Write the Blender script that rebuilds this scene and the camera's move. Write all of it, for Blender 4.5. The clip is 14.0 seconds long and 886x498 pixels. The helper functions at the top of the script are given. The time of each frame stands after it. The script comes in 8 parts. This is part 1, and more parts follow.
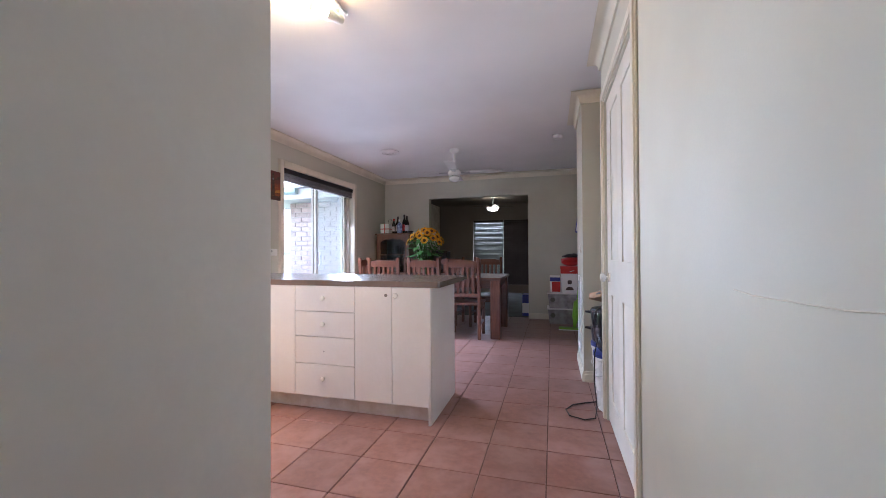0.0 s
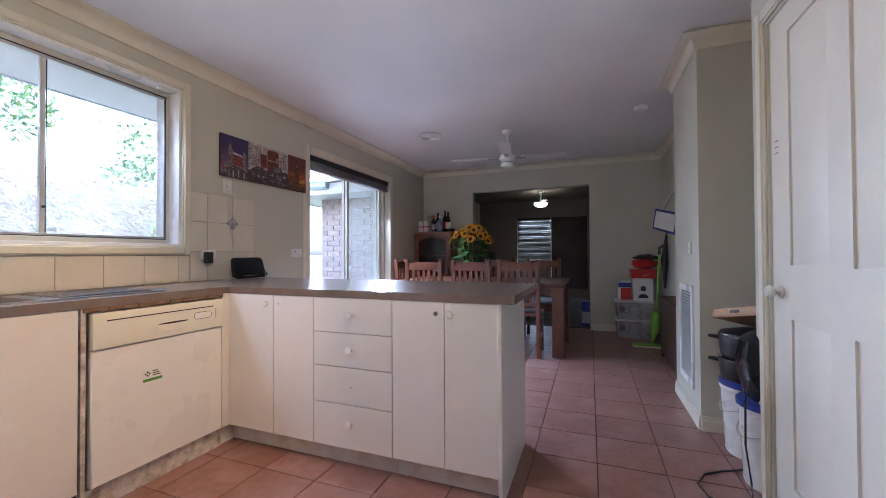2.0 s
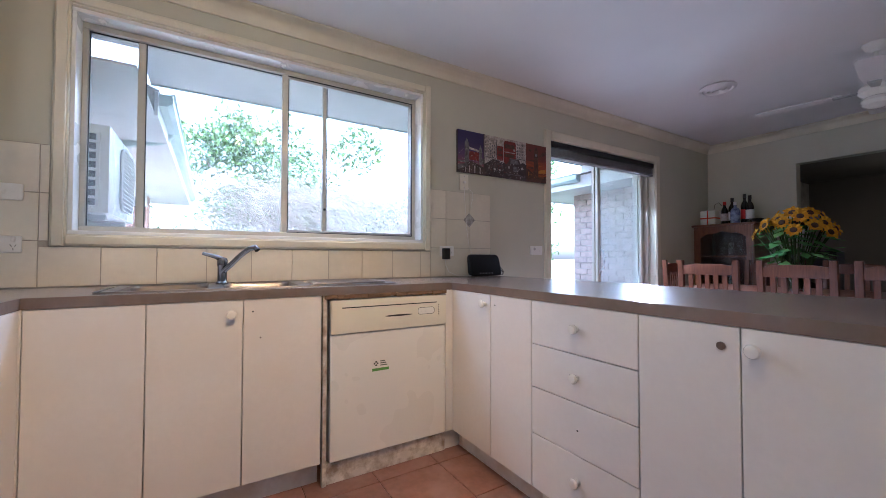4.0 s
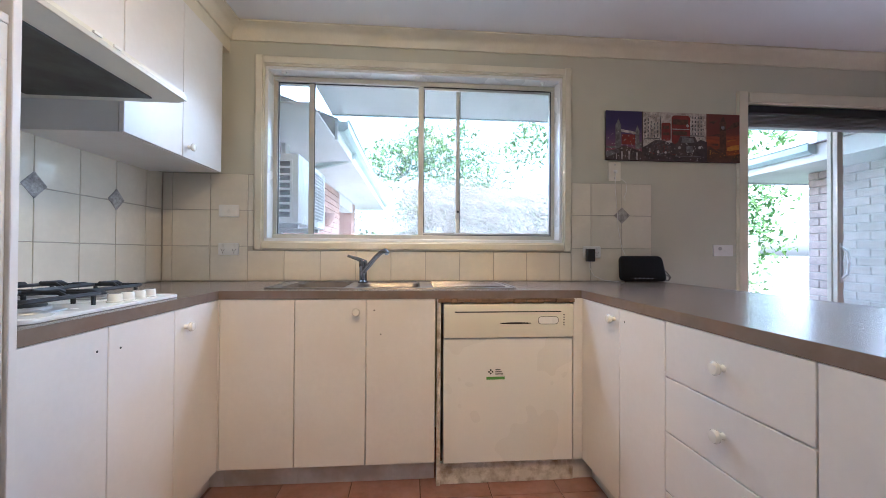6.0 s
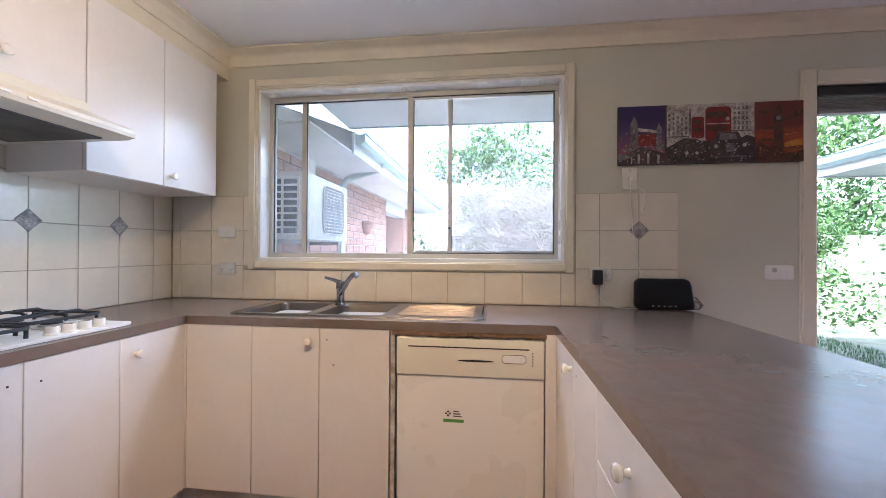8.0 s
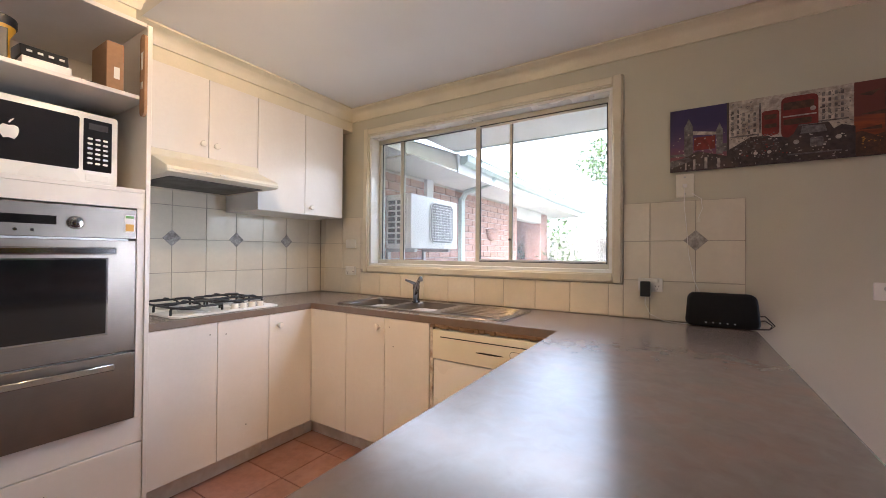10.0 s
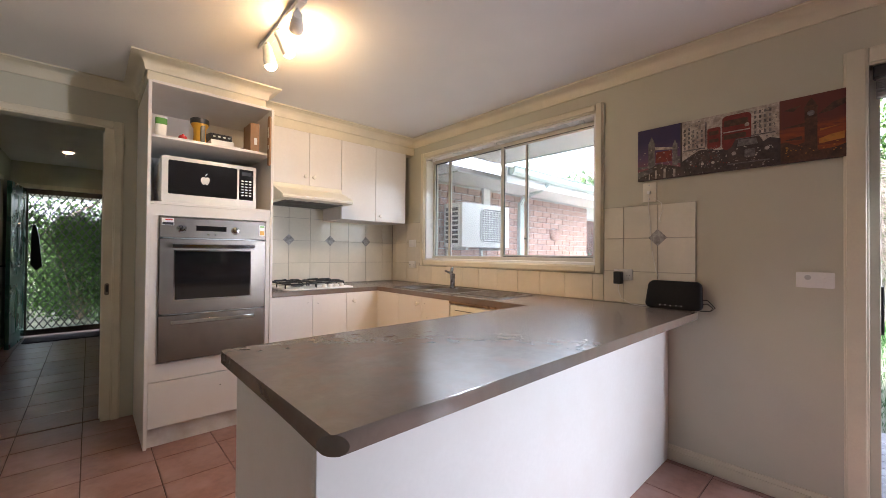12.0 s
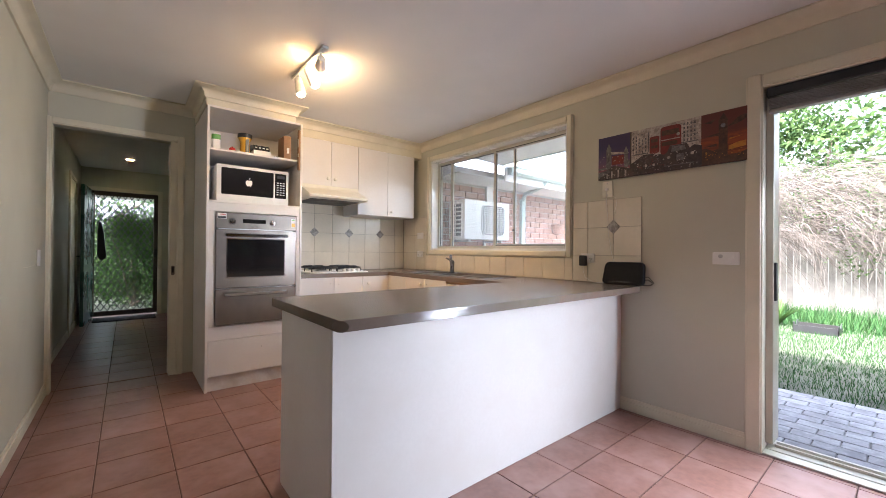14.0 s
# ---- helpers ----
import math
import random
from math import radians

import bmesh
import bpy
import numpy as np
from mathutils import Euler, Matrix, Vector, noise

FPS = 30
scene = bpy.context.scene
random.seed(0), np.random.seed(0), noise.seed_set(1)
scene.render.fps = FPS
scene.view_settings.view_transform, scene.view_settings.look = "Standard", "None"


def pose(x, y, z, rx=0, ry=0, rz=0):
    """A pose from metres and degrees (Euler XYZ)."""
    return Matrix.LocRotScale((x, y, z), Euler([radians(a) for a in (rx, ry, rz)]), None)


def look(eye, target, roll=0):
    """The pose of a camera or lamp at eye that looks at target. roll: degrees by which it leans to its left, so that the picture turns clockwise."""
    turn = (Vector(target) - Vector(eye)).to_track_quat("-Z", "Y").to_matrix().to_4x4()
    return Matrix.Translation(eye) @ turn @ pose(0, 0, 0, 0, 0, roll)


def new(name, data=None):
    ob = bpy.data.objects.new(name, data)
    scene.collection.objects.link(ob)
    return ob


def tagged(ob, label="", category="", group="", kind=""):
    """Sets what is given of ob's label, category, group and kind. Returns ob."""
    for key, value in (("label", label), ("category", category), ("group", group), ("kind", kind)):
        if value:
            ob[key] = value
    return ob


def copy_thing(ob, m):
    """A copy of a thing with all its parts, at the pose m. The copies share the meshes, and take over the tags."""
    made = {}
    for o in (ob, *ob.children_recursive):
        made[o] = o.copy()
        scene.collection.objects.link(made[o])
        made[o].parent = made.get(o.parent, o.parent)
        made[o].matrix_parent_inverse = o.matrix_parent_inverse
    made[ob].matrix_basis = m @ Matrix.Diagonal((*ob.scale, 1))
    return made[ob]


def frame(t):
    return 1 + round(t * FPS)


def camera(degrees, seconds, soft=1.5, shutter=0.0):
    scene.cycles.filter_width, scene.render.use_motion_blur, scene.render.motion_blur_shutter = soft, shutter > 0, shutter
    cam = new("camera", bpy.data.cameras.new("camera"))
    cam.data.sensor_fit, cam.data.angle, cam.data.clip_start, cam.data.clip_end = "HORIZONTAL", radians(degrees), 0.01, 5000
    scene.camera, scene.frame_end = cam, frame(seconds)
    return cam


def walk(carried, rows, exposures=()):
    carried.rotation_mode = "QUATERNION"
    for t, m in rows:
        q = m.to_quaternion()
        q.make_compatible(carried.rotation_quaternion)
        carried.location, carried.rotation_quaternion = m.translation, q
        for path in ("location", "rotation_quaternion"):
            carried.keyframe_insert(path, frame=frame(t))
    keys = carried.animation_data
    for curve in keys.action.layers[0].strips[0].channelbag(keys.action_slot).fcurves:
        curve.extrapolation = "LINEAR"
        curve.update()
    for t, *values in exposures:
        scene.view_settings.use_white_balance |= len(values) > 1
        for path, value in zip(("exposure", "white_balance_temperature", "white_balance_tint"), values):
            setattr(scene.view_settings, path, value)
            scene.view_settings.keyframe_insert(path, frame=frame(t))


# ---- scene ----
cam = camera(98.0, 14.0, 0.4)
PATH = [
    (0, (0.337, 0.419, 1.08), (-0.208, 2.343, 1.102), -0.3),
    (0.5, (0.267, 0.649, 1.078), (-0.284, 2.572, 1.101), -0.5),
    (1, (0.16, 0.81, 1.073), (-0.39, 2.733, 1.097), -0.2),
    (1.5, (0.071, 0.963, 1.079), (-0.504, 2.878, 1.108), -0.2),
    (2, (-0.041, 1.085, 1.082), (-0.753, 2.954, 1.108), -0.3),
    (2.5, (-0.122, 1.199, 1.076), (-1.069, 2.96, 1.101), -0.5),
    (3, (-0.129, 1.323, 1.072), (-1.333, 2.92, 1.109), -0.7),
    (3.5, (-0.136, 1.468, 1.057), (-1.648, 2.776, 1.104), -0.4),
    (4, (-0.223, 1.593, 1.033), (-1.932, 2.631, 1.081), 0.1),
    (4.2, (-0.209, 1.616, 1.038), (-1.982, 2.541, 1.077), -0.0),
    (6.3, (-0.231, 2.012, 1.088), (-2.23, 2.093, 1.11), 0.4),
    (6.5, (-0.277, 2.076, 1.1), (-2.277, 2.113, 1.123), 0.4),
    (7, (-0.382, 2.215, 1.132), (-2.381, 2.184, 1.152), 0.4),
    (7.5, (-0.427, 2.358, 1.158), (-2.425, 2.262, 1.178), 0.4),
    (8, (-0.387, 2.464, 1.203), (-2.372, 2.218, 1.213), 0.3),
    (8.5, (-0.311, 2.629, 1.254), (-2.251, 2.144, 1.257), 0.2),
    (8.7, (-0.291, 2.686, 1.263), (-2.209, 2.12, 1.264), 0.2),
    (10.8, (-0.209, 3.562, 1.238), (-1.74, 2.274, 1.257), 0.6),
    (11, (-0.161, 3.642, 1.236), (-1.654, 2.312, 1.252), 0.6),
    (11.5, (-0.054, 3.878, 1.24), (-1.466, 2.461, 1.257), 0.6),
    (12, (-0.034, 4.108, 1.214), (-1.387, 2.635, 1.235), 0.5),
    (12.5, (0.032, 4.291, 1.197), (-1.268, 2.771, 1.214), 0.5),
    (13, (0.11, 4.417, 1.176), (-1.163, 2.874, 1.19), 0.6),
    (13.5, (0.152, 4.545, 1.149), (-1.116, 2.998, 1.163), 0.5),
    (14, (0.19, 4.666, 1.129), (-1.079, 3.12, 1.14), 0.5),
]
EXPOSURES = [(0.0, 4.9, 5050, 16), (1.0, 4.7, 5050, 15), (2.0, 4.4, 4950, 15), (4.0, 4.2, 4800, 14), (6.5, 4.25, 4900, 9), (8.5, 4.25, 5200, 16), (11.0, 4.15, 5950, 15), (14.0, 4.2, 5850, 14)]
walk(cam, [(t, look(eye, target, roll)) for t, eye, target, roll in PATH], EXPOSURES)

# ---- world, sun, lamps ----
SUN_ELEV, SUN_AZ = 47.0, 20.0   # the sun stands behind the house, to the east
world = bpy.data.worlds.new("sky")
scene.world = world
world.use_nodes = True
wn = world.node_tree.nodes
sky = wn.new("ShaderNodeTexSky")
sky.sky_type = "NISHITA"
sky.sun_disc = False
sky.sun_elevation = radians(SUN_ELEV)
sky.sun_rotation = radians(90 - SUN_AZ)
wn["Background"].inputs["Strength"].default_value = 0.15
# a bright, hazy sky: most of its blue is washed out
sky.dust_density, sky.ozone_density = 5.0, 0.6
grey, haze_mix = wn.new("ShaderNodeRGBToBW"), wn.new("ShaderNodeMix")
haze_mix.data_type = "RGBA"
haze_mix.inputs["Factor"].default_value = 0.6
world.node_tree.links.new(sky.outputs["Color"], grey.inputs[0])
world.node_tree.links.new(sky.outputs["Color"], haze_mix.inputs["A"])
world.node_tree.links.new(grey.outputs[0], haze_mix.inputs["B"])
world.node_tree.links.new(haze_mix.outputs["Result"], wn["Background"].inputs["Color"])

sun_data = bpy.data.lights.new("sun", "SUN")
sun_data.energy, sun_data.angle, sun_data.color = 2.0, radians(0.6), (1.0, 0.95, 0.86)
sun = new("sun", sun_data)
sun.matrix_world = look((10 * math.cos(radians(SUN_AZ)), 10 * math.sin(radians(SUN_AZ)), 10 * math.tan(radians(SUN_ELEV))), (0, 0, 0))


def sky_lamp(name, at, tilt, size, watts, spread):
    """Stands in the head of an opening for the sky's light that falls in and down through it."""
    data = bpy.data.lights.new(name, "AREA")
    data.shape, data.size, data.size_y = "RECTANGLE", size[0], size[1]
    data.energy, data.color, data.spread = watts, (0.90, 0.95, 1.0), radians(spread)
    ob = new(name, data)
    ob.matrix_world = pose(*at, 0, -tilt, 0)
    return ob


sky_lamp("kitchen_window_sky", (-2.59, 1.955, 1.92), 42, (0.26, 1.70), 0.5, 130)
sky_lamp("sliding_door_sky", (-2.60, 4.93, 1.62), 32, (0.26, 1.5), 2.1, 84)
side = sky_lamp("sliding_door_side_sky", (-2.70, 5.60, 1.05), 0, (0.10, 1.7), 1.1, 80)
side.data.color = (0.90, 0.95, 1.0)
side.matrix_world = look((-2.66, 5.60, 1.05), (-1.55, 3.9, 0.85))


# ---- materials ----
def nodes_of(name):
    m = bpy.data.materials.new(name)
    m.use_nodes = True
    nt = m.node_tree
    return m, nt, nt.nodes["Principled BSDF"]


def coords(nt, per_object=False):
    """Object-space metres; shifted for each object where many share one mesh."""
    tc = nt.nodes.new("ShaderNodeTexCoord")
    if not per_object:
        return tc.outputs["Object"]
    info = nt.nodes.new("ShaderNodeObjectInfo")
    mul = nt.nodes.new("ShaderNodeMath")
    mul.operation = "MULTIPLY"
    mul.inputs[1].default_value = 37.0
    nt.links.new(info.outputs["Random"], mul.inputs[0])
    add = nt.nodes.new("ShaderNodeVectorMath")
    nt.links.new(tc.outputs["Object"], add.inputs[0])
    nt.links.new(mul.outputs[0], add.inputs[1])
    return add.outputs[0]


def noise_tex(nt, co, scale, detail=4, rough=0.55, stretch=None, warp=0.0):
    if stretch:
        mp = nt.nodes.new("ShaderNodeMapping")
        mp.inputs["Scale"].default_value = stretch
        nt.links.new(co, mp.inputs["Vector"])
        co = mp.outputs[0]
    n = nt.nodes.new("ShaderNodeTexNoise")
    n.inputs["Scale"].default_value, n.inputs["Detail"].default_value, n.inputs["Roughness"].default_value = scale, detail, rough
    n.inputs["Distortion"].default_value = warp
    nt.links.new(co, n.inputs["Vector"])
    return n.outputs["Fac"]


def ramp(nt, fac, stops):
    r = nt.nodes.new("ShaderNodeValToRGB")
    el = r.color_ramp.elements
    while len(el) < len(stops):
        el.new(0.5)
    for e, (p, c) in zip(el, stops):
        e.position, e.color = p, (*c, 1)
    nt.links.new(fac, r.inputs["Fac"])
    return r.outputs["Color"]


def mix(nt, fac, a, b, kind="MIX"):
    m = nt.nodes.new("ShaderNodeMix")
    m.data_type, m.blend_type = "RGBA", kind
    for sock, v in ((m.inputs["Factor"], fac), (m.inputs["A"], a), (m.inputs["B"], b)):
        if isinstance(v, (int, float)):
            sock.default_value = v
        elif isinstance(v, tuple):
            sock.default_value = (*v, 1)
        else:
            nt.links.new(v, sock)
    return m.outputs["Result"]


def bump(nt, bsdf, fac, strength, distance=0.002):
    b = nt.nodes.new("ShaderNodeBump")
    b.inputs["Strength"].default_value, b.inputs["Distance"].default_value = strength, distance
    nt.links.new(fac, b.inputs["Height"])
    nt.links.new(b.outputs[0], bsdf.inputs["Normal"])


def scale_colour(c, k):
    return tuple(min(1.0, v * k) for v in c)


def surface(name, colour, rough=0.5, metal=0.0, fine=60.0, coarse=2.0, vary=0.06, stain=0.05, relief=0.1, depth=0.001,
            per_object=False, stretch=None, spread=0.0, coat=0.0, tint=None):
    """A plain material with variation at two scales, gloss variation and fine relief."""
    m, nt, b = nodes_of(name)
    co = coords(nt, per_object)
    f, c = noise_tex(nt, co, fine, 5, 0.6, stretch), noise_tex(nt, co, coarse, 3, 0.6)
    base = ramp(nt, f, [(0.3, scale_colour(colour, 1 - vary)), (0.7, scale_colour(colour, 1 + vary))])
    low = tint or scale_colour(colour, 1 - 2.2 * stain)
    msk = ramp(nt, c, [(0.42, (0, 0, 0)), (0.68, (1, 1, 1))])
    base = mix(nt, msk, base, low) if stain else base
    if spread:
        info = nt.nodes.new("ShaderNodeObjectInfo")
        tone = ramp(nt, info.outputs["Random"], [(0.0, (1 - spread,) * 3), (1.0, (1 + 0.0,) * 3)])
        base = mix(nt, 1.0, base, tone, "MULTIPLY")
    nt.links.new(base, b.inputs["Base Color"])
    rr = ramp(nt, c, [(0.3, (max(0.02, rough * 0.85),) * 3), (0.7, (min(1, rough * 1.15),) * 3)])
    nt.links.new(rr, b.inputs["Roughness"])
    b.inputs["Metallic"].default_value = metal
    b.inputs["Coat Weight"].default_value = coat
    if relief:
        bump(nt, b, f, relief, depth)
    return m


def wood(name, dark, light, rough=0.4, axis=0, scale=9.0):
    """Timber with grain along one axis."""
    m, nt, b = nodes_of(name)
    co = coords(nt)
    st = [9.0, 9.0, 9.0]
    st[axis] = 0.7
    g = noise_tex(nt, co, scale, 6, 0.62, tuple(st), 0.6)
    c = noise_tex(nt, co, 3.0, 2)
    col = ramp(nt, g, [(0.3, dark), (0.72, light)])
    col = mix(nt, ramp(nt, c, [(0.4, (0, 0, 0)), (0.75, (0.5, 0.5, 0.5))]), col, scale_colour(dark, 0.8))
    nt.links.new(col, b.inputs["Base Color"])
    b.inputs["Roughness"].default_value = rough
    bump(nt, b, g, 0.15, 0.001)
    return m


def glass(name, tint=(1, 1, 1), rough=0.0, ior=1.45):
    m, nt, b = nodes_of(name)
    b.inputs["Base Color"].default_value = (*tint, 1)
    b.inputs["Transmission Weight"].default_value = 1.0
    b.inputs["Roughness"].default_value, b.inputs["IOR"].default_value = rough, ior
    return m


def pane_glass(name, haze=0.02):
    """Thin window glass: mostly clear, a little mirror and a pale film for dust and painted-in glare."""
    m, nt, b = nodes_of(name)
    clear, gloss, dust = nt.nodes.new("ShaderNodeBsdfTransparent"), nt.nodes.new("ShaderNodeBsdfGlossy"), nt.nodes.new("ShaderNodeBsdfTranslucent")
    clear.inputs["Color"].default_value = (0.97, 0.98, 0.97, 1)
    gloss.inputs["Roughness"].default_value = 0.02
    dust.inputs["Color"].default_value = (0.9, 0.9, 0.9, 1)
    lw, steep, gain = nt.nodes.new("ShaderNodeLayerWeight"), nt.nodes.new("ShaderNodeMath"), nt.nodes.new("ShaderNodeMath")
    steep.operation, gain.operation = "POWER", "MULTIPLY_ADD"
    steep.inputs[1].default_value = 5.0
    gain.inputs[1].default_value, gain.inputs[2].default_value = 0.5, 0.025
    nt.links.new(lw.outputs["Facing"], steep.inputs[0])
    nt.links.new(steep.outputs[0], gain.inputs[0])
    a, d = nt.nodes.new("ShaderNodeMixShader"), nt.nodes.new("ShaderNodeMixShader")
    co = coords(nt)
    blot = ramp(nt, noise_tex(nt, co, 2.2, 5, 0.7), [(0.4, (haze * 0.8,) * 3), (0.75, (haze * 1.35,) * 3)])
    nt.links.new(blot, d.inputs[0])
    nt.links.new(clear.outputs[0], d.inputs[1])
    nt.links.new(dust.outputs[0], d.inputs[2])
    nt.links.new(gain.outputs[0], a.inputs[0])
    nt.links.new(d.outputs[0], a.inputs[1])
    nt.links.new(gloss.outputs[0], a.inputs[2])
    nt.links.new(a.outputs[0], nt.nodes["Material Output"].inputs["Surface"])
    return m


def glow(name, colour, strength):
    m, nt, b = nodes_of(name)
    b.inputs["Base Color"].default_value = (*colour, 1)
    b.inputs["Emission Color"].default_value = (*colour, 1)
    b.inputs["Emission Strength"].default_value = strength
    return m


WALL = surface("wall paint, warm grey", (0.565, 0.548, 0.445), 0.62, fine=180, coarse=1.3, vary=0.02, stain=0.03, relief=0.06)
# the wall paint again, darkened: the far room's dimness is in the colour
WALL_SHADED = surface("wall paint darkened for the dim room", (0.22, 0.185, 0.16), 0.65, fine=180, coarse=1.3, vary=0.02, stain=0.03, relief=0.06)
CEIL = surface("ceiling paint", (0.80, 0.79, 0.77), 0.8, fine=140, coarse=0.9, vary=0.02, stain=0.03, relief=0.06)
TRIM = surface("cream gloss trim paint", (0.72, 0.67, 0.53), 0.38, fine=90, coarse=3.0, vary=0.03, stain=0.05, relief=0.04)
DOOR_PAINT = surface("ivory door paint", (0.74, 0.70, 0.60), 0.36, fine=70, coarse=2.5, vary=0.03, stain=0.04, relief=0.05)
CAB = surface("white cabinet melamine", (0.75, 0.725, 0.70), 0.33, fine=50, coarse=3.5, vary=0.02, stain=0.035, relief=0.02, tint=(0.73, 0.695, 0.66))
KICK = surface("scuffed kickboard", (0.70, 0.67, 0.64), 0.5, fine=30, coarse=7, vary=0.05, stain=0.08, relief=0.1, tint=(0.55, 0.49, 0.44))
APPL = surface("white appliance enamel", (0.80, 0.79, 0.76), 0.28, fine=80, coarse=2, vary=0.01, stain=0.006, relief=0.0)
APPL_CREAM = surface("aged cream plastic", (0.75, 0.72, 0.61), 0.4, fine=80, coarse=3, vary=0.02, stain=0.03, relief=0.02)
KNOB = surface("white porcelain knob", (0.82, 0.79, 0.73), 0.16, vary=0.02, stain=0.03, relief=0.0, coat=0.4)
PLASTIC = surface("white plastic", (0.80, 0.79, 0.76), 0.35, vary=0.02, stain=0.02, relief=0.0)
BLACK = surface("black plastic", (0.018, 0.018, 0.02), 0.38, vary=0.15, stain=0.1, relief=0.05)
BLACK_GLOSS = surface("black gloss", (0.012, 0.012, 0.014), 0.08, vary=0.1, stain=0.0, relief=0.0)
IRON = surface("black cast iron", (0.02, 0.02, 0.022), 0.55, vary=0.25, stain=0.1, relief=0.3)
STEEL = surface("brushed stainless steel", (0.215, 0.188, 0.162), 0.34, 1.0, fine=30, coarse=4, vary=0.05, stain=0.08, relief=0.08, stretch=(0.6, 30, 30))
CHROME = surface("chrome", (0.42, 0.42, 0.43), 0.10, 1.0, vary=0.02, stain=0.02, relief=0.0)
GREEN = surface("green print", (0.10, 0.30, 0.05), 0.4, vary=0.05, stain=0.05, relief=0.03)
TAP = surface("dull dark chrome", (0.20, 0.20, 0.21), 0.16, 1.0, vary=0.02, stain=0.05, relief=0.0)
BRONZE = surface("bronze powder-coated aluminium", (0.075, 0.055, 0.042), 0.45, vary=0.05, stain=0.05, relief=0.03)
ALU = surface("cream aluminium frame", (0.60, 0.57, 0.48), 0.42, 0.2, vary=0.04, stain=0.08, relief=0.05)
ALU_GREY = surface("bare aluminium", (0.55, 0.55, 0.54), 0.4, 0.8, vary=0.05, stain=0.08, relief=0.05)
# the pale film also stands in for the whitening glare across the panes
PANE = pane_glass("window glass with dust and glare film", 0.09)
DOOR_PANE = pane_glass("sliding door glass with glare film", 0.07)
CABINET_GLASS = pane_glass("clean cabinet glass", 0.01)
GROUT = surface("floor grout", (0.13, 0.07, 0.055), 0.9, fine=200, coarse=6, vary=0.15, stain=0.15, relief=0.4)
GROUT_W = surface("wall grout", (0.46, 0.42, 0.35), 0.85, fine=200, coarse=6, vary=0.1, stain=0.15, relief=0.3)
TERRA = surface("terracotta floor tile", (0.270, 0.134, 0.105), 0.34, fine=26, coarse=5.5, vary=0.14, stain=0.10, relief=0.12, depth=0.0015,
                per_object=True, spread=0.16, tint=(0.36, 0.21, 0.18))
WTILE = surface("cream glazed wall tile", (0.78, 0.725, 0.605), 0.12, fine=40, coarse=4, vary=0.03, stain=0.03, relief=0.04, depth=0.003,
                per_object=True, spread=0.05, coat=1.0)
INSERT = surface("grey embossed insert tile", (0.42, 0.40, 0.37), 0.4, fine=90, coarse=28, vary=0.3, stain=0.25, relief=0.9, depth=0.004, tint=(0.2, 0.18, 0.17))
BRICK = surface("pink clay brick", (0.50, 0.285, 0.215), 0.85, fine=70, coarse=9, vary=0.16, stain=0.12, relief=0.5, depth=0.003, per_object=True, spread=0.3)
# brick lightened so its colour carries the glare outside the sliding door
GLARE_BRICK = surface("brick paled for outdoor glare", (0.62, 0.51, 0.45), 0.85, fine=70, coarse=9, vary=0.10, stain=0.10, relief=0.4, depth=0.003, per_object=True, spread=0.15)
MORTAR = surface("mortar", (0.58, 0.53, 0.48), 0.95, fine=160, coarse=6, vary=0.1, stain=0.12, relief=0.5)
PAVER = surface("grey clay paver", (0.40, 0.39, 0.40), 0.8, fine=60, coarse=9, vary=0.14, stain=0.14, relief=0.4, per_object=True, spread=0.25)
SAND = surface("paving sand", (0.34, 0.32, 0.30), 0.95, fine=200, vary=0.2, stain=0.2, relief=0.5)
SOFFIT = surface("white soffit sheet", (0.74, 0.74, 0.72), 0.6, fine=80, coarse=1.4, vary=0.02, stain=0.06, relief=0.05)
FASCIA = surface("pale green gutter paint", (0.50, 0.60, 0.56), 0.4, vary=0.03, stain=0.06, relief=0.03)
ROOF = surface("roof tile, weathered", (0.42, 0.39, 0.36), 0.8, fine=20, coarse=3, vary=0.15, stain=0.12, relief=0.4)
LAWN = surface("lawn soil and thatch", (0.085, 0.095, 0.06), 0.95, fine=90, coarse=3, vary=0.35, stain=0.2, relief=0.6, depth=0.01)
PALING = surface("weathered paling", (0.20, 0.185, 0.165), 0.9, fine=18, coarse=3, vary=0.2, stain=0.15, relief=0.4, stretch=(9, 9, 0.8), per_object=True, spread=0.35)
CARPET = surface("dark carpet", (0.09, 0.085, 0.08), 0.98, fine=220, coarse=3, vary=0.2, stain=0.1, relief=0.5)
CHAIR_WOOD = wood("red-brown stained hardwood", (0.075, 0.022, 0.010), (0.19, 0.065, 0.028), 0.34, 2)
TABLE_WOOD = wood("red-brown stained table timber", (0.07, 0.022, 0.011), (0.17, 0.06, 0.027), 0.3, 0)
HUTCH_WOOD = wood("mid-brown cabinet timber", (0.10, 0.038, 0.018), (0.24, 0.10, 0.05), 0.38, 2)
RAW_WOOD = wood("bare chipboard edge", (0.10, 0.055, 0.03), (0.26, 0.16, 0.09), 0.85, 1)
DARK_WOOD = wood("dark stained board", (0.035, 0.018, 0.012), (0.085, 0.045, 0.03), 0.4, 1)


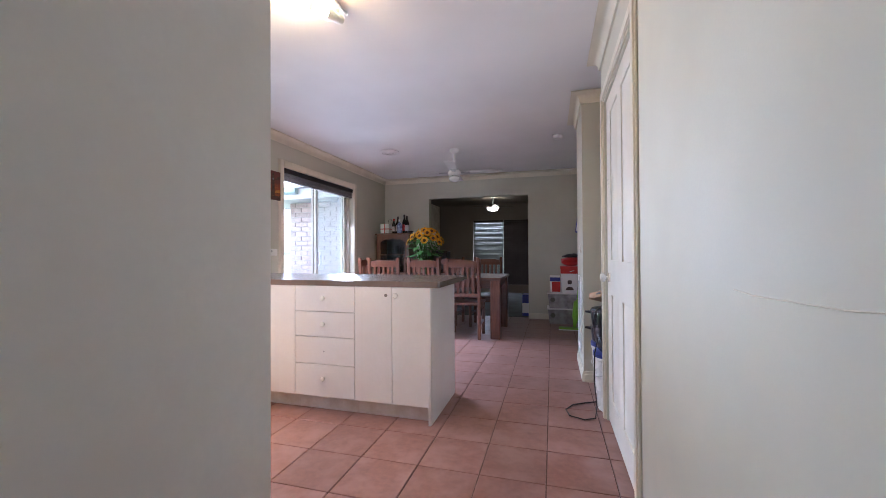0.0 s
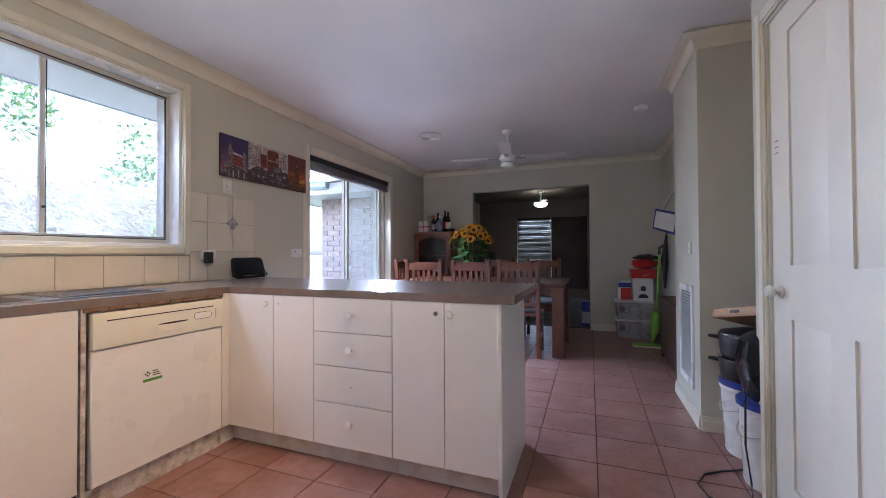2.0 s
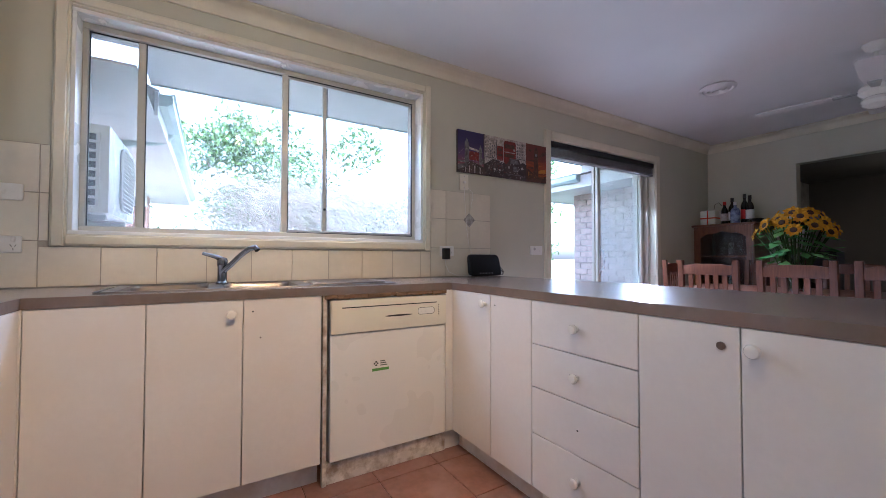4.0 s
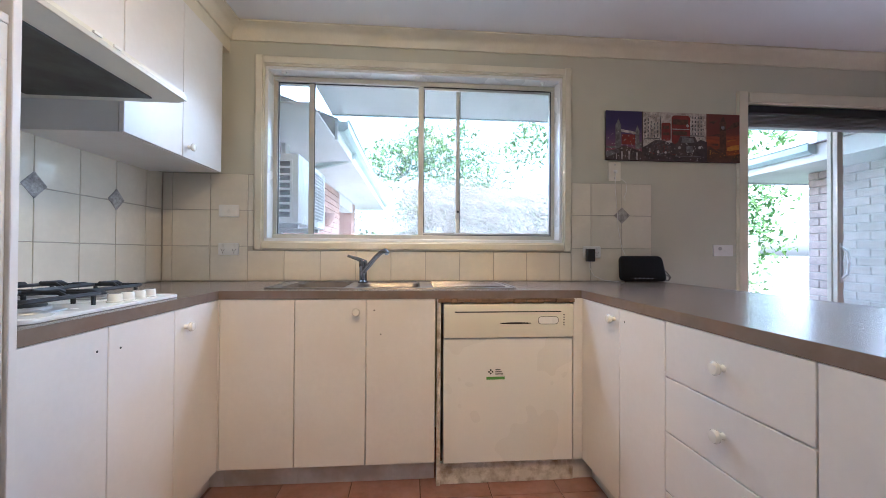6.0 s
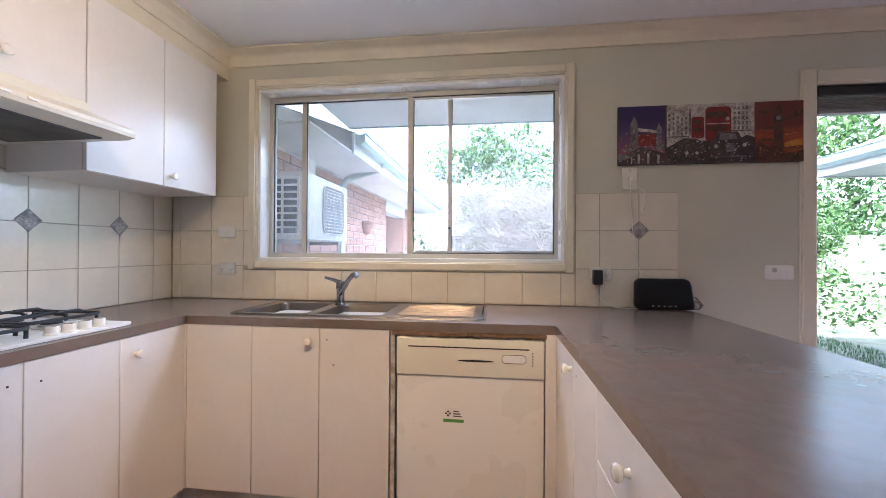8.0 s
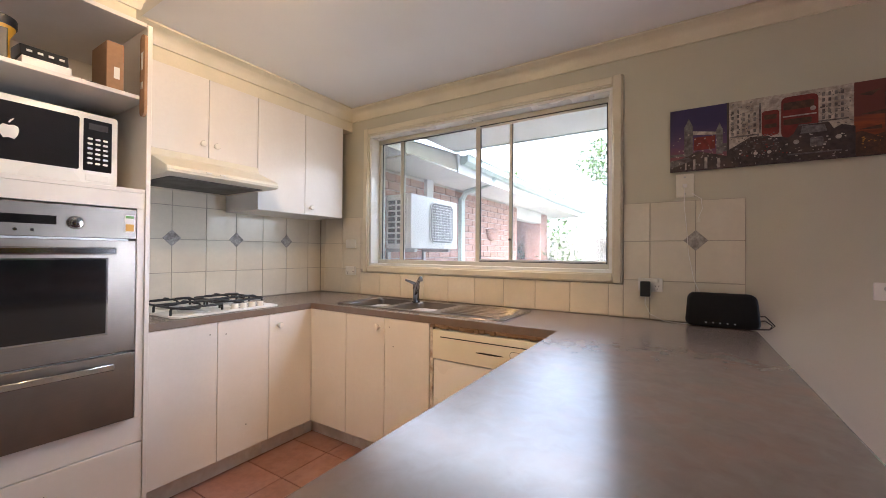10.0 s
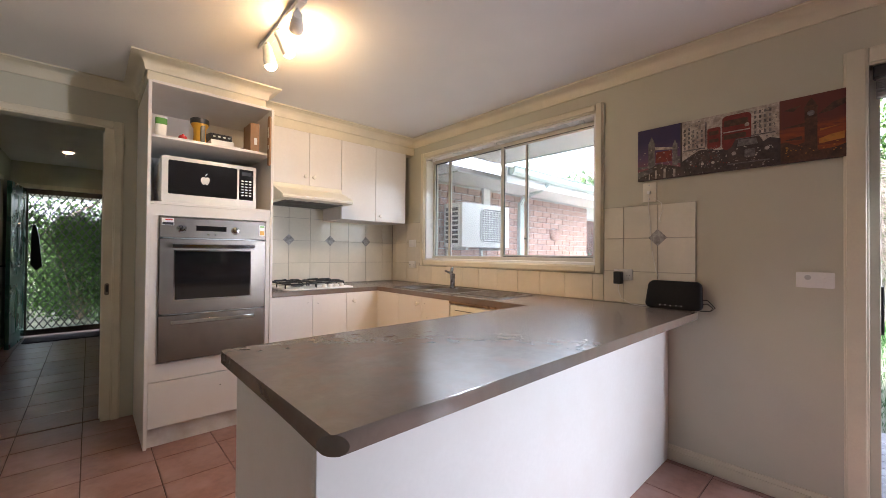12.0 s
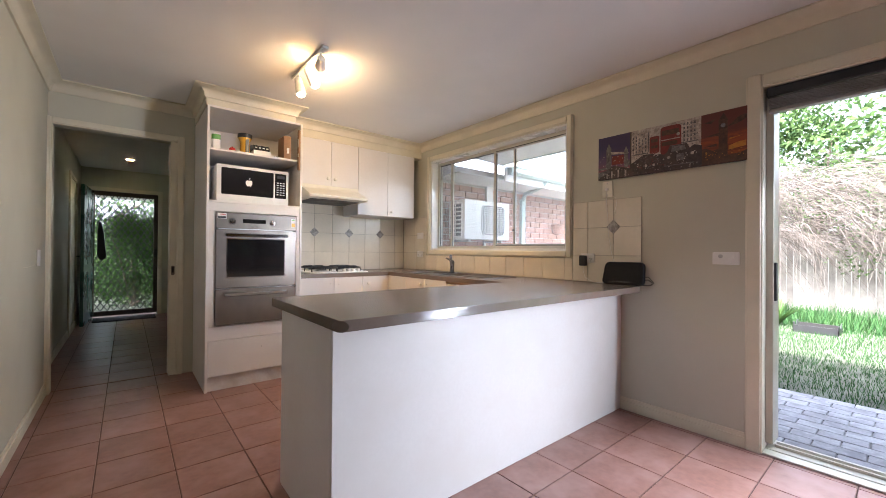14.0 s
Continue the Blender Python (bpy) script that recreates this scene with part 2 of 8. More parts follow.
def counter_material(name, rough):
    """Brown-grey mottled laminate with rust flecks, satin."""
    m, nt, b = nodes_of(name)
    co = coords(nt)
    a = noise_tex(nt, co, 20, 5, 0.6, None, 0.5)
    f = noise_tex(nt, co, 90, 4, 0.6)
    r = noise_tex(nt, co, 9.0, 3, 0.5)
    g = noise_tex(nt, co, 6.0, 3, 0.5, (1.0, 1.3, 1.0))
    col = ramp(nt, a, [(0.30, (0.158, 0.116, 0.093)), (0.52, (0.176, 0.132, 0.106)), (0.74, (0.192, 0.147, 0.120))])
    col = mix(nt, ramp(nt, r, [(0.48, (0, 0, 0)), (0.70, (0.45, 0.45, 0.45))]), col, (0.215, 0.120, 0.086))
    col = mix(nt, ramp(nt, g, [(0.50, (0, 0, 0)), (0.70, (0.40, 0.40, 0.40))]), col, (0.135, 0.124, 0.098))
    nt.links.new(col, b.inputs["Base Color"])
    b.inputs["Roughness"].default_value = rough
    b.inputs["Specular IOR Level"].default_value = 0.85
    bump(nt, b, f, 0.03, 0.0004)
    return m


COUNTER = counter_material("mottled brown laminate", 0.26)
COUNTER_EDGE = counter_material("polished laminate edge", 0.15)


def leaf_material(name, dark, light):
    m, nt, b = nodes_of(name)
    geo = nt.nodes.new("ShaderNodeNewGeometry")
    col = ramp(nt, geo.outputs["Random Per Island"], [(0.0, dark), (1.0, light)])
    nt.links.new(col, b.inputs["Base Color"])
    b.inputs["Roughness"].default_value, b.inputs["Specular IOR Level"].default_value = 0.75, 0.2
    tr = nt.nodes.new("ShaderNodeBsdfTranslucent")
    nt.links.new(col, tr.inputs["Color"])
    ms = nt.nodes.new("ShaderNodeMixShader")
    ms.inputs[0].default_value = 0.3
    nt.links.new(b.outputs[0], ms.inputs[1])
    nt.links.new(tr.outputs[0], ms.inputs[2])
    nt.links.new(ms.outputs[0], nt.nodes["Material Output"].inputs["Surface"])
    return m


LEAF = leaf_material("garden leaves", (0.020, 0.048, 0.012), (0.070, 0.115, 0.032))
LEAF_DARK = leaf_material("shaded bush leaves", (0.015, 0.04, 0.012), (0.07, 0.13, 0.03))
GRASS = leaf_material("grass blades", (0.012, 0.046, 0.012), (0.042, 0.095, 0.026))
TWIG = leaf_material("dry twigs", (0.035, 0.028, 0.022), (0.17, 0.145, 0.125))
BARK = surface("bark", (0.10, 0.075, 0.055), 0.9, fine=40, vary=0.3, stain=0.2, relief=0.7)

# ---- building helpers ----
V = Vector


def add_box(bm, a, b, bev=0.0, seg=1):
    lo, hi = [min(p, q) for p, q in zip(a, b)], [max(p, q) for p, q in zip(a, b)]
    m = Matrix.Translation([(p + q) / 2 for p, q in zip(lo, hi)]) @ Matrix.Diagonal([q - p for p, q in zip(lo, hi)] + [1])
    vs = bmesh.ops.create_cube(bm, size=1.0, matrix=m)["verts"]
    if bev:
        es = list({e for v in vs for e in v.link_edges})
        bmesh.ops.bevel(bm, geom=es, offset=min(bev, 0.45 * min(q - p for p, q in zip(lo, hi))), segments=seg, affect="EDGES", profile=0.6)


def axis_frame(p0, p1):
    d = V(p1) - V(p0)
    return Matrix.Translation(V(p0)) @ d.to_track_quat("Z", "Y").to_matrix().to_4x4(), d.length


def add_lathe(bm, profile, m=None, seg=20):
    """Turns (radius, height) pairs round z; closes the ends that have a radius."""
    m = m or Matrix()
    rings = []
    for r, z in profile:
        if r < 1e-6:
            rings.append([bm.verts.new(m @ V((0, 0, z)))])
        else:
            rings.append([bm.verts.new(m @ V((r * math.cos(2 * math.pi * i / seg), r * math.sin(2 * math.pi * i / seg), z))) for i in range(seg)])
    for a, b in zip(rings, rings[1:]):
        for i in range(seg):
            j = (i + 1) % seg
            q = [a[i % len(a)], a[j % len(a)], b[j % len(b)], b[i % len(b)]]
            q = [v for k, v in enumerate(q) if v not in q[:k]]
            if len(q) > 2:
                bm.faces.new(q)
    for ring, flip in ((rings[0], True), (rings[-1], False)):
        if len(ring) > 2:
            bm.faces.new(ring[::-1] if flip else ring)


def add_cyl(bm, p0, p1, r0, r1=None, seg=18, bev=0.0):
    m, length = axis_frame(p0, p1)
    r1 = r0 if r1 is None else r1
    prof = [(r0, 0), (r1, length)]
    if bev:
        prof = [(r0 - bev, 0), (r0, bev), (r1, length - bev), (r1 - bev, length)]
    add_lathe(bm, prof, m, seg)


def add_tube(bm, pts, r, seg=7):
    """A round rod along points."""
    pts = [V(p) for p in pts]
    rings = []
    up = V((0.13, 0.27, 0.95))
    for i, p in enumerate(pts):
        d = (pts[min(i + 1, len(pts) - 1)] - pts[max(i - 1, 0)]).normalized()
        s = d.cross(up)
        if s.length < 0.1:
            s = d.cross(V((1, 0, 0)))
        s.normalize()
        t = d.cross(s)
        rr = r[i] if isinstance(r, (list, tuple)) else r
        rings.append([bm.verts.new(p + rr * (math.cos(2 * math.pi * k / seg) * s + math.sin(2 * math.pi * k / seg) * t)) for k in range(seg)])
    for a, b in zip(rings, rings[1:]):
        for k in range(seg):
            bm.faces.new((a[k], b[k], b[(k + 1) % seg], a[(k + 1) % seg]))
    bm.faces.new(rings[0])
    bm.faces.new(rings[-1][::-1])


def add_prism(bm, outline, axis, lo, hi, bev=0.0, seg=2):
    """Pushes a 2D outline along an axis ('x': outline is (y, z); 'y': (x, z); 'z': (x, y))."""
    def at(p, h):
        return {"x": (h, p[0], p[1]), "y": (p[0], h, p[1]), "z": (p[0], p[1], h)}[axis]
    a, b = [bm.verts.new(at(p, lo)) for p in outline], [bm.verts.new(at(p, hi)) for p in outline]
    fs = [bm.faces.new(a[::-1]), bm.faces.new(b)]
    n = len(outline)
    for i in range(n):
        fs.append(bm.faces.new((a[i], a[(i + 1) % n], b[(i + 1) % n], b[i])))
    bmesh.ops.recalc_face_normals(bm, faces=fs)
    if bev:
        es = list({e for f in fs[:2] for e in f.edges})
        bmesh.ops.bevel(bm, geom=es, offset=bev, segments=seg, affect="EDGES", profile=0.6)


def rounded(w, h, r, cx=0.0, cy=0.0, n=4):
    """The outline of a rectangle with round corners."""
    out = []
    for sx, sy, a0 in ((1, 1, 0), (-1, 1, 90), (-1, -1, 180), (1, -1, 270)):
        for i in range(n + 1):
            a = radians(a0 + 90 * i / n)
            out.append((cx + sx * (w / 2 - r) + r * math.cos(a), cy + sy * (h / 2 - r) + r * math.sin(a)))
    return out


def finish(bm, name, material):
    bmesh.ops.recalc_face_normals(bm, faces=bm.faces)
    for f in bm.faces:
        f.smooth = True
    for e in bm.edges:
        e.smooth = len(e.link_faces) == 2 and e.calc_face_angle(4) < 0.62
    me = bpy.data.meshes.new(name)
    bm.to_mesh(me)
    bm.free()
    me.materials.append(material)
    return me


ORIGIN = {}


def thing(name, label, category, base=(0, 0, 0), group=""):
    ob = new(name)
    ob.empty_display_size = 0.1
    ob.location = base
    ORIGIN[name if ob.name == name else ob.name] = V(base)
    return tagged(ob, label, category, group, "")


def root_of(ob):
    while ob.parent:
        ob = ob.parent
    return ob


def part(name, bm, material, parent, label=""):
    """Links a bmesh, built in the place's own metres, as one mesh under a thing or a part."""
    root = root_of(parent)
    base = ORIGIN.get(root.name, V((0, 0, 0)))
    bmesh.ops.translate(bm, vec=-base, verts=bm.verts)
    ob = new(name, finish(bm, name, material))
    ob.parent = parent
    return tagged(ob, label)


def solid(name, bm, material, label, category="", group="", kind=""):
    """A thing or a piece of the setting that is one mesh."""
    return tagged(new(name, finish(bm, name, material)), label, category, group, kind)


def box_part(name, a, b, material, parent, bev=0.0, label=""):
    bm = bmesh.new()
    add_box(bm, a, b, bev)
    return part(name, bm, material, parent, label)


def structure(name, boxes, material, label, bev=0.0):
    bm = bmesh.new()
    for a, b in boxes:
        add_box(bm, a, b, bev)
    return solid(name, bm, material, label, kind="structure")

# ---- the structure ----
XW, YS, ZC = -2.60, 0.46, 2.42        # window wall, south wall, ceiling
XE, YN = 0.67, 6.91                  # east wall by the pantry door, north wall
PIER_X, PIER_Y0, PIER_Y1 = 0.585, 3.85, 4.55
DIN_X = 0.86                          # east wall of the dining end
NOOK_X, NOOK_Y = 1.30, 3.25
WIN = (1.04, 2.87, 1.14, 2.19)        # kitchen window opening y0 y1 z0 z1
SLD = (4.13, 5.73, 2.07)              # sliding door opening y0 y1 head
HALL = (-0.105, 0.645, 2.085)         # doorway to the hall x0 x1 head
NOPEN = (-1.755, -0.04, 2.045)        # opening to the living room x0 x1 head

floor = structure("floor", [((-2.7, -4.0, -0.05), (1.4, 7.04, -0.006))], GROUT, "dark grouted screed under the terracotta tiles")
structure("ceiling", [((-2.7, -4.0, ZC), (1.4, 7.04, ZC + 0.06))], CEIL, "flat off-white painted plasterboard ceiling")

structure("wall_west", [
    ((-2.70, 0.3, 0), (XW, WIN[0], ZC)), ((-2.70, WIN[0], 0), (XW, WIN[1], WIN[2])), ((-2.70, WIN[0], WIN[3]), (XW, WIN[1], ZC)),
    ((-2.70, WIN[1], 0), (XW, SLD[0], ZC)), ((-2.70, SLD[0], SLD[2]), (XW, SLD[1], ZC)), ((-2.70, SLD[1], 0), (XW, 7.03, ZC))],
    WALL, "warm grey painted plasterboard wall with window and sliding door")
structure("wall_south", [
    ((-2.60, YS - 0.1, 0), (HALL[0], YS, ZC)), ((HALL[0], YS - 0.1, HALL[2]), (HALL[1], YS, ZC)), ((HALL[1], YS - 0.1, 0), (XE, YS, ZC))],
    WALL, "warm grey painted wall with the hall doorway")
structure("wall_east", [
    ((XE, YS - 0.1, 0), (XE + 0.1, 2.16, ZC)), ((XE, 2.16, 2.05), (XE + 0.1, 3.10, ZC)), ((XE, 3.10, 0), (XE + 0.1, NOOK_Y, ZC))],
    WALL, "warm grey painted wall with the pantry door")
structure("wall_nook", [
    ((XE + 0.1, NOOK_Y - 0.1, 0), (NOOK_X, NOOK_Y, ZC)), ((NOOK_X, NOOK_Y - 0.1, 0), (NOOK_X + 0.1, PIER_Y0 + 0.1, ZC))],
    WALL, "painted wall of the shallow nook beside the pantry")
structure("wall_pier", [((PIER_X, PIER_Y0, 0), (NOOK_X, PIER_Y1, ZC))], WALL, "projecting painted wall with the return-air grille")
structure("wall_dining_east", [((DIN_X, PIER_Y1, 0), (DIN_X + 0.1, 7.03, ZC))], WALL, "painted wall of the dining end")
structure("wall_north", [
    ((XW, YN, 0), (NOPEN[0], YN + 0.12, ZC)), ((NOPEN[0], YN, NOPEN[2]), (NOPEN[1], YN + 0.12, ZC)), ((NOPEN[1], YN, 0), (DIN_X, YN + 0.12, ZC))],
    WALL, "warm grey painted wall with a square opening to the living room")
structure("bulkhead", [((XW, YS, 2.256), (-0.985, 0.835, ZC)), ((-0.985, YS, 2.275), (-0.285, 1.115, ZC))], TRIM, "cream bulkhead above the wall cabinets and oven tower")

# pantry cupboard behind the closed door, hall, living room: plain closing walls
structure("wall_pantry", [((XE + 0.6, 2.0, 0), (XE + 0.65, 3.15, ZC)), ((XE + 0.1, 2.06, 0), (XE + 0.6, 2.10, ZC))], WALL, "plain wall inside the pantry")
structure("wall_hall_east", [((0.76, -3.65, 0), (0.86, YS - 0.1, ZC))], WALL, "grey painted hall wall")
structure("wall_hall_west", [((-0.62, -2.2, 0), (-0.52, YS - 0.1, ZC)), ((-1.62, -3.65, 0), (-1.52, -2.2, ZC)), ((-1.52, -2.25, 0), (-0.62, -2.2, ZC))], WALL, "grey painted hall wall")
DX0, DX1, DYW, DTOP = -0.225, 0.655, -3.65, 2.06
structure("wall_hall_south", [
    ((-1.62, DYW - 0.12, 0), (DX0, DYW, ZC)), ((DX0, DYW - 0.12, DTOP), (DX1, DYW, ZC)), ((DX1, DYW - 0.12, 0), (0.86, DYW, ZC))],
    WALL, "grey painted wall with the front door")
structure("living_floor", [((-4.2, 7.04, -0.05), (2.4, 11.3, 0.0))], CARPET, "dark carpet of the living room")
# ceiling and walls take the darkened colour in place of real dimness
structure("living_ceiling", [((-4.2, 7.04, ZC), (2.4, 11.3, ZC + 0.06))], WALL_SHADED, "living room ceiling with its shade put into the colour")
LW = (-1.78, -0.08, 0.22, 1.98, 11.0)   # living room window x0 x1 z0 z1 and wall
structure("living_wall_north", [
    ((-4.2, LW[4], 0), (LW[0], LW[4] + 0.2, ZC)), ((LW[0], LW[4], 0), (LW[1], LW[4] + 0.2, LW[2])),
    ((LW[0], LW[4], LW[3]), (LW[1], LW[4] + 0.2, ZC)), ((LW[1], LW[4], 0), (2.4, LW[4] + 0.2, ZC))], WALL_SHADED, "living room wall with shade in its colour and a blind-covered window")
structure("living_wall_west", [((-4.3, 7.03, 0), (-4.2, 11.2, ZC)), ((-4.2, 7.03, 0), (XW - 0.1, 7.1, ZC))], WALL_SHADED, "living room wall with its shade put into the colour")
structure("living_wall_east", [((2.4, 7.03, 0), (2.5, 11.2, ZC)), ((DIN_X + 0.1, 7.03, 0), (2.4, 7.1, ZC))], WALL_SHADED, "living room wall with its shade put into the colour")
# unseen flat slab for the roof, run out south to shade the front bush
structure("roof_deck", [((-3.62, -7.0, 2.50), (4.5, 12.0, 2.60))], ROOF, "unseen slab in place of the roof, shading the house and front bush")


def cornice(name, line, closed, drop=0.085, out=0.085, material=CEIL):
    """Coved plaster cornice; the room lies to the left of the line."""
    prof = [(0.0, -drop), (0.012, -drop), (0.016, -drop * 0.86)]
    prof += [(0.016 + (out - 0.032) * (1 - math.cos(a)), -drop * 0.86 + drop * 0.70 * math.sin(a)) for a in (0.35, 0.7, 1.05, 1.4)]
    prof += [(out, -drop * 0.12), (out, 0.0)]
    pts = [V(p) for p in line]
    n = len(pts)
    bm = bmesh.new()
    rings = []
    for i, p in enumerate(pts):
        a = (p - pts[i - 1]).normalized() if closed or i else None
        b = (pts[(i + 1) % n] - p).normalized() if closed or i < n - 1 else None
        na = V((-a.y, a.x)) if a else None
        nb = V((-b.y, b.x)) if b else None
        m = (na + nb) / (1 + na.dot(nb)) if a and b else (na or nb)
        rings.append([bm.verts.new((p.x + m.x * d, p.y + m.y * d, ZC - 0.002 + z)) for d, z in prof])
    for i in range(n if closed else n - 1):
        r, s = rings[i], rings[(i + 1) % n]
        for k in range(len(prof) - 1):
            bm.faces.new((r[k], s[k], s[k + 1], r[k + 1]))
    return solid(name, bm, material, "coved cream plaster cornice", kind="structure")


cornice("trim_cornice", [(XW, 0.835), (-0.985, 0.835), (-0.985, 1.115), (-0.285, 1.115), (-0.285, YS), (XE, YS), (XE, NOOK_Y), (NOOK_X, NOOK_Y),
                         (NOOK_X, PIER_Y0), (PIER_X, PIER_Y0), (PIER_X, PIER_Y1), (DIN_X, PIER_Y1), (DIN_X, YN), (XW, YN)], True, material=TRIM)


def skirting(name, runs, h=0.09, t=0.014):
    """Runs of (x0, y0, x1, y1, nx, ny): along a wall, with the way into the room."""
    bm = bmesh.new()
    for x0, y0, x1, y1, nx, ny in runs:
        lo, hi = V((min(x0, x1), min(y0, y1))), V((max(x0, x1), max(y0, y1)))
        for hh, tt in ((h * 0.72, t), (h, t * 0.6)):
            a, b = lo + V((min(0, nx * tt), min(0, ny * tt))), hi + V((max(0, nx * tt), max(0, ny * tt)))
            add_box(bm, (a.x, a.y, 0.0 if tt == t else h * 0.7), (b.x, b.y, hh), 0.002)
    return solid(name, bm, TRIM, "cream painted timber skirting board", kind="structure")


skirting("baseboard", [(XW, 3.31, XW, 4.06, 1, 0), (XW, 5.80, XW, YN, 1, 0), (XW, YN, NOPEN[0], YN, 0, -1), (NOPEN[1], YN, DIN_X, YN, 0, -1),
                       (DIN_X, PIER_Y1, DIN_X, YN, -1, 0), (PIER_X, PIER_Y0, PIER_X, PIER_Y1, -1, 0), (PIER_X, PIER_Y0, NOOK_X, PIER_Y0, 0, -1),
                       (NOOK_X, NOOK_Y, NOOK_X, PIER_Y0, -1, 0), (XE, YS, XE, 2.09, -1, 0), (0.76, -3.65, 0.76, YS - 0.1, -1, 0)])


def architrave(name, plane, at, lo, hi, head, sign, width=0.062, depth=0.02, sill=None, label="cream moulded door architrave", material=TRIM):
    """Moulded trim round an opening. plane 'x': the wall stands at x = at and the opening runs along y; plane 'y': the reverse."""
    bm = bmesh.new()
    z0 = 0.0 if sill is None else sill

    def bar(u0, u1, za, zb):
        for inset, dep in ((0.0, depth * 0.62), (0.008, depth)):
            iu0, iu1, iza, izb = u0, u1, za, zb
            if u1 - u0 < zb - za:
                iu0, iu1 = u0 + inset, u1 - inset
            else:
                iza, izb = za + inset, zb - inset
            a, b = at, at + sign * dep
            if plane == "x":
                add_box(bm, (a, iu0, iza), (b, iu1, izb), 0.003)
            else:
                add_box(bm, (iu0, a, iza), (iu1, b, izb), 0.003)
    bar(lo - width, lo, z0 - (width if sill is not None else 0), head + width)
    bar(hi, hi + width, z0 - (width if sill is not None else 0), head + width)
    bar(lo, hi, head, head + width)
    if sill is not None:
        bar(lo, hi, sill - width, sill)
    return solid(name, bm, material, label, kind="structure")


architrave("trim_hall_doorway", "y", YS, HALL[0] - 0.05, HALL[1], HALL[2], 1, 0.055)
architrave("trim_pantry_door", "x", XE, 2.15, 3.11, 2.06, -1, 0.06)
architrave("trim_sliding_door", "x", XW, SLD[0], SLD[1], SLD[2], 1, 0.08, 0.022, label="cream painted architrave round the sliding door")
architrave("trim_kitchen_window", "x", XW, WIN[0], WIN[1], WIN[3], 1, 0.055, 0.03, sill=WIN[2], label="cream moulded window architrave with small screw holes")


# kitchen window: timber reveal, aluminium frame, sliding and fixed panes
def kitchen_window():
    w = tagged(thing("window_1", "cream aluminium sliding kitchen window with dusty panes", "window", (-2.72, 1.95, 1.14)), kind="structure")
    y0, y1, z0, z1 = WIN
    bm = bmesh.new()
    add_box(bm, (-2.735, y0, z1 - 0.018), (XW + 0.004, y1, z1), 0.002)
    add_box(bm, (-2.735, y0, z0), (XW + 0.004, y1, z0 + 0.018), 0.002)
    add_box(bm, (-2.735, y0, z0 + 0.018), (XW + 0.004, y0 + 0.018, z1 - 0.018), 0.002)
    add_box(bm, (-2.735, y1 - 0.018, z0 + 0.018), (XW + 0.004, y1, z1 - 0.018), 0.002)
    part("reveal", bm, APPL, w, "white painted timber reveal")
    a0, a1, b0, b1 = y0 + 0.018, y1 - 0.018, z0 + 0.018, z1 - 0.018
    bm = bmesh.new()
    add_box(bm, (-2.745, a0, b1 - 0.03), (-2.685, a1, b1), 0.002)
    add_box(bm, (-2.745, a0, b0), (-2.685, a1, b0 + 0.028), 0.002)
    add_box(bm, (-2.745, a0, b0 + 0.028), (-2.69, a0 + 0.022, b1 - 0.03), 0.002)
    add_box(bm, (-2.745, a1 - 0.022, b0 + 0.028), (-2.69, a1, b1 - 0.03), 0.002)
    part("window_frame", bm, ALU, w, "grimy cream aluminium frame")
    for nm, y, wd, x in (("mullion", 1.285, 0.034, -2.722), ("mullion", 1.975, 0.034, -2.705), ("sash_stile", 2.215, 0.022, -2.722)):
        box_part(nm, (x - 0.014, y - wd / 2, b0 + 0.026), (x + 0.014, y + wd / 2, b1 - 0.028), ALU, w, 0.003)
    bm = bmesh.new()
    add_box(bm, (-2.716, 1.99, b1 - 0.05), (-2.694, a1 - 0.02, b1 - 0.030), 0.002)
    add_box(bm, (-2.716, 1.99, b0 + 0.028), (-2.694, a1 - 0.02, b0 + 0.045), 0.002)
    part("sash_rail", bm, ALU_GREY, w, "worn sliding sash rails")
    for p0, p1, x in ((a0 + 0.02, 1.272, -2.73), (1.30, 1.962, -2.726), (1.99, 2.207, -2.708), (2.225, a1 - 0.02, -2.712)):
        g = box_part("pane", (x - 0.002, p0, b0 + 0.03), (x + 0.002, p1, b1 - 0.032), PANE, w)
        g.visible_shadow = False
    for ga, gb in (((-2.700, 1.99, b1 - 0.036), (-2.690, a1 - 0.022, b1 - 0.0295)), ((-2.702, a1 - 0.028, b0 + 0.03), (-2.690, a1 - 0.0225, b1 - 0.032)),
                   ((-2.700, 1.99, b0 + 0.0285), (-2.690, a1 - 0.022, b0 + 0.033)), ((-2.716, a0 + 0.022, b1 - 0.035), (-2.708, 1.99, b1 - 0.0295)),
                   ((-2.716, a0 + 0.0225, b0 + 0.03), (-2.708, a0 + 0.027, b1 - 0.032)), ((-2.712, 1.302, b0 + 0.03), (-2.708, 1.306, b1 - 0.032)),
                   ((-2.704, 1.9925, b0 + 0.03), (-2.696, 1.997, b1 - 0.032)), ((-2.710, 2.2265, b0 + 0.03), (-2.706, 2.2305, b1 - 0.032))):
        box_part("gasket", ga, gb, BLACK, w)
    bm = bmesh.new()
    add_cyl(bm, (-2.705, 2.215, 1.34), (-2.69, 2.215, 1.34), 0.008, seg=10)
    part("latch", bm, BLACK, w, "small black sash latch")
    for y in (1.14, 1.95, 2.75):
        bm = bmesh.new()
        add_box(bm, (-2.64, y - 0.014, z1 - 0.034), (-2.615, y + 0.014, z1 - 0.018), 0.002)
        add_box(bm, (-2.632, y - 0.006, z1 - 0.044), (-2.618, y + 0.006, z1 - 0.034), 0.002)
        part("blind_bracket", bm, PLASTIC, w, "clear plastic blind bracket")
    return w


kitchen_window()


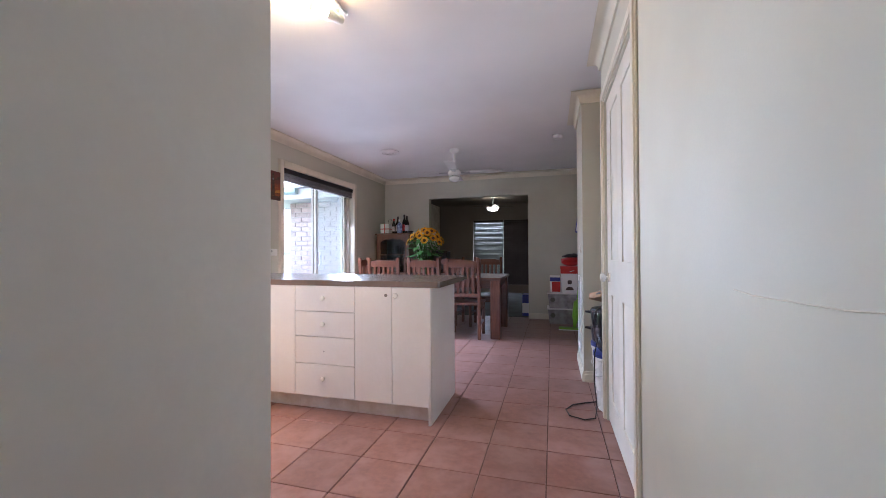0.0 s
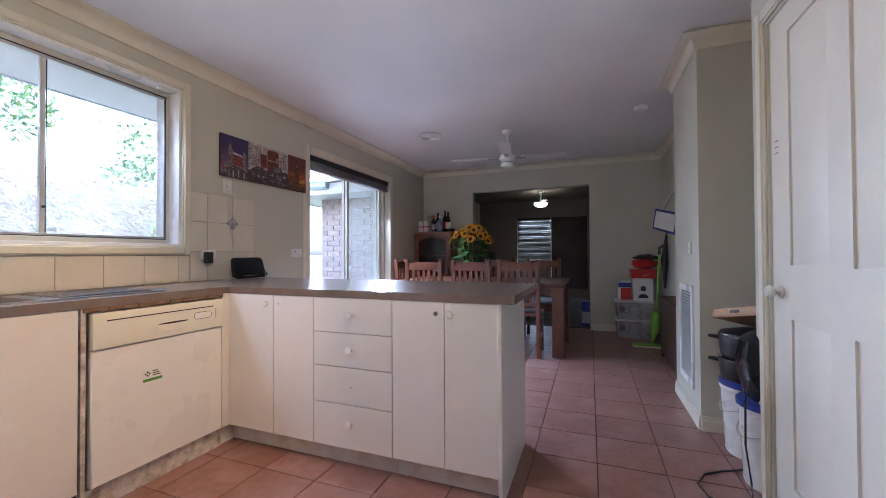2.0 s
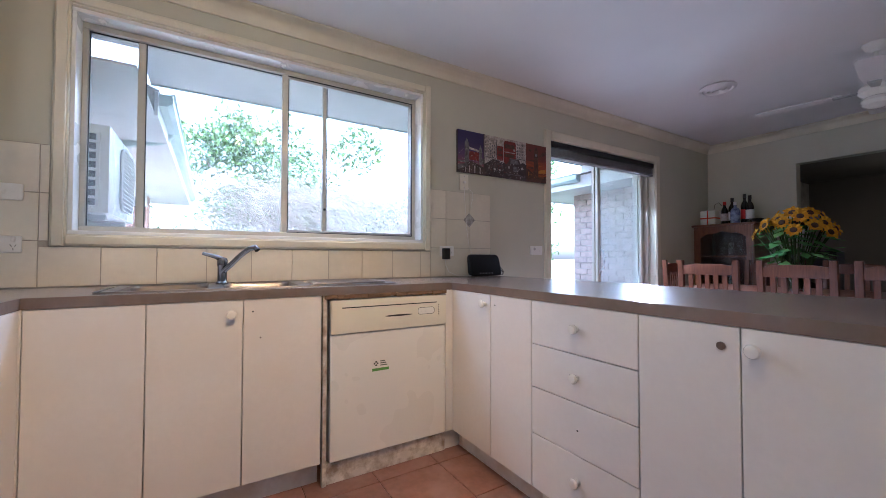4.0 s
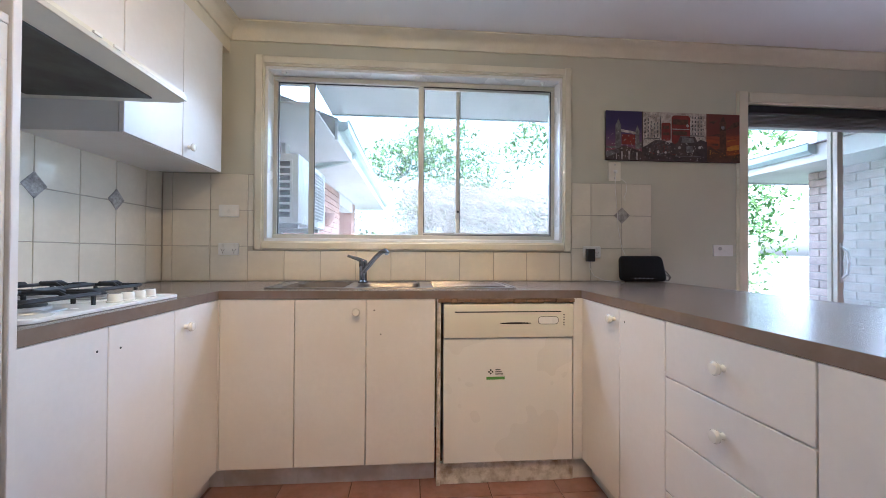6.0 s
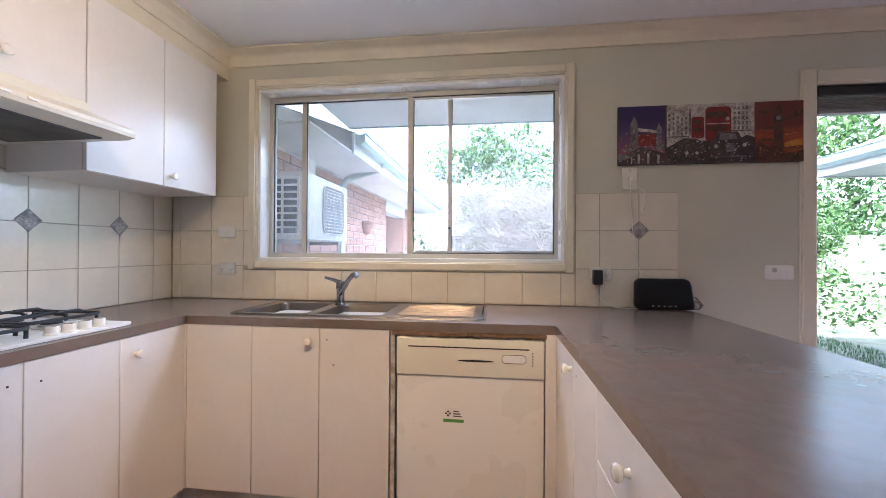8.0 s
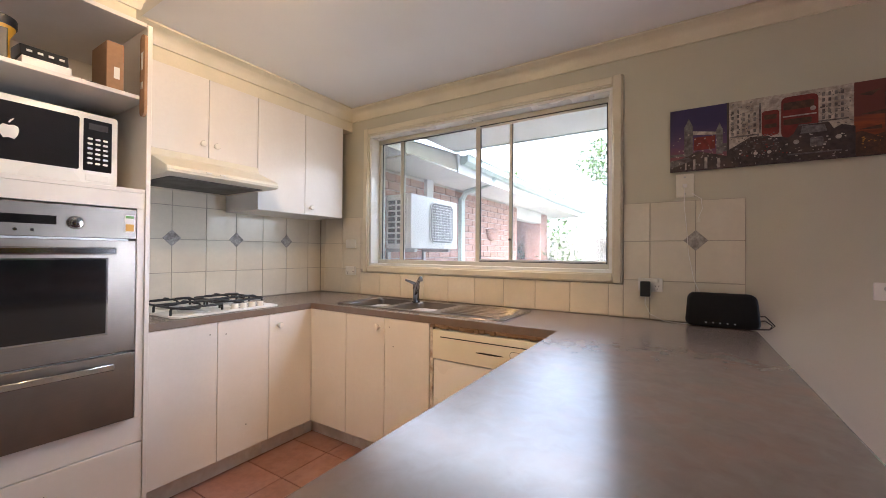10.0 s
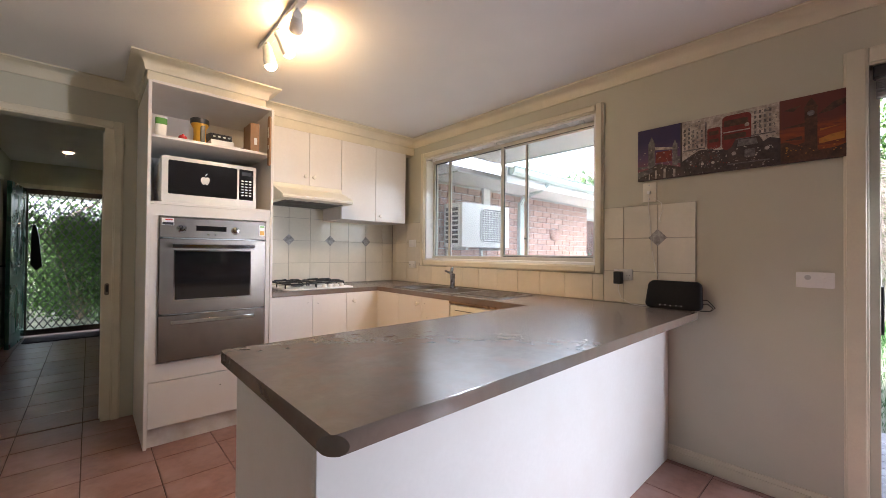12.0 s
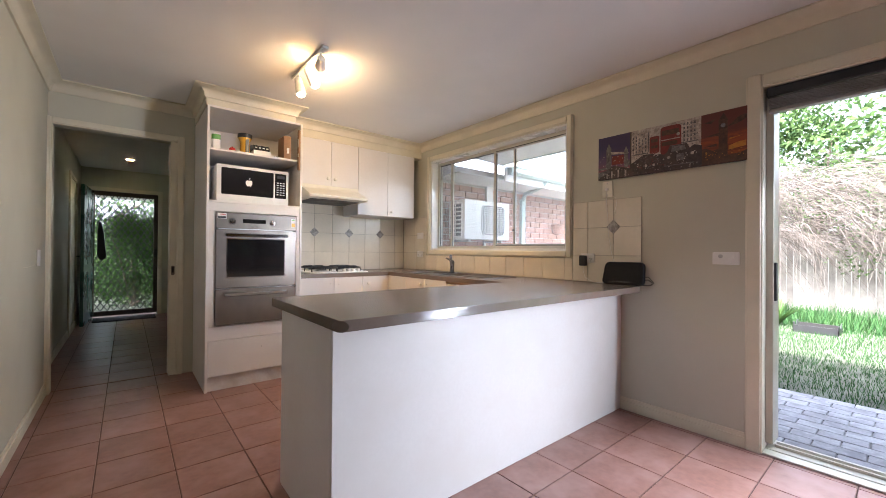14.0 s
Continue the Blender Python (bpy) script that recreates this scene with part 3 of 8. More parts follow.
def sliding_door():
    d = tagged(thing("door_1", "cream aluminium glass sliding door standing half open", "sliding door", (-2.72, 4.93, 0)), kind="structure")
    y0, y1, zt = SLD
    bm = bmesh.new()
    add_box(bm, (-2.80, y0, zt - 0.045), (-2.66, y1, zt), 0.003)
    add_box(bm, (-2.80, y0, 0.045), (-2.66, y0 + 0.035, zt - 0.045), 0.003)
    add_box(bm, (-2.80, y1 - 0.035, 0.045), (-2.66, y1, zt - 0.045), 0.003)
    part("door_frame", bm, ALU, d)
    bm = bmesh.new()
    add_box(bm, (-2.82, y0, -0.02), (-2.655, y1, 0.018), 0.003)
    add_box(bm, (-2.715, y0 + 0.035, 0.018), (-2.705, y1 - 0.035, 0.034))
    add_box(bm, (-2.765, y0 + 0.035, 0.018), (-2.755, y1 - 0.035, 0.034))
    add_box(bm, (-2.66, y0, 0.0), (-2.585, y1, 0.012), 0.003)
    part("threshold", bm, ALU, d, "worn aluminium sill track")
    for nm, x, a, b in (("fixed_panel", -2.765, 4.915, y1 - 0.03), ("sliding_panel", -2.712, 4.90, y1 - 0.05)):
        bm = bmesh.new()
        add_box(bm, (x - 0.016, a, 0.036), (x + 0.016, a + 0.045, zt - 0.047), 0.003)
        add_box(bm, (x - 0.016, b - 0.045, 0.036), (x + 0.016, b, zt - 0.047), 0.003)
        add_box(bm, (x - 0.016, a + 0.045, 0.036), (x + 0.016, b - 0.045, 0.10), 0.003)
        add_box(bm, (x - 0.016, a + 0.045, zt - 0.10), (x + 0.016, b - 0.045, zt - 0.047), 0.003)
        p = part(nm, bm, ALU, d)
        g = box_part("pane", (x - 0.003, a + 0.04, 0.095), (x + 0.003, b - 0.04, zt - 0.095), DOOR_PANE, p)
        g.visible_shadow = False
        if nm == "sliding_panel":
            bm = bmesh.new()
            add_box(bm, (-2.70, a + 0.012, 0.88), (-2.688, a + 0.034, 1.16), 0.004)
            add_tube(bm, [(-2.69, a + 0.023, 0.91), (-2.655, a + 0.023, 0.94), (-2.645, a + 0.023, 1.02), (-2.655, a + 0.023, 1.10), (-2.69, a + 0.023, 1.13)], 0.008)
            part("handle", bm, ALU_GREY, p, "curved aluminium pull handle")
    bm = bmesh.new()
    add_box(bm, (-2.705, y0 + 0.03, 0.86), (-2.675, y0 + 0.046, 1.08), 0.004)
    part("strike_plate", bm, BLACK, d, "black latch strike on the jamb")
    return d


sliding_door()


def rolled_blind():
    b = thing("venetian_blind", "dark bunched timber venetian blind drawn up over the sliding door", "blind", (-2.63, 4.93, 1.99))
    y0, y1 = SLD[0] + 0.012, SLD[1] - 0.012
    box_part("headrail", (-2.655, y0, 2.012), (-2.595, y1, 2.066), BLACK, b, 0.006)
    for i in range(7):
        z = 2.004 - i * 0.0085
        bm = bmesh.new()
        add_box(bm, (-2.652 + 0.002 * (i % 2), y0 + 0.01, z - 0.004), (-2.602 + 0.002 * (i % 2), y1 - 0.01, z), 0.001)
        part("slat", bm, DARK_SLAT, b)
    box_part("bottom_rail", (-2.652, y0 + 0.01, 1.925), (-2.602, y1 - 0.01, 1.943), DARK_SLAT, b, 0.003)
    return b


DARK_SLAT = surface("dark grey-brown blind slats", (0.26, 0.24, 0.24), 0.45, vary=0.1, stain=0.08, relief=0.1)
rolled_blind()


def panelled_door(name, w, h, t, material, label, panels, base_pose, knob=None, kind="structure"):
    """A moulded panel door in its own frame: x along the leaf, y through it, z up."""
    d = tagged(new(name), label, "door", kind=kind)
    ORIGIN[d.name] = V((0, 0, 0))
    bm = bmesh.new()
    xs = sorted({0.0, w, *[p[0] for p in panels], *[p[1] for p in panels]})
    zs = sorted({0.0, h, *[p[2] for p in panels], *[p[3] for p in panels]})
    for xa, xb in zip(xs, xs[1:]):
        for za, zb in zip(zs, zs[1:]):
            cx, cz = (xa + xb) / 2, (za + zb) / 2
            inside = any(p[0] < cx < p[1] and p[2] < cz < p[3] for p in panels)
            add_box(bm, (xa, 0.008 if inside else 0, za), (xb, t - 0.008 if inside else t, zb))
    bmesh.ops.remove_doubles(bm, verts=bm.verts, dist=1e-5)
    part("leaf", bm, material, d)
    for xa, xb, za, zb in panels:
        for side in (0, 1):
            bm = bmesh.new()
            m = 0.032
            f = 0.008 if side == 0 else t - 0.008
            o = -0.0065 if side == 0 else 0.0065
            q0 = [(xa + 0.008, za + 0.008), (xb - 0.008, za + 0.008), (xb - 0.008, zb - 0.008), (xa + 0.008, zb - 0.008)]
            q1 = [(xa + m, za + m), (xb - m, za + m), (xb - m, zb - m), (xa + m, zb - m)]
            v0, v1 = [bm.verts.new((x, f + 0.0002 * (1 if side else -1), z)) for x, z in q0], [bm.verts.new((x, f + o, z)) for x, z in q1]
            for i in range(4):
                bm.faces.new((v0[i], v0[(i + 1) % 4], v1[(i + 1) % 4], v1[i]))
            bm.faces.new(v1)
            part("panel", bm, material, d)
    d.matrix_basis = base_pose
    return d


W_P, H_P = 0.94, 2.04
FOUR = [(0.15, 0.41, 0.16, 0.81), (0.53, 0.79, 0.16, 0.81), (0.15, 0.41, 1.02, 1.93), (0.53, 0.79, 1.02, 1.93)]
pantry = panelled_door("door_2", W_P, H_P, 0.036, DOOR_PAINT, "closed ivory four-panel pantry door with a round knob", FOUR, pose(XE + 0.012, 3.10, 0.012, 0, 0, -90))
bm = bmesh.new()
add_lathe(bm, [(0.0, 0.0), (0.027, 0.0), (0.027, 0.006), (0.011, 0.010), (0.010, 0.022), (0.024, 0.030), (0.028, 0.042), (0.021, 0.054), (0.0, 0.058)],
          Matrix.Translation((0.075, 0.0, 0.91)) @ Matrix.Rotation(radians(90), 4, "X"), 18)
part("door_knob", bm, KNOB, pantry, "round cream door knob")
bm = bmesh.new()
for k, z in enumerate((1.475, 1.50, 1.525)):
    add_box(bm, (0.035, -0.0006, z), (0.062, 0.0004, z + 0.004))
part("height_mark", bm, BLACK, pantry, "short dark pen marks")

# cavity slider edge in the hall doorway
cav = tagged(thing("door_3", "ivory cavity sliding door pushed back into the wall", "door", (-0.13, YS - 0.05, 0)), kind="structure")
box_part("leaf", (-0.50, YS - 0.068, 0.012), (-0.098, YS - 0.032, 2.06), DOOR_PAINT, cav, 0.002)
bm = bmesh.new()
add_prism(bm, rounded(0.026, 0.085, 0.012, -0.130, 0.935), "y", YS + 0.0025, YS + 0.006)
part("flush_pull", bm, STEEL, cav, "brass-coloured flush pull")
bm = bmesh.new()
add_prism(bm, rounded(0.014, 0.05, 0.006, -0.130, 0.94), "y", YS + 0.005, YS + 0.0085)
part("latch", bm, BLACK, cav)
structure("trim_hall_jamb", [((HALL[0] - 0.055, YS - 0.028, 0), (HALL[0] - 0.0, YS + 0.003, HALL[2])), ((HALL[1] - 0.003, YS - 0.1, 0), (HALL[1] + 0.004, YS + 0.003, HALL[2]))], TRIM, "cream painted jamb lining")

# ---- kitchen ----
Y_PEN, Y_PENB = 2.730, 3.305      # peninsula door faces and back panel
X_WF, Y_SF = -2.005, 1.07         # door faces of the window run and of the stove run
X_END = -0.395                    # outer face of the peninsula's end panel


def knob(parent, p, d):
    """A round knob at p, standing out along d."""
    bm = bmesh.new()
    m, _ = axis_frame(p, V(p) + V(d))
    add_lathe(bm, [(0.010, 0.0), (0.008, 0.006), (0.008, 0.012), (0.016, 0.017), (0.0185, 0.024), (0.015, 0.031), (0.0, 0.034)], m, 16)
    return part("knob", bm, KNOB, parent, "round white knob")


def hole(parent, p, d):
    bm = bmesh.new()
    add_cyl(bm, V(p) - 0.001 * V(d), V(p) + 0.0012 * V(d), 0.0035, seg=8)
    return part("screw_hole", bm, BLACK, parent)


def cabinet(name, label, face, lo, hi, back, front, doors, z0=0.105, z1=0.862, sign=1, group="base cabinets"):
    """A base unit. face 'x': doors face +x at x = front and run along y; face 'y': doors face sign * y at y = front and run along x."""
    base = ((front + back) / 2, (lo + hi) / 2, 0) if face == "x" else ((lo + hi) / 2, (front + back) / 2, 0)
    c = thing(name, label, "cabinet", base, group)
    t = 0.018
    inner = front - sign * t

    def bx(a0, a1, d0, d1, za, zb, bm, bev=0.0):
        if face == "x":
            add_box(bm, (d0, a0, za), (d1, a1, zb), bev)
        else:
            add_box(bm, (a0, d0, za), (a1, d1, zb), bev)
    bm = bmesh.new()
    bx(lo + 0.0005, hi - 0.0005, back, inner - sign * 0.002, z0, z1, bm)
    part("body", bm, CAB, c)
    bm = bmesh.new()
    bx(lo + 0.0005, hi - 0.0005, inner - sign * 0.060, inner - sign * 0.044, 0.0, z0, bm)
    part("kickboard", bm, KICK, c, "scuffed white kickboard")
    for nm, a0, a1, za, zb, kn, holes in doors:
        bm = bmesh.new()
        bx(a0 + 0.0016, a1 - 0.0016, inner, front, za + 0.0016, zb - 0.0016, bm, 0.0018)
        d = part(nm, bm, CAB, c)
        n = (sign, 0, 0) if face == "x" else (0, sign, 0)
        if kn:
            knob(d, (front, kn[0], kn[1]) if face == "x" else (kn[0], front, kn[1]), n)
        for h in holes:
            hole(d, (front, h[0], h[1]) if face == "x" else (h[0], front, h[1]), n)
    return c


Z0, Z1 = 0.105, 0.862
cabinet("base_cabinet", "white two-door base cabinet under the cooktop", "y", -1.69, -1.032, YS + 0.01, Y_SF,
        [("door", -1.385, -1.032, Z0, Z1, None, [(-1.345, 0.80)]), ("door", -1.69, -1.385, Z0, Z1, None, [(-1.43, 0.79), (-1.55, 0.25)])])
cabinet("base_cabinet", "white corner base cabinet door with a round knob", "y", -2.0, -1.69, YS + 0.01, Y_SF, [("door", -2.003, -1.69, Z0, Z1, (-1.755, 0.79), [])])
cabinet("base_cabinet", "white corner base cabinet under the counter by the sink", "x", 1.075, 1.398, XW + 0.01, X_WF, [("door", 1.075, 1.398, Z0, Z1, None, [])])
cabinet("base_cabinet", "white two-door sink base cabinet with one knob missing", "x", 1.398, 2.034, XW + 0.01, X_WF,
        [("door", 1.398, 1.716, Z0, Z1, (1.673, 0.805), []), ("door", 1.716, 2.034, Z0, Z1, None, [(1.752, 0.81), (1.782, 0.70)])])
cabinet("base_cabinet", "white corner base cabinet door beside the dishwasher", "y", -1.995, -1.395, Y_PENB - 0.02, Y_PEN,
        [("door", -1.995, -1.664, Z0, Z1, (-1.705, 0.815), []), ("filler_panel", -1.664, -1.395, Z0, Z1, None, [(-1.63, 0.815)])], sign=-1)
# blind corners: plain filler strips and the kickboards that meet behind them
for nm, lb, a, b, k in (("corner_filler", "white filler strip in the corner by the cooktop", (-2.06, 1.02, Z0), (-2.0035, 1.0745, Z1), [((-2.083, 0.99, 0), (-2.067, 1.0745, Z0)), ((-2.067, 0.992, 0), (-2.0005, 1.008, Z0))]),
                        ("corner_filler", "white filler strip in the corner by the dishwasher", (-2.06, 2.687, Z0), (-1.9955, 2.785, Z1), [((-2.045, 2.6945, 0), (-2.024, 2.808, Z0)), ((-2.024, 2.792, 0), (-1.9955, 2.808, Z0))])):
    cf = thing(nm, lb, "panel", (a[0], a[1], 0), "base cabinets")
    box_part("strip", a, b, CAB, cf, 0.001)
    for p, q in k:
        box_part("kickboard", p, q, KICK, cf)
DR = [0.133, 0.325, 0.512, 0.685, Z1]
cabinet("drawer_unit", "white four-drawer unit with one knob missing", "y", -1.395, -0.932, Y_PENB - 0.02, Y_PEN,
        [("drawer", -1.395, -0.932, a if i else Z0, b, None if i == 1 else (-1.165, (a + b) / 2 + 0.005), [(-1.165, 0.415)] if i == 1 else [])
         for i, (a, b) in enumerate(zip(DR, DR[1:]))], sign=-1)
pcab = cabinet("base_cabinet", "white two-door base cabinet with a lock and a round knob", "y", -0.932, -0.415, Y_PENB - 0.02, Y_PEN,
               [("door", -0.932, -0.664, Z0, Z1, None, []), ("door", -0.664, -0.397, Z0, Z1, (-0.631, 0.81), [])], sign=-1)
bm = bmesh.new()
add_cyl(bm, (-0.706, Y_PEN + 0.001, 0.808), (-0.706, Y_PEN - 0.004, 0.808), 0.0105, seg=14)
add_box(bm, (-0.708, Y_PEN - 0.0045, 0.804), (-0.704, Y_PEN - 0.001, 0.812))
part("lock", bm, STEEL, pcab, "small steel cam lock")

pen = thing("peninsula_panel", "white painted peninsula back and end panels", "panel", (-1.5, 3.3, 0))
box_part("end_panel", (-0.414, Y_PEN + 0.012, 0.0), (X_END, Y_PENB - 0.001, Z1), CAB, pen, 0.002)
box_part("back_panel", (XW + 0.002, Y_PENB, 0.0), (X_END, Y_PENB + 0.016, Z1), CAB, pen, 0.002)
box_part("corner_strip", (-0.4145, Y_PEN - 0.012, 0.0), (-0.397, Y_PEN + 0.0118, Z1), CAB, pen, 0.002)


# ---- worktop: one U-shaped laminate top with a rolled front edge, sink and hob let in ----
def worktop():
    w = thing("worktop", "mottled brown laminate U-shaped worktop with a rolled edge", "worktop", (-2.2, 1.9, 0.862))
    zt, zb = 0.900, 0.862
    prof = [(0.019 * math.cos(a), (zb + zt) / 2 + 0.019 * math.sin(a)) for a in [radians(-90 + 15 * i) for i in range(13)]]
    sink = (1.24, 2.43, -2.50, -2.075)      # cut-out for the sink y0 y1 x0 x1
    bm = bmesh.new()

    def slab(x0, x1, y0, y1):
        add_box(bm, (x0, y0, zb), (x1, y1, zt))
    xf, yf, yp, yb, xe = -2.002, 1.072, 2.729, 3.495, -0.344
    slab(XW + 0.001, -1.032, YS + 0.001, yf)
    part("stove_run_top", bm, COUNTER, w)
    bm = bmesh.new()
    slab(XW + 0.001, sink[2], yf, yp)
    slab(sink[3], xf, yf, yp)
    slab(sink[2], sink[3], yf, sink[0])
    slab(sink[2], sink[3], sink[1], yp)
    bmesh.ops.remove_doubles(bm, verts=bm.verts, dist=1e-5)
    part("sink_run_top", bm, COUNTER, w)
    bm = bmesh.new()
    # peninsula, with clipped corners
    ypc, xpc = yp, xe
    add_prism(bm, [(XW + 0.001, ypc), (xpc - 0.012, ypc), (xpc, ypc + 0.012), (xpc, yb - 0.004), (xpc - 0.004, yb), (-2.50, yb), (XW + 0.001, yb - 0.075)], "z", zb, zt)
    part("peninsula_top", bm, COUNTER, w)

    def nosing(name, line, first=None, last=None):
        """Rolled edge along a line; the open side lies to its right. The ends may be cut along a given way."""
        pts = [V(p) for p in line]
        b = bmesh.new()
        rings = []
        for i, p in enumerate(pts):
            d0 = (p - pts[i - 1]).normalized() if i else None
            d1 = (pts[i + 1] - p).normalized() if i < len(pts) - 1 else None
            n0, n1 = [V((d.y, -d.x)) if d else None for d in (d0, d1)]
            m = (n0 + n1) / (1 + n0.dot(n1)) if n0 and n1 else (n0 or n1)
            m = V(first) if first and i == 0 else V(last) if last and i == len(pts) - 1 else m
            rings.append([b.verts.new((p.x + m.x * o, p.y + m.y * o, z)) for o, z in prof])
        for r, s in zip(rings, rings[1:]):
            for k in range(len(prof) - 1):
                b.faces.new((r[k], r[k + 1], s[k + 1], s[k]))
        b.faces.new(rings[0])
        b.faces.new(rings[-1][::-1])
        part(name, b, COUNTER_EDGE, w, "rolled laminate edge")
    nosing("front_edge", [(xe, yb - 0.004), (xe, yp + 0.012), (xe - 0.012, yp), (xf, yp), (xf, yf), (-1.032, yf)], first=(1, -1))
    nosing("back_edge", [(XW + 0.001, yb - 0.075), (-2.50, yb), (xe - 0.004, yb)], last=(-1, 1))
    # torn substrate showing above the dishwasher
    bm = bmesh.new()
    rt_ = random.Random(12)
    for k in range(22):
        y = 2.045 + k * 0.0295
        add_box(bm, (-2.05, y, 0.841 + rt_.uniform(0, 0.006)), (-1.993 + rt_.uniform(-0.006, 0.004), y + 0.0292, 0.8618), 0.002)
    part("torn_edge", bm, RAW_WOOD, w, "swollen bare chipboard edge above the dishwasher")
    rng = random.Random(4)
    # scratches and crumbs
    bm = bmesh.new()
    for _ in range(14):
        x, y, a, l = rng.uniform(-2.45, -1.9), rng.uniform(2.75, 3.45), rng.uniform(0, 6.3), rng.uniform(0.01, 0.05)
        dx, dy = math.cos(a), math.sin(a)
        q = [(x - dy * 0.0004, y + dx * 0.0004), (x + dx * l, y + dy * l), (x + dy * 0.0004, y - dx * 0.0004)]
        bm.faces.new([bm.verts.new((px, py, zt + 0.0005)) for px, py in q])
    tagged(part("scratch", bm, PLASTIC, w, "pale scratches near the wall"), kind="stuff")
    return w


worktop()


def sink():
    s = thing("kitchen_sink", "stainless steel double-bowl sink with a ribbed drainer", "sink", (-2.29, 1.83, 0.90))
    y0, y1, x0, x1, z = 1.225, 2.445, -2.515, -2.06, 0.9045
    bowls = [(1.29, 1.595, -2.46, -2.115), (1.65, 1.965, -2.46, -2.115)]
    bm = bmesh.new()
    ys = [y0 + 0.02, bowls[0][0], bowls[0][1], bowls[1][0], bowls[1][1], y1 - 0.02]
    xs = [x0 + 0.02, bowls[0][2], bowls[0][3], x1 - 0.02]
    for i in range(5):
        for j in range(3):
            if i in (1, 3) and j == 1:
                continue
            bm.faces.new([bm.verts.new(p) for p in ((xs[j], ys[i], z), (xs[j + 1], ys[i], z), (xs[j + 1], ys[i + 1], z), (xs[j], ys[i + 1], z))])
    bmesh.ops.remove_doubles(bm, verts=bm.verts, dist=1e-5)
    o, ii = rounded(y1 - y0, x1 - x0, 0.05, (y0 + y1) / 2, (x0 + x1) / 2, 5), rounded(y1 - y0 - 0.03, x1 - x0 - 0.03, 0.037, (y0 + y1) / 2, (x0 + x1) / 2, 5)
    vo, vm, vi = [[bm.verts.new((q, p, h)) for p, q in ring] for ring, h in ((o, 0.9005), (rounded(y1 - y0 - 0.008, x1 - x0 - 0.008, 0.047, (y0 + y1) / 2, (x0 + x1) / 2, 5), 0.9065), (ii, z))]
    n = len(vo)
    for a, b in ((vo, vm), (vm, vi)):
        for i in range(n):
            bm.faces.new((a[i], a[(i + 1) % n], b[(i + 1) % n], b[i]))
    part("deck", bm, STEEL, s)
    for a, b, c, d in bowls:
        bm = bmesh.new()
        cy, cx = (a + b) / 2, (c + d) / 2
        rings = []
        for k, (dz, sh, r) in enumerate(((0.0, 0.0, 0.03), (-0.008, 0.006, 0.04), (-0.13, 0.016, 0.05), (-0.155, 0.04, 0.05), (-0.16, 0.09, 0.04))):
            rings.append([bm.verts.new((q, p, z + dz)) for p, q in rounded(b - a - 2 * sh + 0.004, d - c - 2 * sh + 0.004, r, cy, cx, 4)])
        for r0, r1 in zip(rings, rings[1:]):
            for i in range(len(r0)):
                bm.faces.new((r0[i], r0[(i + 1) % len(r0)], r1[(i + 1) % len(r0)], r1[i]))
        bm.faces.new(rings[-1])
        bowl = part("bowl", bm, STEEL, s)
        bm = bmesh.new()
        add_lathe(bm, [(0.0, 0.0), (0.03, 0.0), (0.038, 0.003), (0.04, 0.001)], Matrix.Translation((cx, cy, z - 0.159)), 16)
        part("drain", bm, CHROME, bowl)
    for i in range(7):
        x = -2.43 + i * 0.05
        bm = bmesh.new()
        add_tube(bm, [(x, 2.03, z + 0.0005), (x, 2.08, z + 0.003), (x, 2.34, z + 0.004), (x, 2.39, z + 0.0005)], 0.006, 6)
        part("drainer_rib", bm, STEEL, s)
    return s


sink()


def mixer_tap():
    t = thing("mixer_tap", "chrome single-lever kitchen mixer tap", "tap", (-2.41, 1.65, 0.905))
    b = V((-2.41, 1.65, 0.905))
    bm = bmesh.new()
    add_lathe(bm, [(0.0, 0.0), (0.028, 0.0), (0.028, 0.008), (0.021, 0.014), (0.021, 0.085), (0.024, 0.09), (0.024, 0.115), (0.018, 0.128), (0.0, 0.132)], Matrix.Translation(b), 20)
    part("body", bm, TAP, t)
    bm = bmesh.new()
    add_tube(bm, [b + V(p) for p in ((0.01, 0, 0.06), (0.04, 0.03, 0.09), (0.085, 0.075, 0.142), (0.115, 0.11, 0.172), (0.135, 0.132, 0.178), (0.145, 0.142, 0.165))],
             [0.013, 0.013, 0.0125, 0.012, 0.0125, 0.0125], 12)
    part("spout", bm, TAP, t)
    bm = bmesh.new()
    add_tube(bm, [b + V(p) for p in ((0.0, -0.0, 0.12), (0.005, -0.035, 0.135), (0.012, -0.085, 0.15))], [0.013, 0.010, 0.007], 10)
    part("lever", bm, TAP, t)
    return t


mixer_tap()


GREY_PRINT = surface("dark grey print", (0.10, 0.11, 0.10), 0.5, vary=0.05, stain=0.0, relief=0.0)


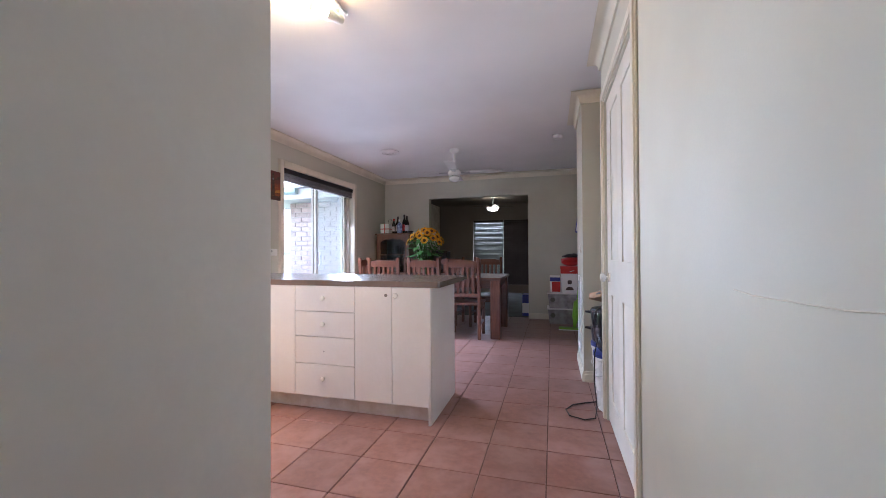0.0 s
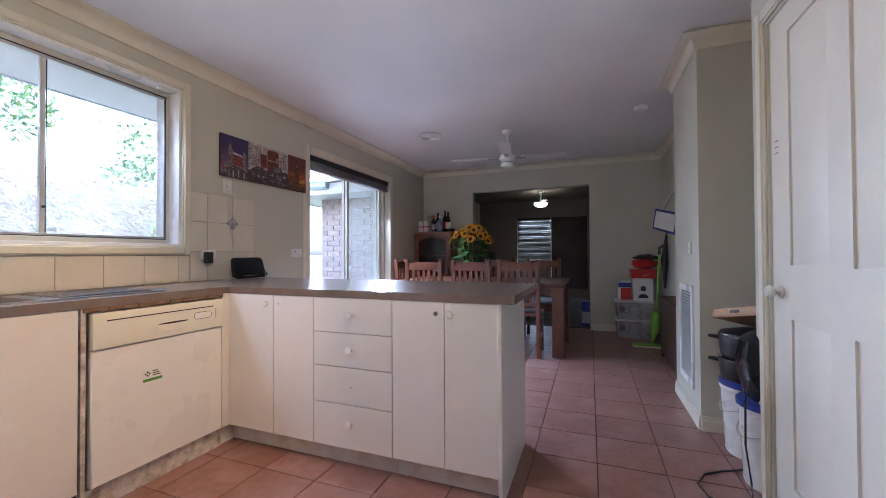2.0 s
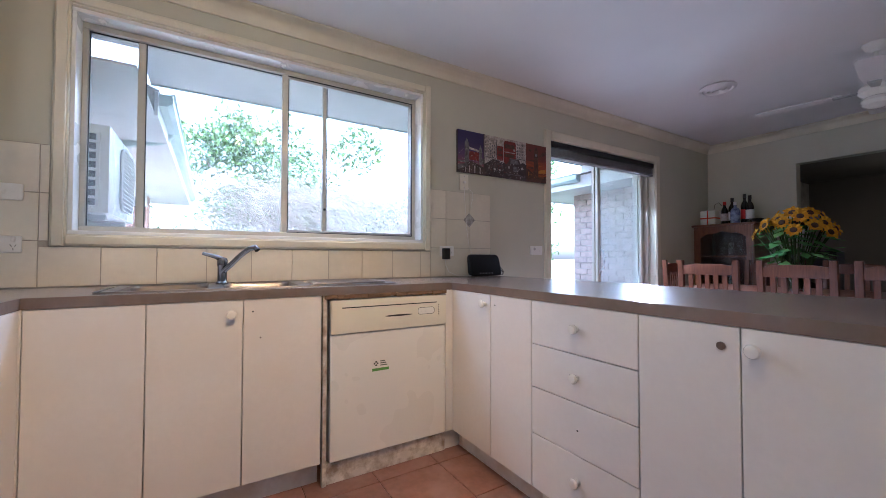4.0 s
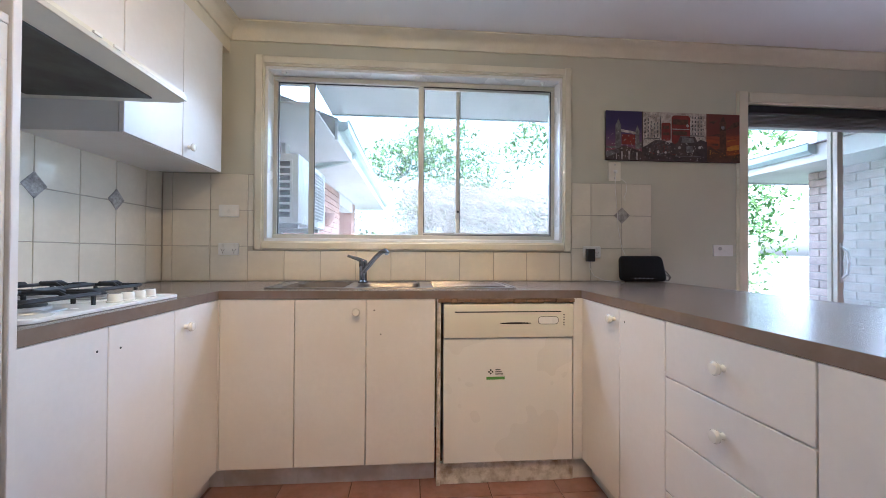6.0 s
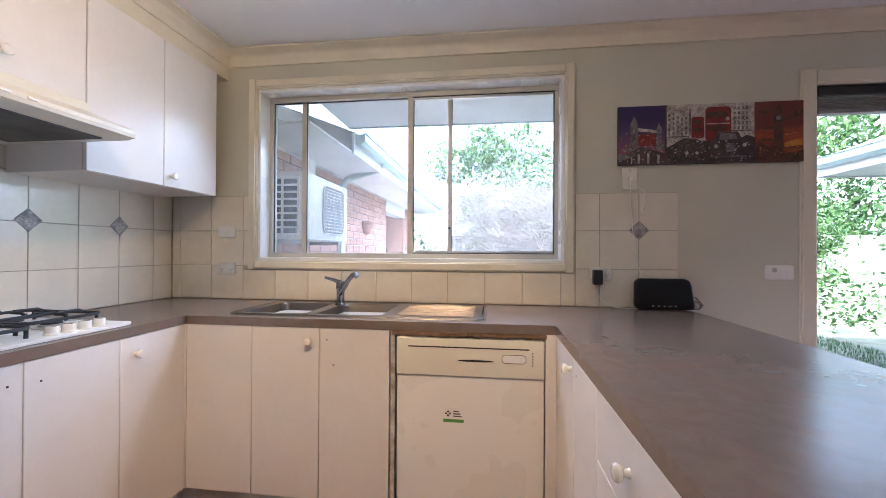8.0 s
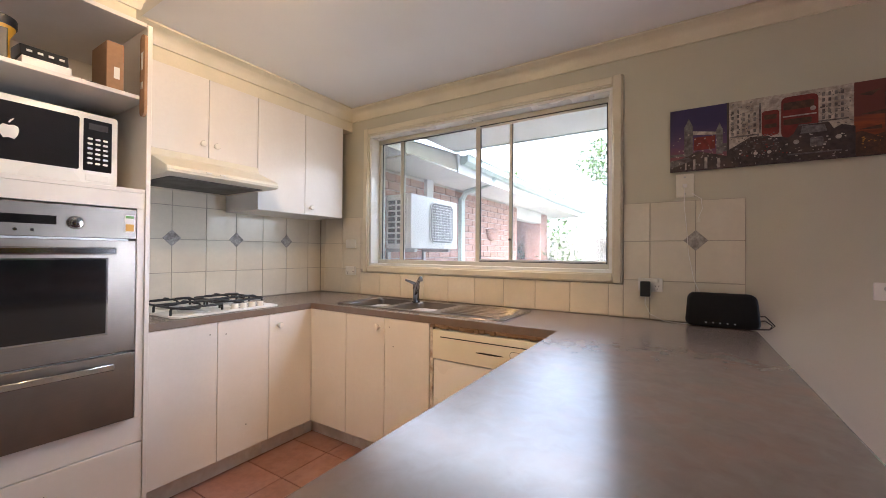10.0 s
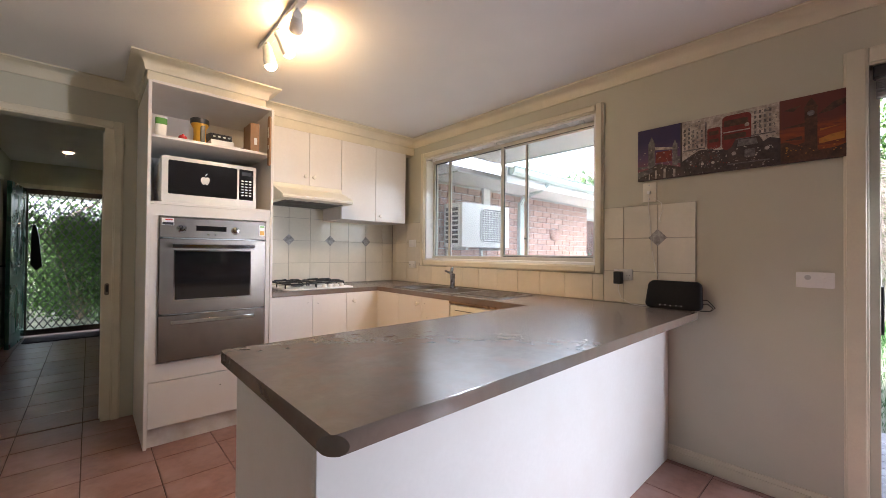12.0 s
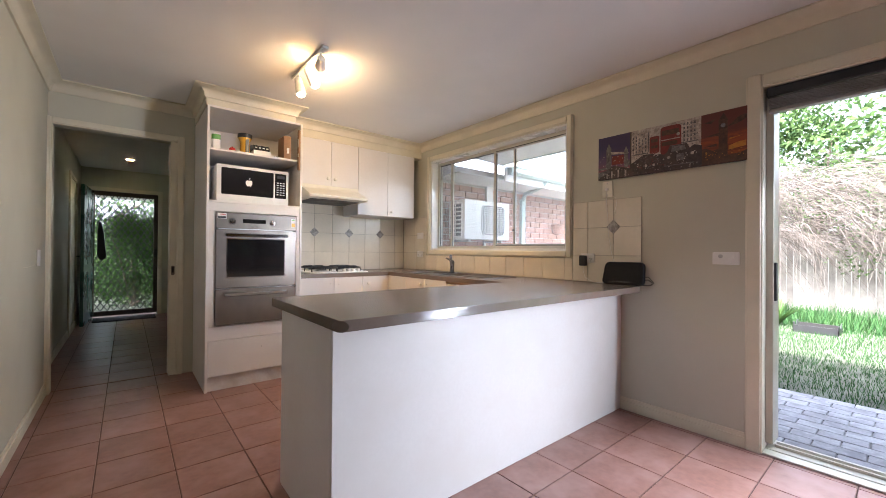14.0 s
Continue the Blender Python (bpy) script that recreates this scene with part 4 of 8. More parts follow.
def cooktop():
    c = thing("gas_cooktop", "white enamel gas cooktop with black cast-iron trivets", "cooktop", (-1.41, 0.79, 0.90))
    x0, x1, y0, y1 = -1.785, -1.185, 0.535, 1.035
    bm = bmesh.new()
    add_prism(bm, rounded(x1 - x0, y1 - y0, 0.03, (x0 + x1) / 2, (y0 + y1) / 2, 4), "z", 0.9005, 0.912, 0.004)
    part("hob_plate", bm, APPL, c)
    for x in (-1.525, -1.578, -1.631, -1.684):
        bm = bmesh.new()
        add_lathe(bm, [(0.0, 0.0), (0.023, 0.0), (0.023, 0.004), (0.020, 0.006), (0.0195, 0.024), (0.017, 0.028), (0.0, 0.028)], Matrix.Translation((x, 0.985, 0.912)), 18)
        k = part("control_knob", bm, KNOB, c, "cream control knob")
        box_part("pointer", (x - 0.002, 0.985, 0.9395), (x + 0.002, 1.001, 0.9408), GREY_PRINT, k)
    for bx, by, r in ((-1.325, 0.655, 0.045), (-1.325, 0.895, 0.060), (-1.63, 0.655, 0.050), (-1.63, 0.845, 0.036)):
        bm = bmesh.new()
        add_lathe(bm, [(0.0, 0.0), (r * 1.5, 0.0), (r * 1.45, 0.004), (r, 0.006), (r, 0.014), (0.0, 0.014)], Matrix.Translation((bx, by, 0.912)), 20)
        part("burner_ring", bm, ALU_GREY, c)
        bm = bmesh.new()
        add_lathe(bm, [(0.0, 0.0), (r * 0.85, 0.0), (r * 0.85, 0.006), (r * 0.7, 0.009), (0.0, 0.009)], Matrix.Translation((bx, by, 0.926)), 20)
        part("burner_cap", bm, IRON, c)
    for xa, xb, yb, centres in ((-1.455, -1.205, 1.005, (0.655, 0.895)), (-1.750, -1.495, 0.925, (0.655, 0.845))):
        za, rod = 0.950, 0.0062
        bm = bmesh.new()
        # round-cornered frame on bent-down feet
        ring = [(u, v, za) for u, v in rounded(xb - xa, yb - 0.565, 0.03, (xa + xb) / 2, (yb + 0.565) / 2, 4)]
        add_tube(bm, ring + ring[:1], rod, 7)
        cx, ym = (xa + xb) / 2, sum(centres) / 2
        add_tube(bm, [(xa, ym, za), (xb, ym, za)], rod, 7)
        for yy in centres:
            # fingers that rise towards the burner
            for u, v in ((-1, 0), (1, 0), (0, -1), (0, 1)):
                reach = (xb - xa) / 2 if u else min(abs(yy - 0.565), abs(ym - yy), abs(yb - yy))
                add_tube(bm, [(cx + u * reach, yy + v * reach, za), (cx + u * reach * 0.8, yy + v * reach * 0.8, za + 0.012), (cx + u * 0.026, yy + v * 0.026, za + 0.013)], rod, 7)
        for x in (xa, xb):
            for y in (0.60, ym, yb - 0.035):
                sx = 1 if x == xa else -1
                add_tube(bm, [(x, y, za), (x - sx * 0.006, y, za - 0.012), (x - sx * 0.006, y, 0.9118)], rod, 7)
        part("trivet", bm, IRON, c, "black cast-iron pan support")
    return c


cooktop()


def wall_cabinet(name, label, xa, xb, z0, z1, seams, knobs, holes=()):
    c = thing(name, label, "cabinet", ((xa + xb) / 2, 0.65, z0), "wall cabinets")
    box_part("body", (xa + 0.0005, YS + 0.006, z0), (xb - 0.0005, 0.826, z1), CAB, c, 0.001)
    for (a, b), k in zip(zip(seams, seams[1:]), knobs):
        d = box_part("door", (a + 0.0015, 0.828, z0 + 0.001), (b - 0.0015, 0.846, z1 - 0.002), CAB, c, 0.002)
        if k:
            knob(d, (k[0], 0.846, k[1]), (0, 1, 0))
    return c


wall_cabinet("wall_cabinet", "white two-door wall cabinet above the rangehood", -1.745, -1.13, 1.79, 2.254, (-1.745, -1.438, -1.13), ((-1.475, 1.865), (-1.40, 1.865)))
wall_cabinet("wall_cabinet", "white tall two-door wall cabinet with one knob", -2.487, -1.747, 1.52, 2.254, (-2.487, -2.118, -1.747), (( -2.165, 1.575), None))
structure("trim_cabinet_filler", [((-1.129, YS + 0.01, 1.79), (-1.032, 0.835, 2.254))], CAB, "white filler strip beside the wall cabinets")


def rangehood():
    h = thing("rangehood", "cream slide-under rangehood with a grey grease filter", "rangehood", (-1.44, 0.75, 1.63))
    xa, xb = -1.742, -1.132
    bm = bmesh.new()
    add_prism(bm, [(YS + 0.008, 1.632), (1.045, 1.632), (1.068, 1.640), (1.068, 1.668), (1.048, 1.678), (0.868, 1.752), (0.855, 1.789), (YS + 0.008, 1.789)], "x", xa, xb, 0.003)
    part("canopy", bm, APPL_CREAM, h)
    box_part("filter", (xa + 0.05, 0.56, 1.6265), (xb - 0.05, 0.98, 1.6315), FILTER, h, label="grey mesh grease filter")
    box_part("front_rail", (xa, 1.0685, 1.638), (xb, 1.074, 1.654), ALU, h, 0.002)
    for x in (-1.40, -1.33):
        box_part("switch", (x - 0.014, 1.0685, 1.657), (x + 0.014, 1.075, 1.665), PLASTIC, h, 0.001)
    return h


FILTER = surface("grey grease filter mesh", (0.11, 0.105, 0.095), 0.6, 0.5, fine=300, coarse=6, vary=0.35, stain=0.1, relief=0.6)
rangehood()


# ---- oven tower ----
TX0, TX1, TY = -1.030, -0.287, 1.150


def oven_tower():
    t = thing("oven_tower", "white tall oven cabinet with open shelves above", "cabinet", ((TX0 + TX1) / 2, 0.8, 0))
    box_part("side_panel", (TX1 - 0.018, YS + 0.006, 0.0), (TX1, TY + 0.016, 2.262), CAB, t, 0.0015)
    box_part("side_panel", (TX0, YS + 0.006, 0.0), (TX0 + 0.018, TY + 0.016, 2.262), CAB, t, 0.0015)
    a, b = TX0 + 0.0185, TX1 - 0.0185
    box_part("back_panel", (a, YS + 0.008, 0.105), (b, YS + 0.016, 2.26), CAB, t)
    for z in (1.935, 1.520):
        box_part("shelf", (a, YS + 0.017, z - 0.018), (b, TY + 0.010, z), CAB, t, 0.0015)
    box_part("top_panel", (a, YS + 0.017, 2.252), (b, TY + 0.008, 2.27), CAB, t, 0.001)
    for fa, fb in (((a, 1.4325), (b, 1.5015)), ((a, 0.402), (b, 0.512)), ((a, 0.512), (a + 0.028, 1.4325)), ((b - 0.045, 0.512), (b, 1.4325))):
        box_part("fascia", (fa[0], TY - 0.012, fa[1]), (fb[0], TY + 0.008, fb[1]), CAB, t, 0.001)
    d = box_part("drawer", (a + 0.001, TY - 0.006, 0.118), (b - 0.001, TY + 0.012, 0.398), CAB, t, 0.002)
    hole(d, (-0.70, TY + 0.012, 0.31), (0, 1, 0))
    box_part("kickboard", (a, TY - 0.03, 0.0), (b, TY - 0.012, 0.114), KICK, t)
    return t


oven_tower()


def oven():
    o = thing("wall_oven", "brushed stainless wall oven with a lower grill drawer", "oven", (-0.65, 1.1, 0.515))
    xa, xb = -0.974, -0.352
    yf = TY + 0.010
    box_part("carcass", (xa + 0.02, 0.62, 0.535), (xb - 0.02, yf - 0.004, 1.405), ALU_GREY, o)
    box_part("control_panel", (xa, yf - 0.002, 1.298), (xb, yf + 0.020, 1.425), STEEL, o, 0.002)
    for x in (-0.465, -0.775):
        bm = bmesh.new()
        m, _ = axis_frame((x, yf + 0.020, 1.355), (x, yf + 0.06, 1.355))
        add_lathe(bm, [(0.026, 0.0), (0.026, 0.004), (0.019, 0.006), (0.017, 0.026), (0.0, 0.028)], m, 20)
        k = part("dial", bm, CHROME, o)
        bm = bmesh.new()
        add_box(bm, (x - 0.002, yf + 0.046, 1.356), (x + 0.002, yf + 0.0495, 1.372))
        part("pointer", bm, BLACK, k)
    box_part("display", (-0.72, yf + 0.019, 1.345), (-0.545, yf + 0.0215, 1.378), BLACK_GLOSS, o)
    for x in (-0.655, -0.612):
        bm = bmesh.new()
        add_cyl(bm, (x, yf + 0.019, 1.322), (x, yf + 0.024, 1.322), 0.0055, seg=10)
        part("button", bm, CHROME, o)
    st = box_part("sticker", (-0.425, yf + 0.0195, 1.374), (-0.362, yf + 0.0208, 1.418), PLASTIC, o, label="white and dark printed sticker")
    bm = bmesh.new()
    add_box(bm, (-0.422, yf + 0.0206, 1.376), (-0.365, yf + 0.0214, 1.392))
    part("print", bm, BLACK, st)
    bm = bmesh.new()
    add_box(bm, (-0.418, yf + 0.0206, 1.405), (-0.38, yf + 0.0214, 1.411))
    part("print", bm, RED, st)
    sg = box_part("sticker", (-0.968, yf + 0.0195, 1.325), (-0.931, yf + 0.0208, 1.40), PLASTIC, o, label="yellow-green energy label")
    box_part("print", (-0.964, yf + 0.0206, 1.33), (-0.935, yf + 0.0213, 1.36), YELLOW, sg)
    box_part("print", (-0.964, yf + 0.0206, 1.385), (-0.935, yf + 0.0213, 1.396), GREEN, sg)
    dr = box_part("oven_door", (xa, yf, 0.815), (xb, yf + 0.022, 1.290), STEEL, o, 0.003)
    bm = bmesh.new()
    add_prism(bm, rounded(0.452, 0.318, 0.004, -0.652, 1.058), "y", yf + 0.0215, yf + 0.0235)
    part("glass_trim", bm, CHROME, dr)
    bm = bmesh.new()
    add_prism(bm, rounded(0.438, 0.305, 0.004, -0.652, 1.058), "y", yf + 0.022, yf + 0.0248)
    part("glass", bm, BLACK_GLOSS, dr, "dark oven glass with smears")
    gr = box_part("grill_door", (xa, yf, 0.520), (xb, yf + 0.022, 0.808), STEEL, o, 0.003)
    for z, pr in ((1.245, dr), (0.765, gr)):
        bm = bmesh.new()
        add_box(bm, (-0.895, yf + 0.046, z - 0.014), (-0.41, yf + 0.056, z + 0.014), 0.004)
        for x in (-0.87, -0.435):
            add_box(bm, (x - 0.008, yf + 0.02, z - 0.008), (x + 0.008, yf + 0.048, z + 0.008), 0.002)
        part("handle", bm, CHROME, pr, "flat polished bar handle")
    return o


RED = surface("red print", (0.50, 0.025, 0.02), 0.4, vary=0.05, stain=0.03, relief=0.02)
YELLOW = surface("yellow plastic", (0.62, 0.33, 0.02), 0.4, vary=0.05, stain=0.05, relief=0.03)
BLUE = surface("blue plastic", (0.03, 0.05, 0.30), 0.35, vary=0.05, stain=0.05, relief=0.03)
CARD = surface("brown cardboard", (0.34, 0.20, 0.11), 0.85, fine=60, vary=0.06, stain=0.06, relief=0.1)
oven()


def microwave():
    m = thing("microwave", "white countertop microwave with a black glass door", "microwave", (-0.66, 0.85, 1.52))
    xa, xb, yb, yf, z0, z1 = -0.948, -0.372, 0.64, 1.022, 1.528, 1.838
    bm = bmesh.new()
    add_box(bm, (xa, yb, z0), (xb, yf, z1), 0.012, 3)
    part("case", bm, APPL, m)
    for x in (xa + 0.05, xb - 0.05):
        for y in (yb + 0.05, yf - 0.04):
            bm = bmesh.new()
            add_cyl(bm, (x, y, 1.520), (x, y, z0 + 0.003), 0.012, seg=10)
            part("foot", bm, BLACK, m)
    bm = bmesh.new()
    add_prism(bm, rounded(xb - xa, z1 - z0, 0.014, (xa + xb) / 2, (z0 + z1) / 2), "y", yf - 0.004, yf + 0.022, 0.006)
    part("door_frame", bm, APPL, m)
    bm = bmesh.new()
    add_prism(bm, rounded(0.410, 0.222, 0.008, -0.612, 1.700), "y", yf + 0.021, yf + 0.0235)
    g = part("door_glass", bm, BLACK_GLOSS, m, "black glass with a pale emblem sticker")
    bm = bmesh.new()
    leaf = [(0.0, 0.030), (0.010, 0.044), (0.013, 0.052), (0.004, 0.046), (-0.002, 0.036)]
    body = [(0.0, 0.022), (0.012, 0.026), (0.024, 0.020), (0.026, 0.008), (0.024, -0.010), (0.014, -0.028), (0.0, -0.024), (-0.014, -0.028), (-0.026, -0.008), (-0.027, 0.010), (-0.016, 0.025)]
    for poly in (leaf, body):
        add_prism(bm, [(-0.617 - p, 1.697 + q) for p, q in poly], "y", yf + 0.0232, yf + 0.0243)
    part("emblem", bm, PLASTIC, g, "pale round emblem sticker")
    bm = bmesh.new()
    add_prism(bm, rounded(0.096, 0.222, 0.004, -0.878, 1.700), "y", yf + 0.021, yf + 0.0235)
    cp = part("control_panel", bm, BLACK_GLOSS, m)
    for i in range(3):
        for j in range(6):
            bm = bmesh.new()
            add_prism(bm, rounded(0.018, 0.009, 0.004, -0.904 + 0.026 * i, 1.622 + 0.021 * j, 2), "y", yf + 0.0232, yf + 0.0245)
            part("key", bm, PLASTIC if j > 3 or j == 0 else ALU_GREY, cp)
    box_part("display", (-0.912, yf + 0.0232, 1.767), (-0.848, yf + 0.0242, 1.794), BLACK, cp)
    box_part("door_button", (-0.918, yf + 0.0215, 1.546), (-0.838, yf + 0.0235, 1.574), PLASTIC, m, 0.001)
    return m


microwave()


def tower_clutter():
    z = 1.935
    c = thing("spray_tin", "white and green canister on the top shelf", "canister", (-0.365, 0.98, z))
    bm = bmesh.new()
    add_prism(bm, rounded(0.062, 0.05, 0.018, -0.365, 0.98), "z", z, z + 0.115, 0.003)
    part("body", bm, PLASTIC, c)
    bm = bmesh.new()
    add_prism(bm, rounded(0.063, 0.051, 0.018, -0.365, 0.98), "z", z + 0.09, z + 0.13)
    part("label_band", bm, GREEN, c)
    bm = bmesh.new()
    add_prism(bm, rounded(0.064, 0.052, 0.018, -0.365, 0.98), "z", z + 0.13, z + 0.142, 0.004)
    part("lid", bm, PLASTIC, c)
    r = thing("tomato_timer", "small red round timer on the shelf", "timer", (-0.475, 1.03, z))
    bm = bmesh.new()
    add_lathe(bm, [(0.0, 0.0), (0.016, 0.0), (0.024, 0.010), (0.025, 0.02), (0.018, 0.032), (0.0, 0.036)], Matrix.Translation((-0.475, 1.03, z)), 16)
    part("body", bm, RED, r)
    bm = bmesh.new()
    add_cyl(bm, (-0.475, 1.03, z + 0.034), (-0.475, 1.03, z + 0.042), 0.006, seg=8)
    part("stem", bm, RED, r)
    t = thing("torch", "yellow and black lantern torch standing on its base", "torch", (-0.575, 1.0, z))
    bm = bmesh.new()
    add_lathe(bm, [(0.0, 0.0), (0.040, 0.0), (0.040, 0.02), (0.036, 0.06), (0.037, 0.10), (0.052, 0.13), (0.052, 0.135), (0.0, 0.135)], Matrix.Translation((-0.575, 1.0, z)), 20)
    part("barrel", bm, YELLOW, t)
    bm = bmesh.new()
    add_lathe(bm, [(0.054, 0.0), (0.056, 0.004), (0.056, 0.03), (0.053, 0.034), (0.0, 0.034)], Matrix.Translation((-0.575, 1.0, z + 0.134)), 20)
    part("lens_ring", bm, BLACK, t)
    bm = bmesh.new()
    add_box(bm, (-0.600, 1.034, z + 0.004), (-0.572, 1.046, z + 0.125), 0.004)
    part("grip", bm, BLACK, t)
    p = thing("phone_box", "low black and white box on the shelf", "box", (-0.70, 0.98, z))
    box_part("base_box", (-0.775, 0.92, z), (-0.635, 1.04, z + 0.045), PLASTIC, p, 0.002)
    bm = bmesh.new()
    add_prism(bm, [(0.90, z + 0.046), (1.045, z + 0.046), (1.03, z + 0.088), (0.90, z + 0.105)], "x", -0.765, -0.63, 0.003)
    part("top_box", bm, BLACK, p)
    for i in range(4):
        bm = bmesh.new()
        add_box(bm, (-0.752 + 0.03 * i, 1.0385, z + 0.062), (-0.737 + 0.03 * i, 1.0425, z + 0.070))
        part("print", bm, PLASTIC, p)
    b = thing("carton", "brown cardboard carton on end on the shelf", "box", (-0.915, 0.98, z))
    box_part("body", (-0.935, 0.90, z), (-0.875, 1.07, z + 0.205), CARD, b, 0.002)
    box_part("tape", (-0.92, 1.0695, z + 0.05), (-0.90, 1.0708, z + 0.10), PLASTIC, b)
    k = thing("skate_deck_offcut", "rounded brown board leaning against the shelf edge", "board", (-0.985, 1.175, 1.86))
    bm = bmesh.new()
    add_prism(bm, rounded(0.05, 0.36, 0.024, 1.198, 2.015, 5), "x", -0.992, -0.980, 0.002)
    part("board", bm, CARD, k)
    for zz, hh in ((2.04, 0.075), (1.955, 0.03)):
        box_part("label", (-0.9805, 1.187, zz), (-0.9788, 1.207, zz + hh), PLASTIC, k, label="small white printed label")
    w = thing("cable_coil", "small coil of dark cable on the shelf", "cable", (-0.83, 1.06, z))
    bm = bmesh.new()
    add_tube(bm, [(-0.83 + 0.03 * math.cos(a), 1.05 + 0.025 * math.sin(a), z + 0.004 + 0.001 * a) for a in [i * 0.5 for i in range(14)]], 0.0025, 5)
    part("loop", bm, BLACK, w)
    for ob in (c, r, t, p, b, w):      # stood near the shelf's front edge
        ob.location.y += 0.07


tower_clutter()


def dishwasher():
    d = thing("dishwasher", "white built-in dishwasher with a cream control panel", "dishwasher", (-2.28, 2.378, 0))
    ya, yb, xf = 2.070, 2.682, -1.992
    box_part("carcass", (-2.56, ya + 0.006, 0.05), (xf - 0.03, yb - 0.006, 0.836), APPL, d)
    box_part("door_panel", (xf - 0.028, ya, 0.105), (xf, yb, 0.679), APPL, d, 0.004)
    bm = bmesh.new()
    add_box(bm, (xf - 0.028, ya, 0.683), (xf + 0.010, yb, 0.838), 0.006, 2)
    cp = part("control_panel", bm, APPL_CREAM, d)
    box_part("groove", (xf + 0.0095, ya + 0.05, 0.800), (xf + 0.0112, yb - 0.06, 0.805), BLACK, cp)
    bm = bmesh.new()
    yc = 2.405
    add_prism(bm, [(yc + 0.085 * math.cos(a), 0.738 + (0.020 if math.sin(a) > 0 else 0.028) * math.sin(a)) for a in [i * math.pi / 10 for i in range(20)]], "x", xf + 0.0095, xf + 0.0125)
    h = part("handle", bm, APPL_CREAM, cp, "recessed lozenge grip")
    # black crescent laid on as the shadow inside the grip
    bm = bmesh.new()
    add_prism(bm, [(yc + 0.075 * math.cos(a), 0.750 + 0.0045 * math.sin(a)) for a in [i * math.pi / 8 for i in range(16)]], "x", xf + 0.0115, xf + 0.0135)
    part("grip_shadow_gap", bm, BLACK, h)
    bm = bmesh.new()
    add_prism(bm, rounded(0.095, 0.032, 0.014, 2.56, 0.762), "x", xf + 0.0095, xf + 0.0115)
    pod = part("button_pod", bm, APPL, cp)
    bm = bmesh.new()
    ring = [(xf + 0.0112, u, v) for u, v in rounded(0.097, 0.034, 0.015, 2.56, 0.762)]
    add_tube(bm, ring + ring[:1], 0.0013, 5)
    part("outline", bm, GREY_PRINT, pod)
    for y in (2.535, 2.56, 2.585):
        bm = bmesh.new()
        add_cyl(bm, (xf + 0.010, y, 0.762), (xf + 0.0145, y, 0.762), 0.0085 if y == 2.56 else 0.006, seg=12)
        part("button", bm, PLASTIC, pod)
    for i in range(5):
        bm = bmesh.new()
        add_cyl(bm, (xf + 0.0095, 2.635, 0.740 + 0.012 * i), (xf + 0.0115, 2.635, 0.740 + 0.012 * i), 0.003, seg=8)
        part("indicator", bm, BLACK, cp)
    s = box_part("sticker", (xf - 0.0005, 2.268, 0.486), (xf + 0.0008, 2.358, 0.546), PLASTIC, d, label="small white sticker with dark print")
    box_part("print", (xf + 0.0006, 2.270, 0.488), (xf + 0.0014, 2.356, 0.501), GREEN, s)
    for i in range(3):
        box_part("print", (xf + 0.0006, 2.312, 0.511 + 0.010 * i), (xf + 0.0014, 2.348 - 0.006 * i, 0.516 + 0.010 * i), GREY_PRINT, s)
    for dy, dz in ((-0.008, 0), (0.008, 0), (0, 0.008), (0, -0.008)):
        bm = bmesh.new()
        add_cyl(bm, (xf + 0.0006, 2.290 + dy, 0.524 + dz), (xf + 0.0014, 2.290 + dy, 0.524 + dz), 0.0045, seg=8)
        part("print", bm, BLACK, s)
    box_part("toe_panel", (xf - 0.045, ya - 0.02, 0.0), (xf - 0.022, yb + 0.012, 0.098), TORN, d, 0.002, "scuffed and peeling white toe panel")
    box_part("side_strip", (-2.03, ya - 0.030, 0.0), (-2.004, ya - 0.012, 0.86), TORN, d, 0.001, "worn cabinet edge strip")
    return d


TORN = surface("peeling white board", (0.68, 0.64, 0.59), 0.55, fine=14, coarse=16, vary=0.18, stain=0.3, relief=0.3, tint=(0.30, 0.24, 0.19))
dishwasher()


# ---- things on the walls ----
def socket(name, label, p, w, h, holes, switches, dark=False):
    """A power outlet on the window wall at (y, z)."""
    s = thing(name, label, "power outlet", (XW, p[0], p[1]))
    x = XW + p[2]
    bm = bmesh.new()
    add_prism(bm, rounded(w, h, 0.006, p[0], p[1], 3), "x", x, x + 0.010, 0.003)
    part("plate", bm, PLASTIC, s)
    for y, z in switches:
        box_part("switch", (x + 0.009, p[0] + y - 0.007, p[1] + z - 0.010), (x + 0.0135, p[0] + y + 0.007, p[1] + z + 0.010), PLASTIC, s, 0.002)
    for y, z in holes:
        for k, (dy, dz, a) in enumerate(((-0.007, 0.006, 0.5), (0.007, 0.006, -0.5), (0.0, -0.009, 0.0))):
            bm = bmesh.new()
            add_box(bm, (x + 0.0095, -0.0012, -0.005), (x + 0.0108, 0.0012, 0.005))
            bmesh.ops.rotate(bm, cent=(0, 0, 0), matrix=Matrix.Rotation(a, 3, "X"), verts=bm.verts)
            bmesh.ops.translate(bm, vec=(0, p[0] + y + dy, p[1] + z + dz), verts=bm.verts)
            part("slot", bm, BLACK, s)
    return s


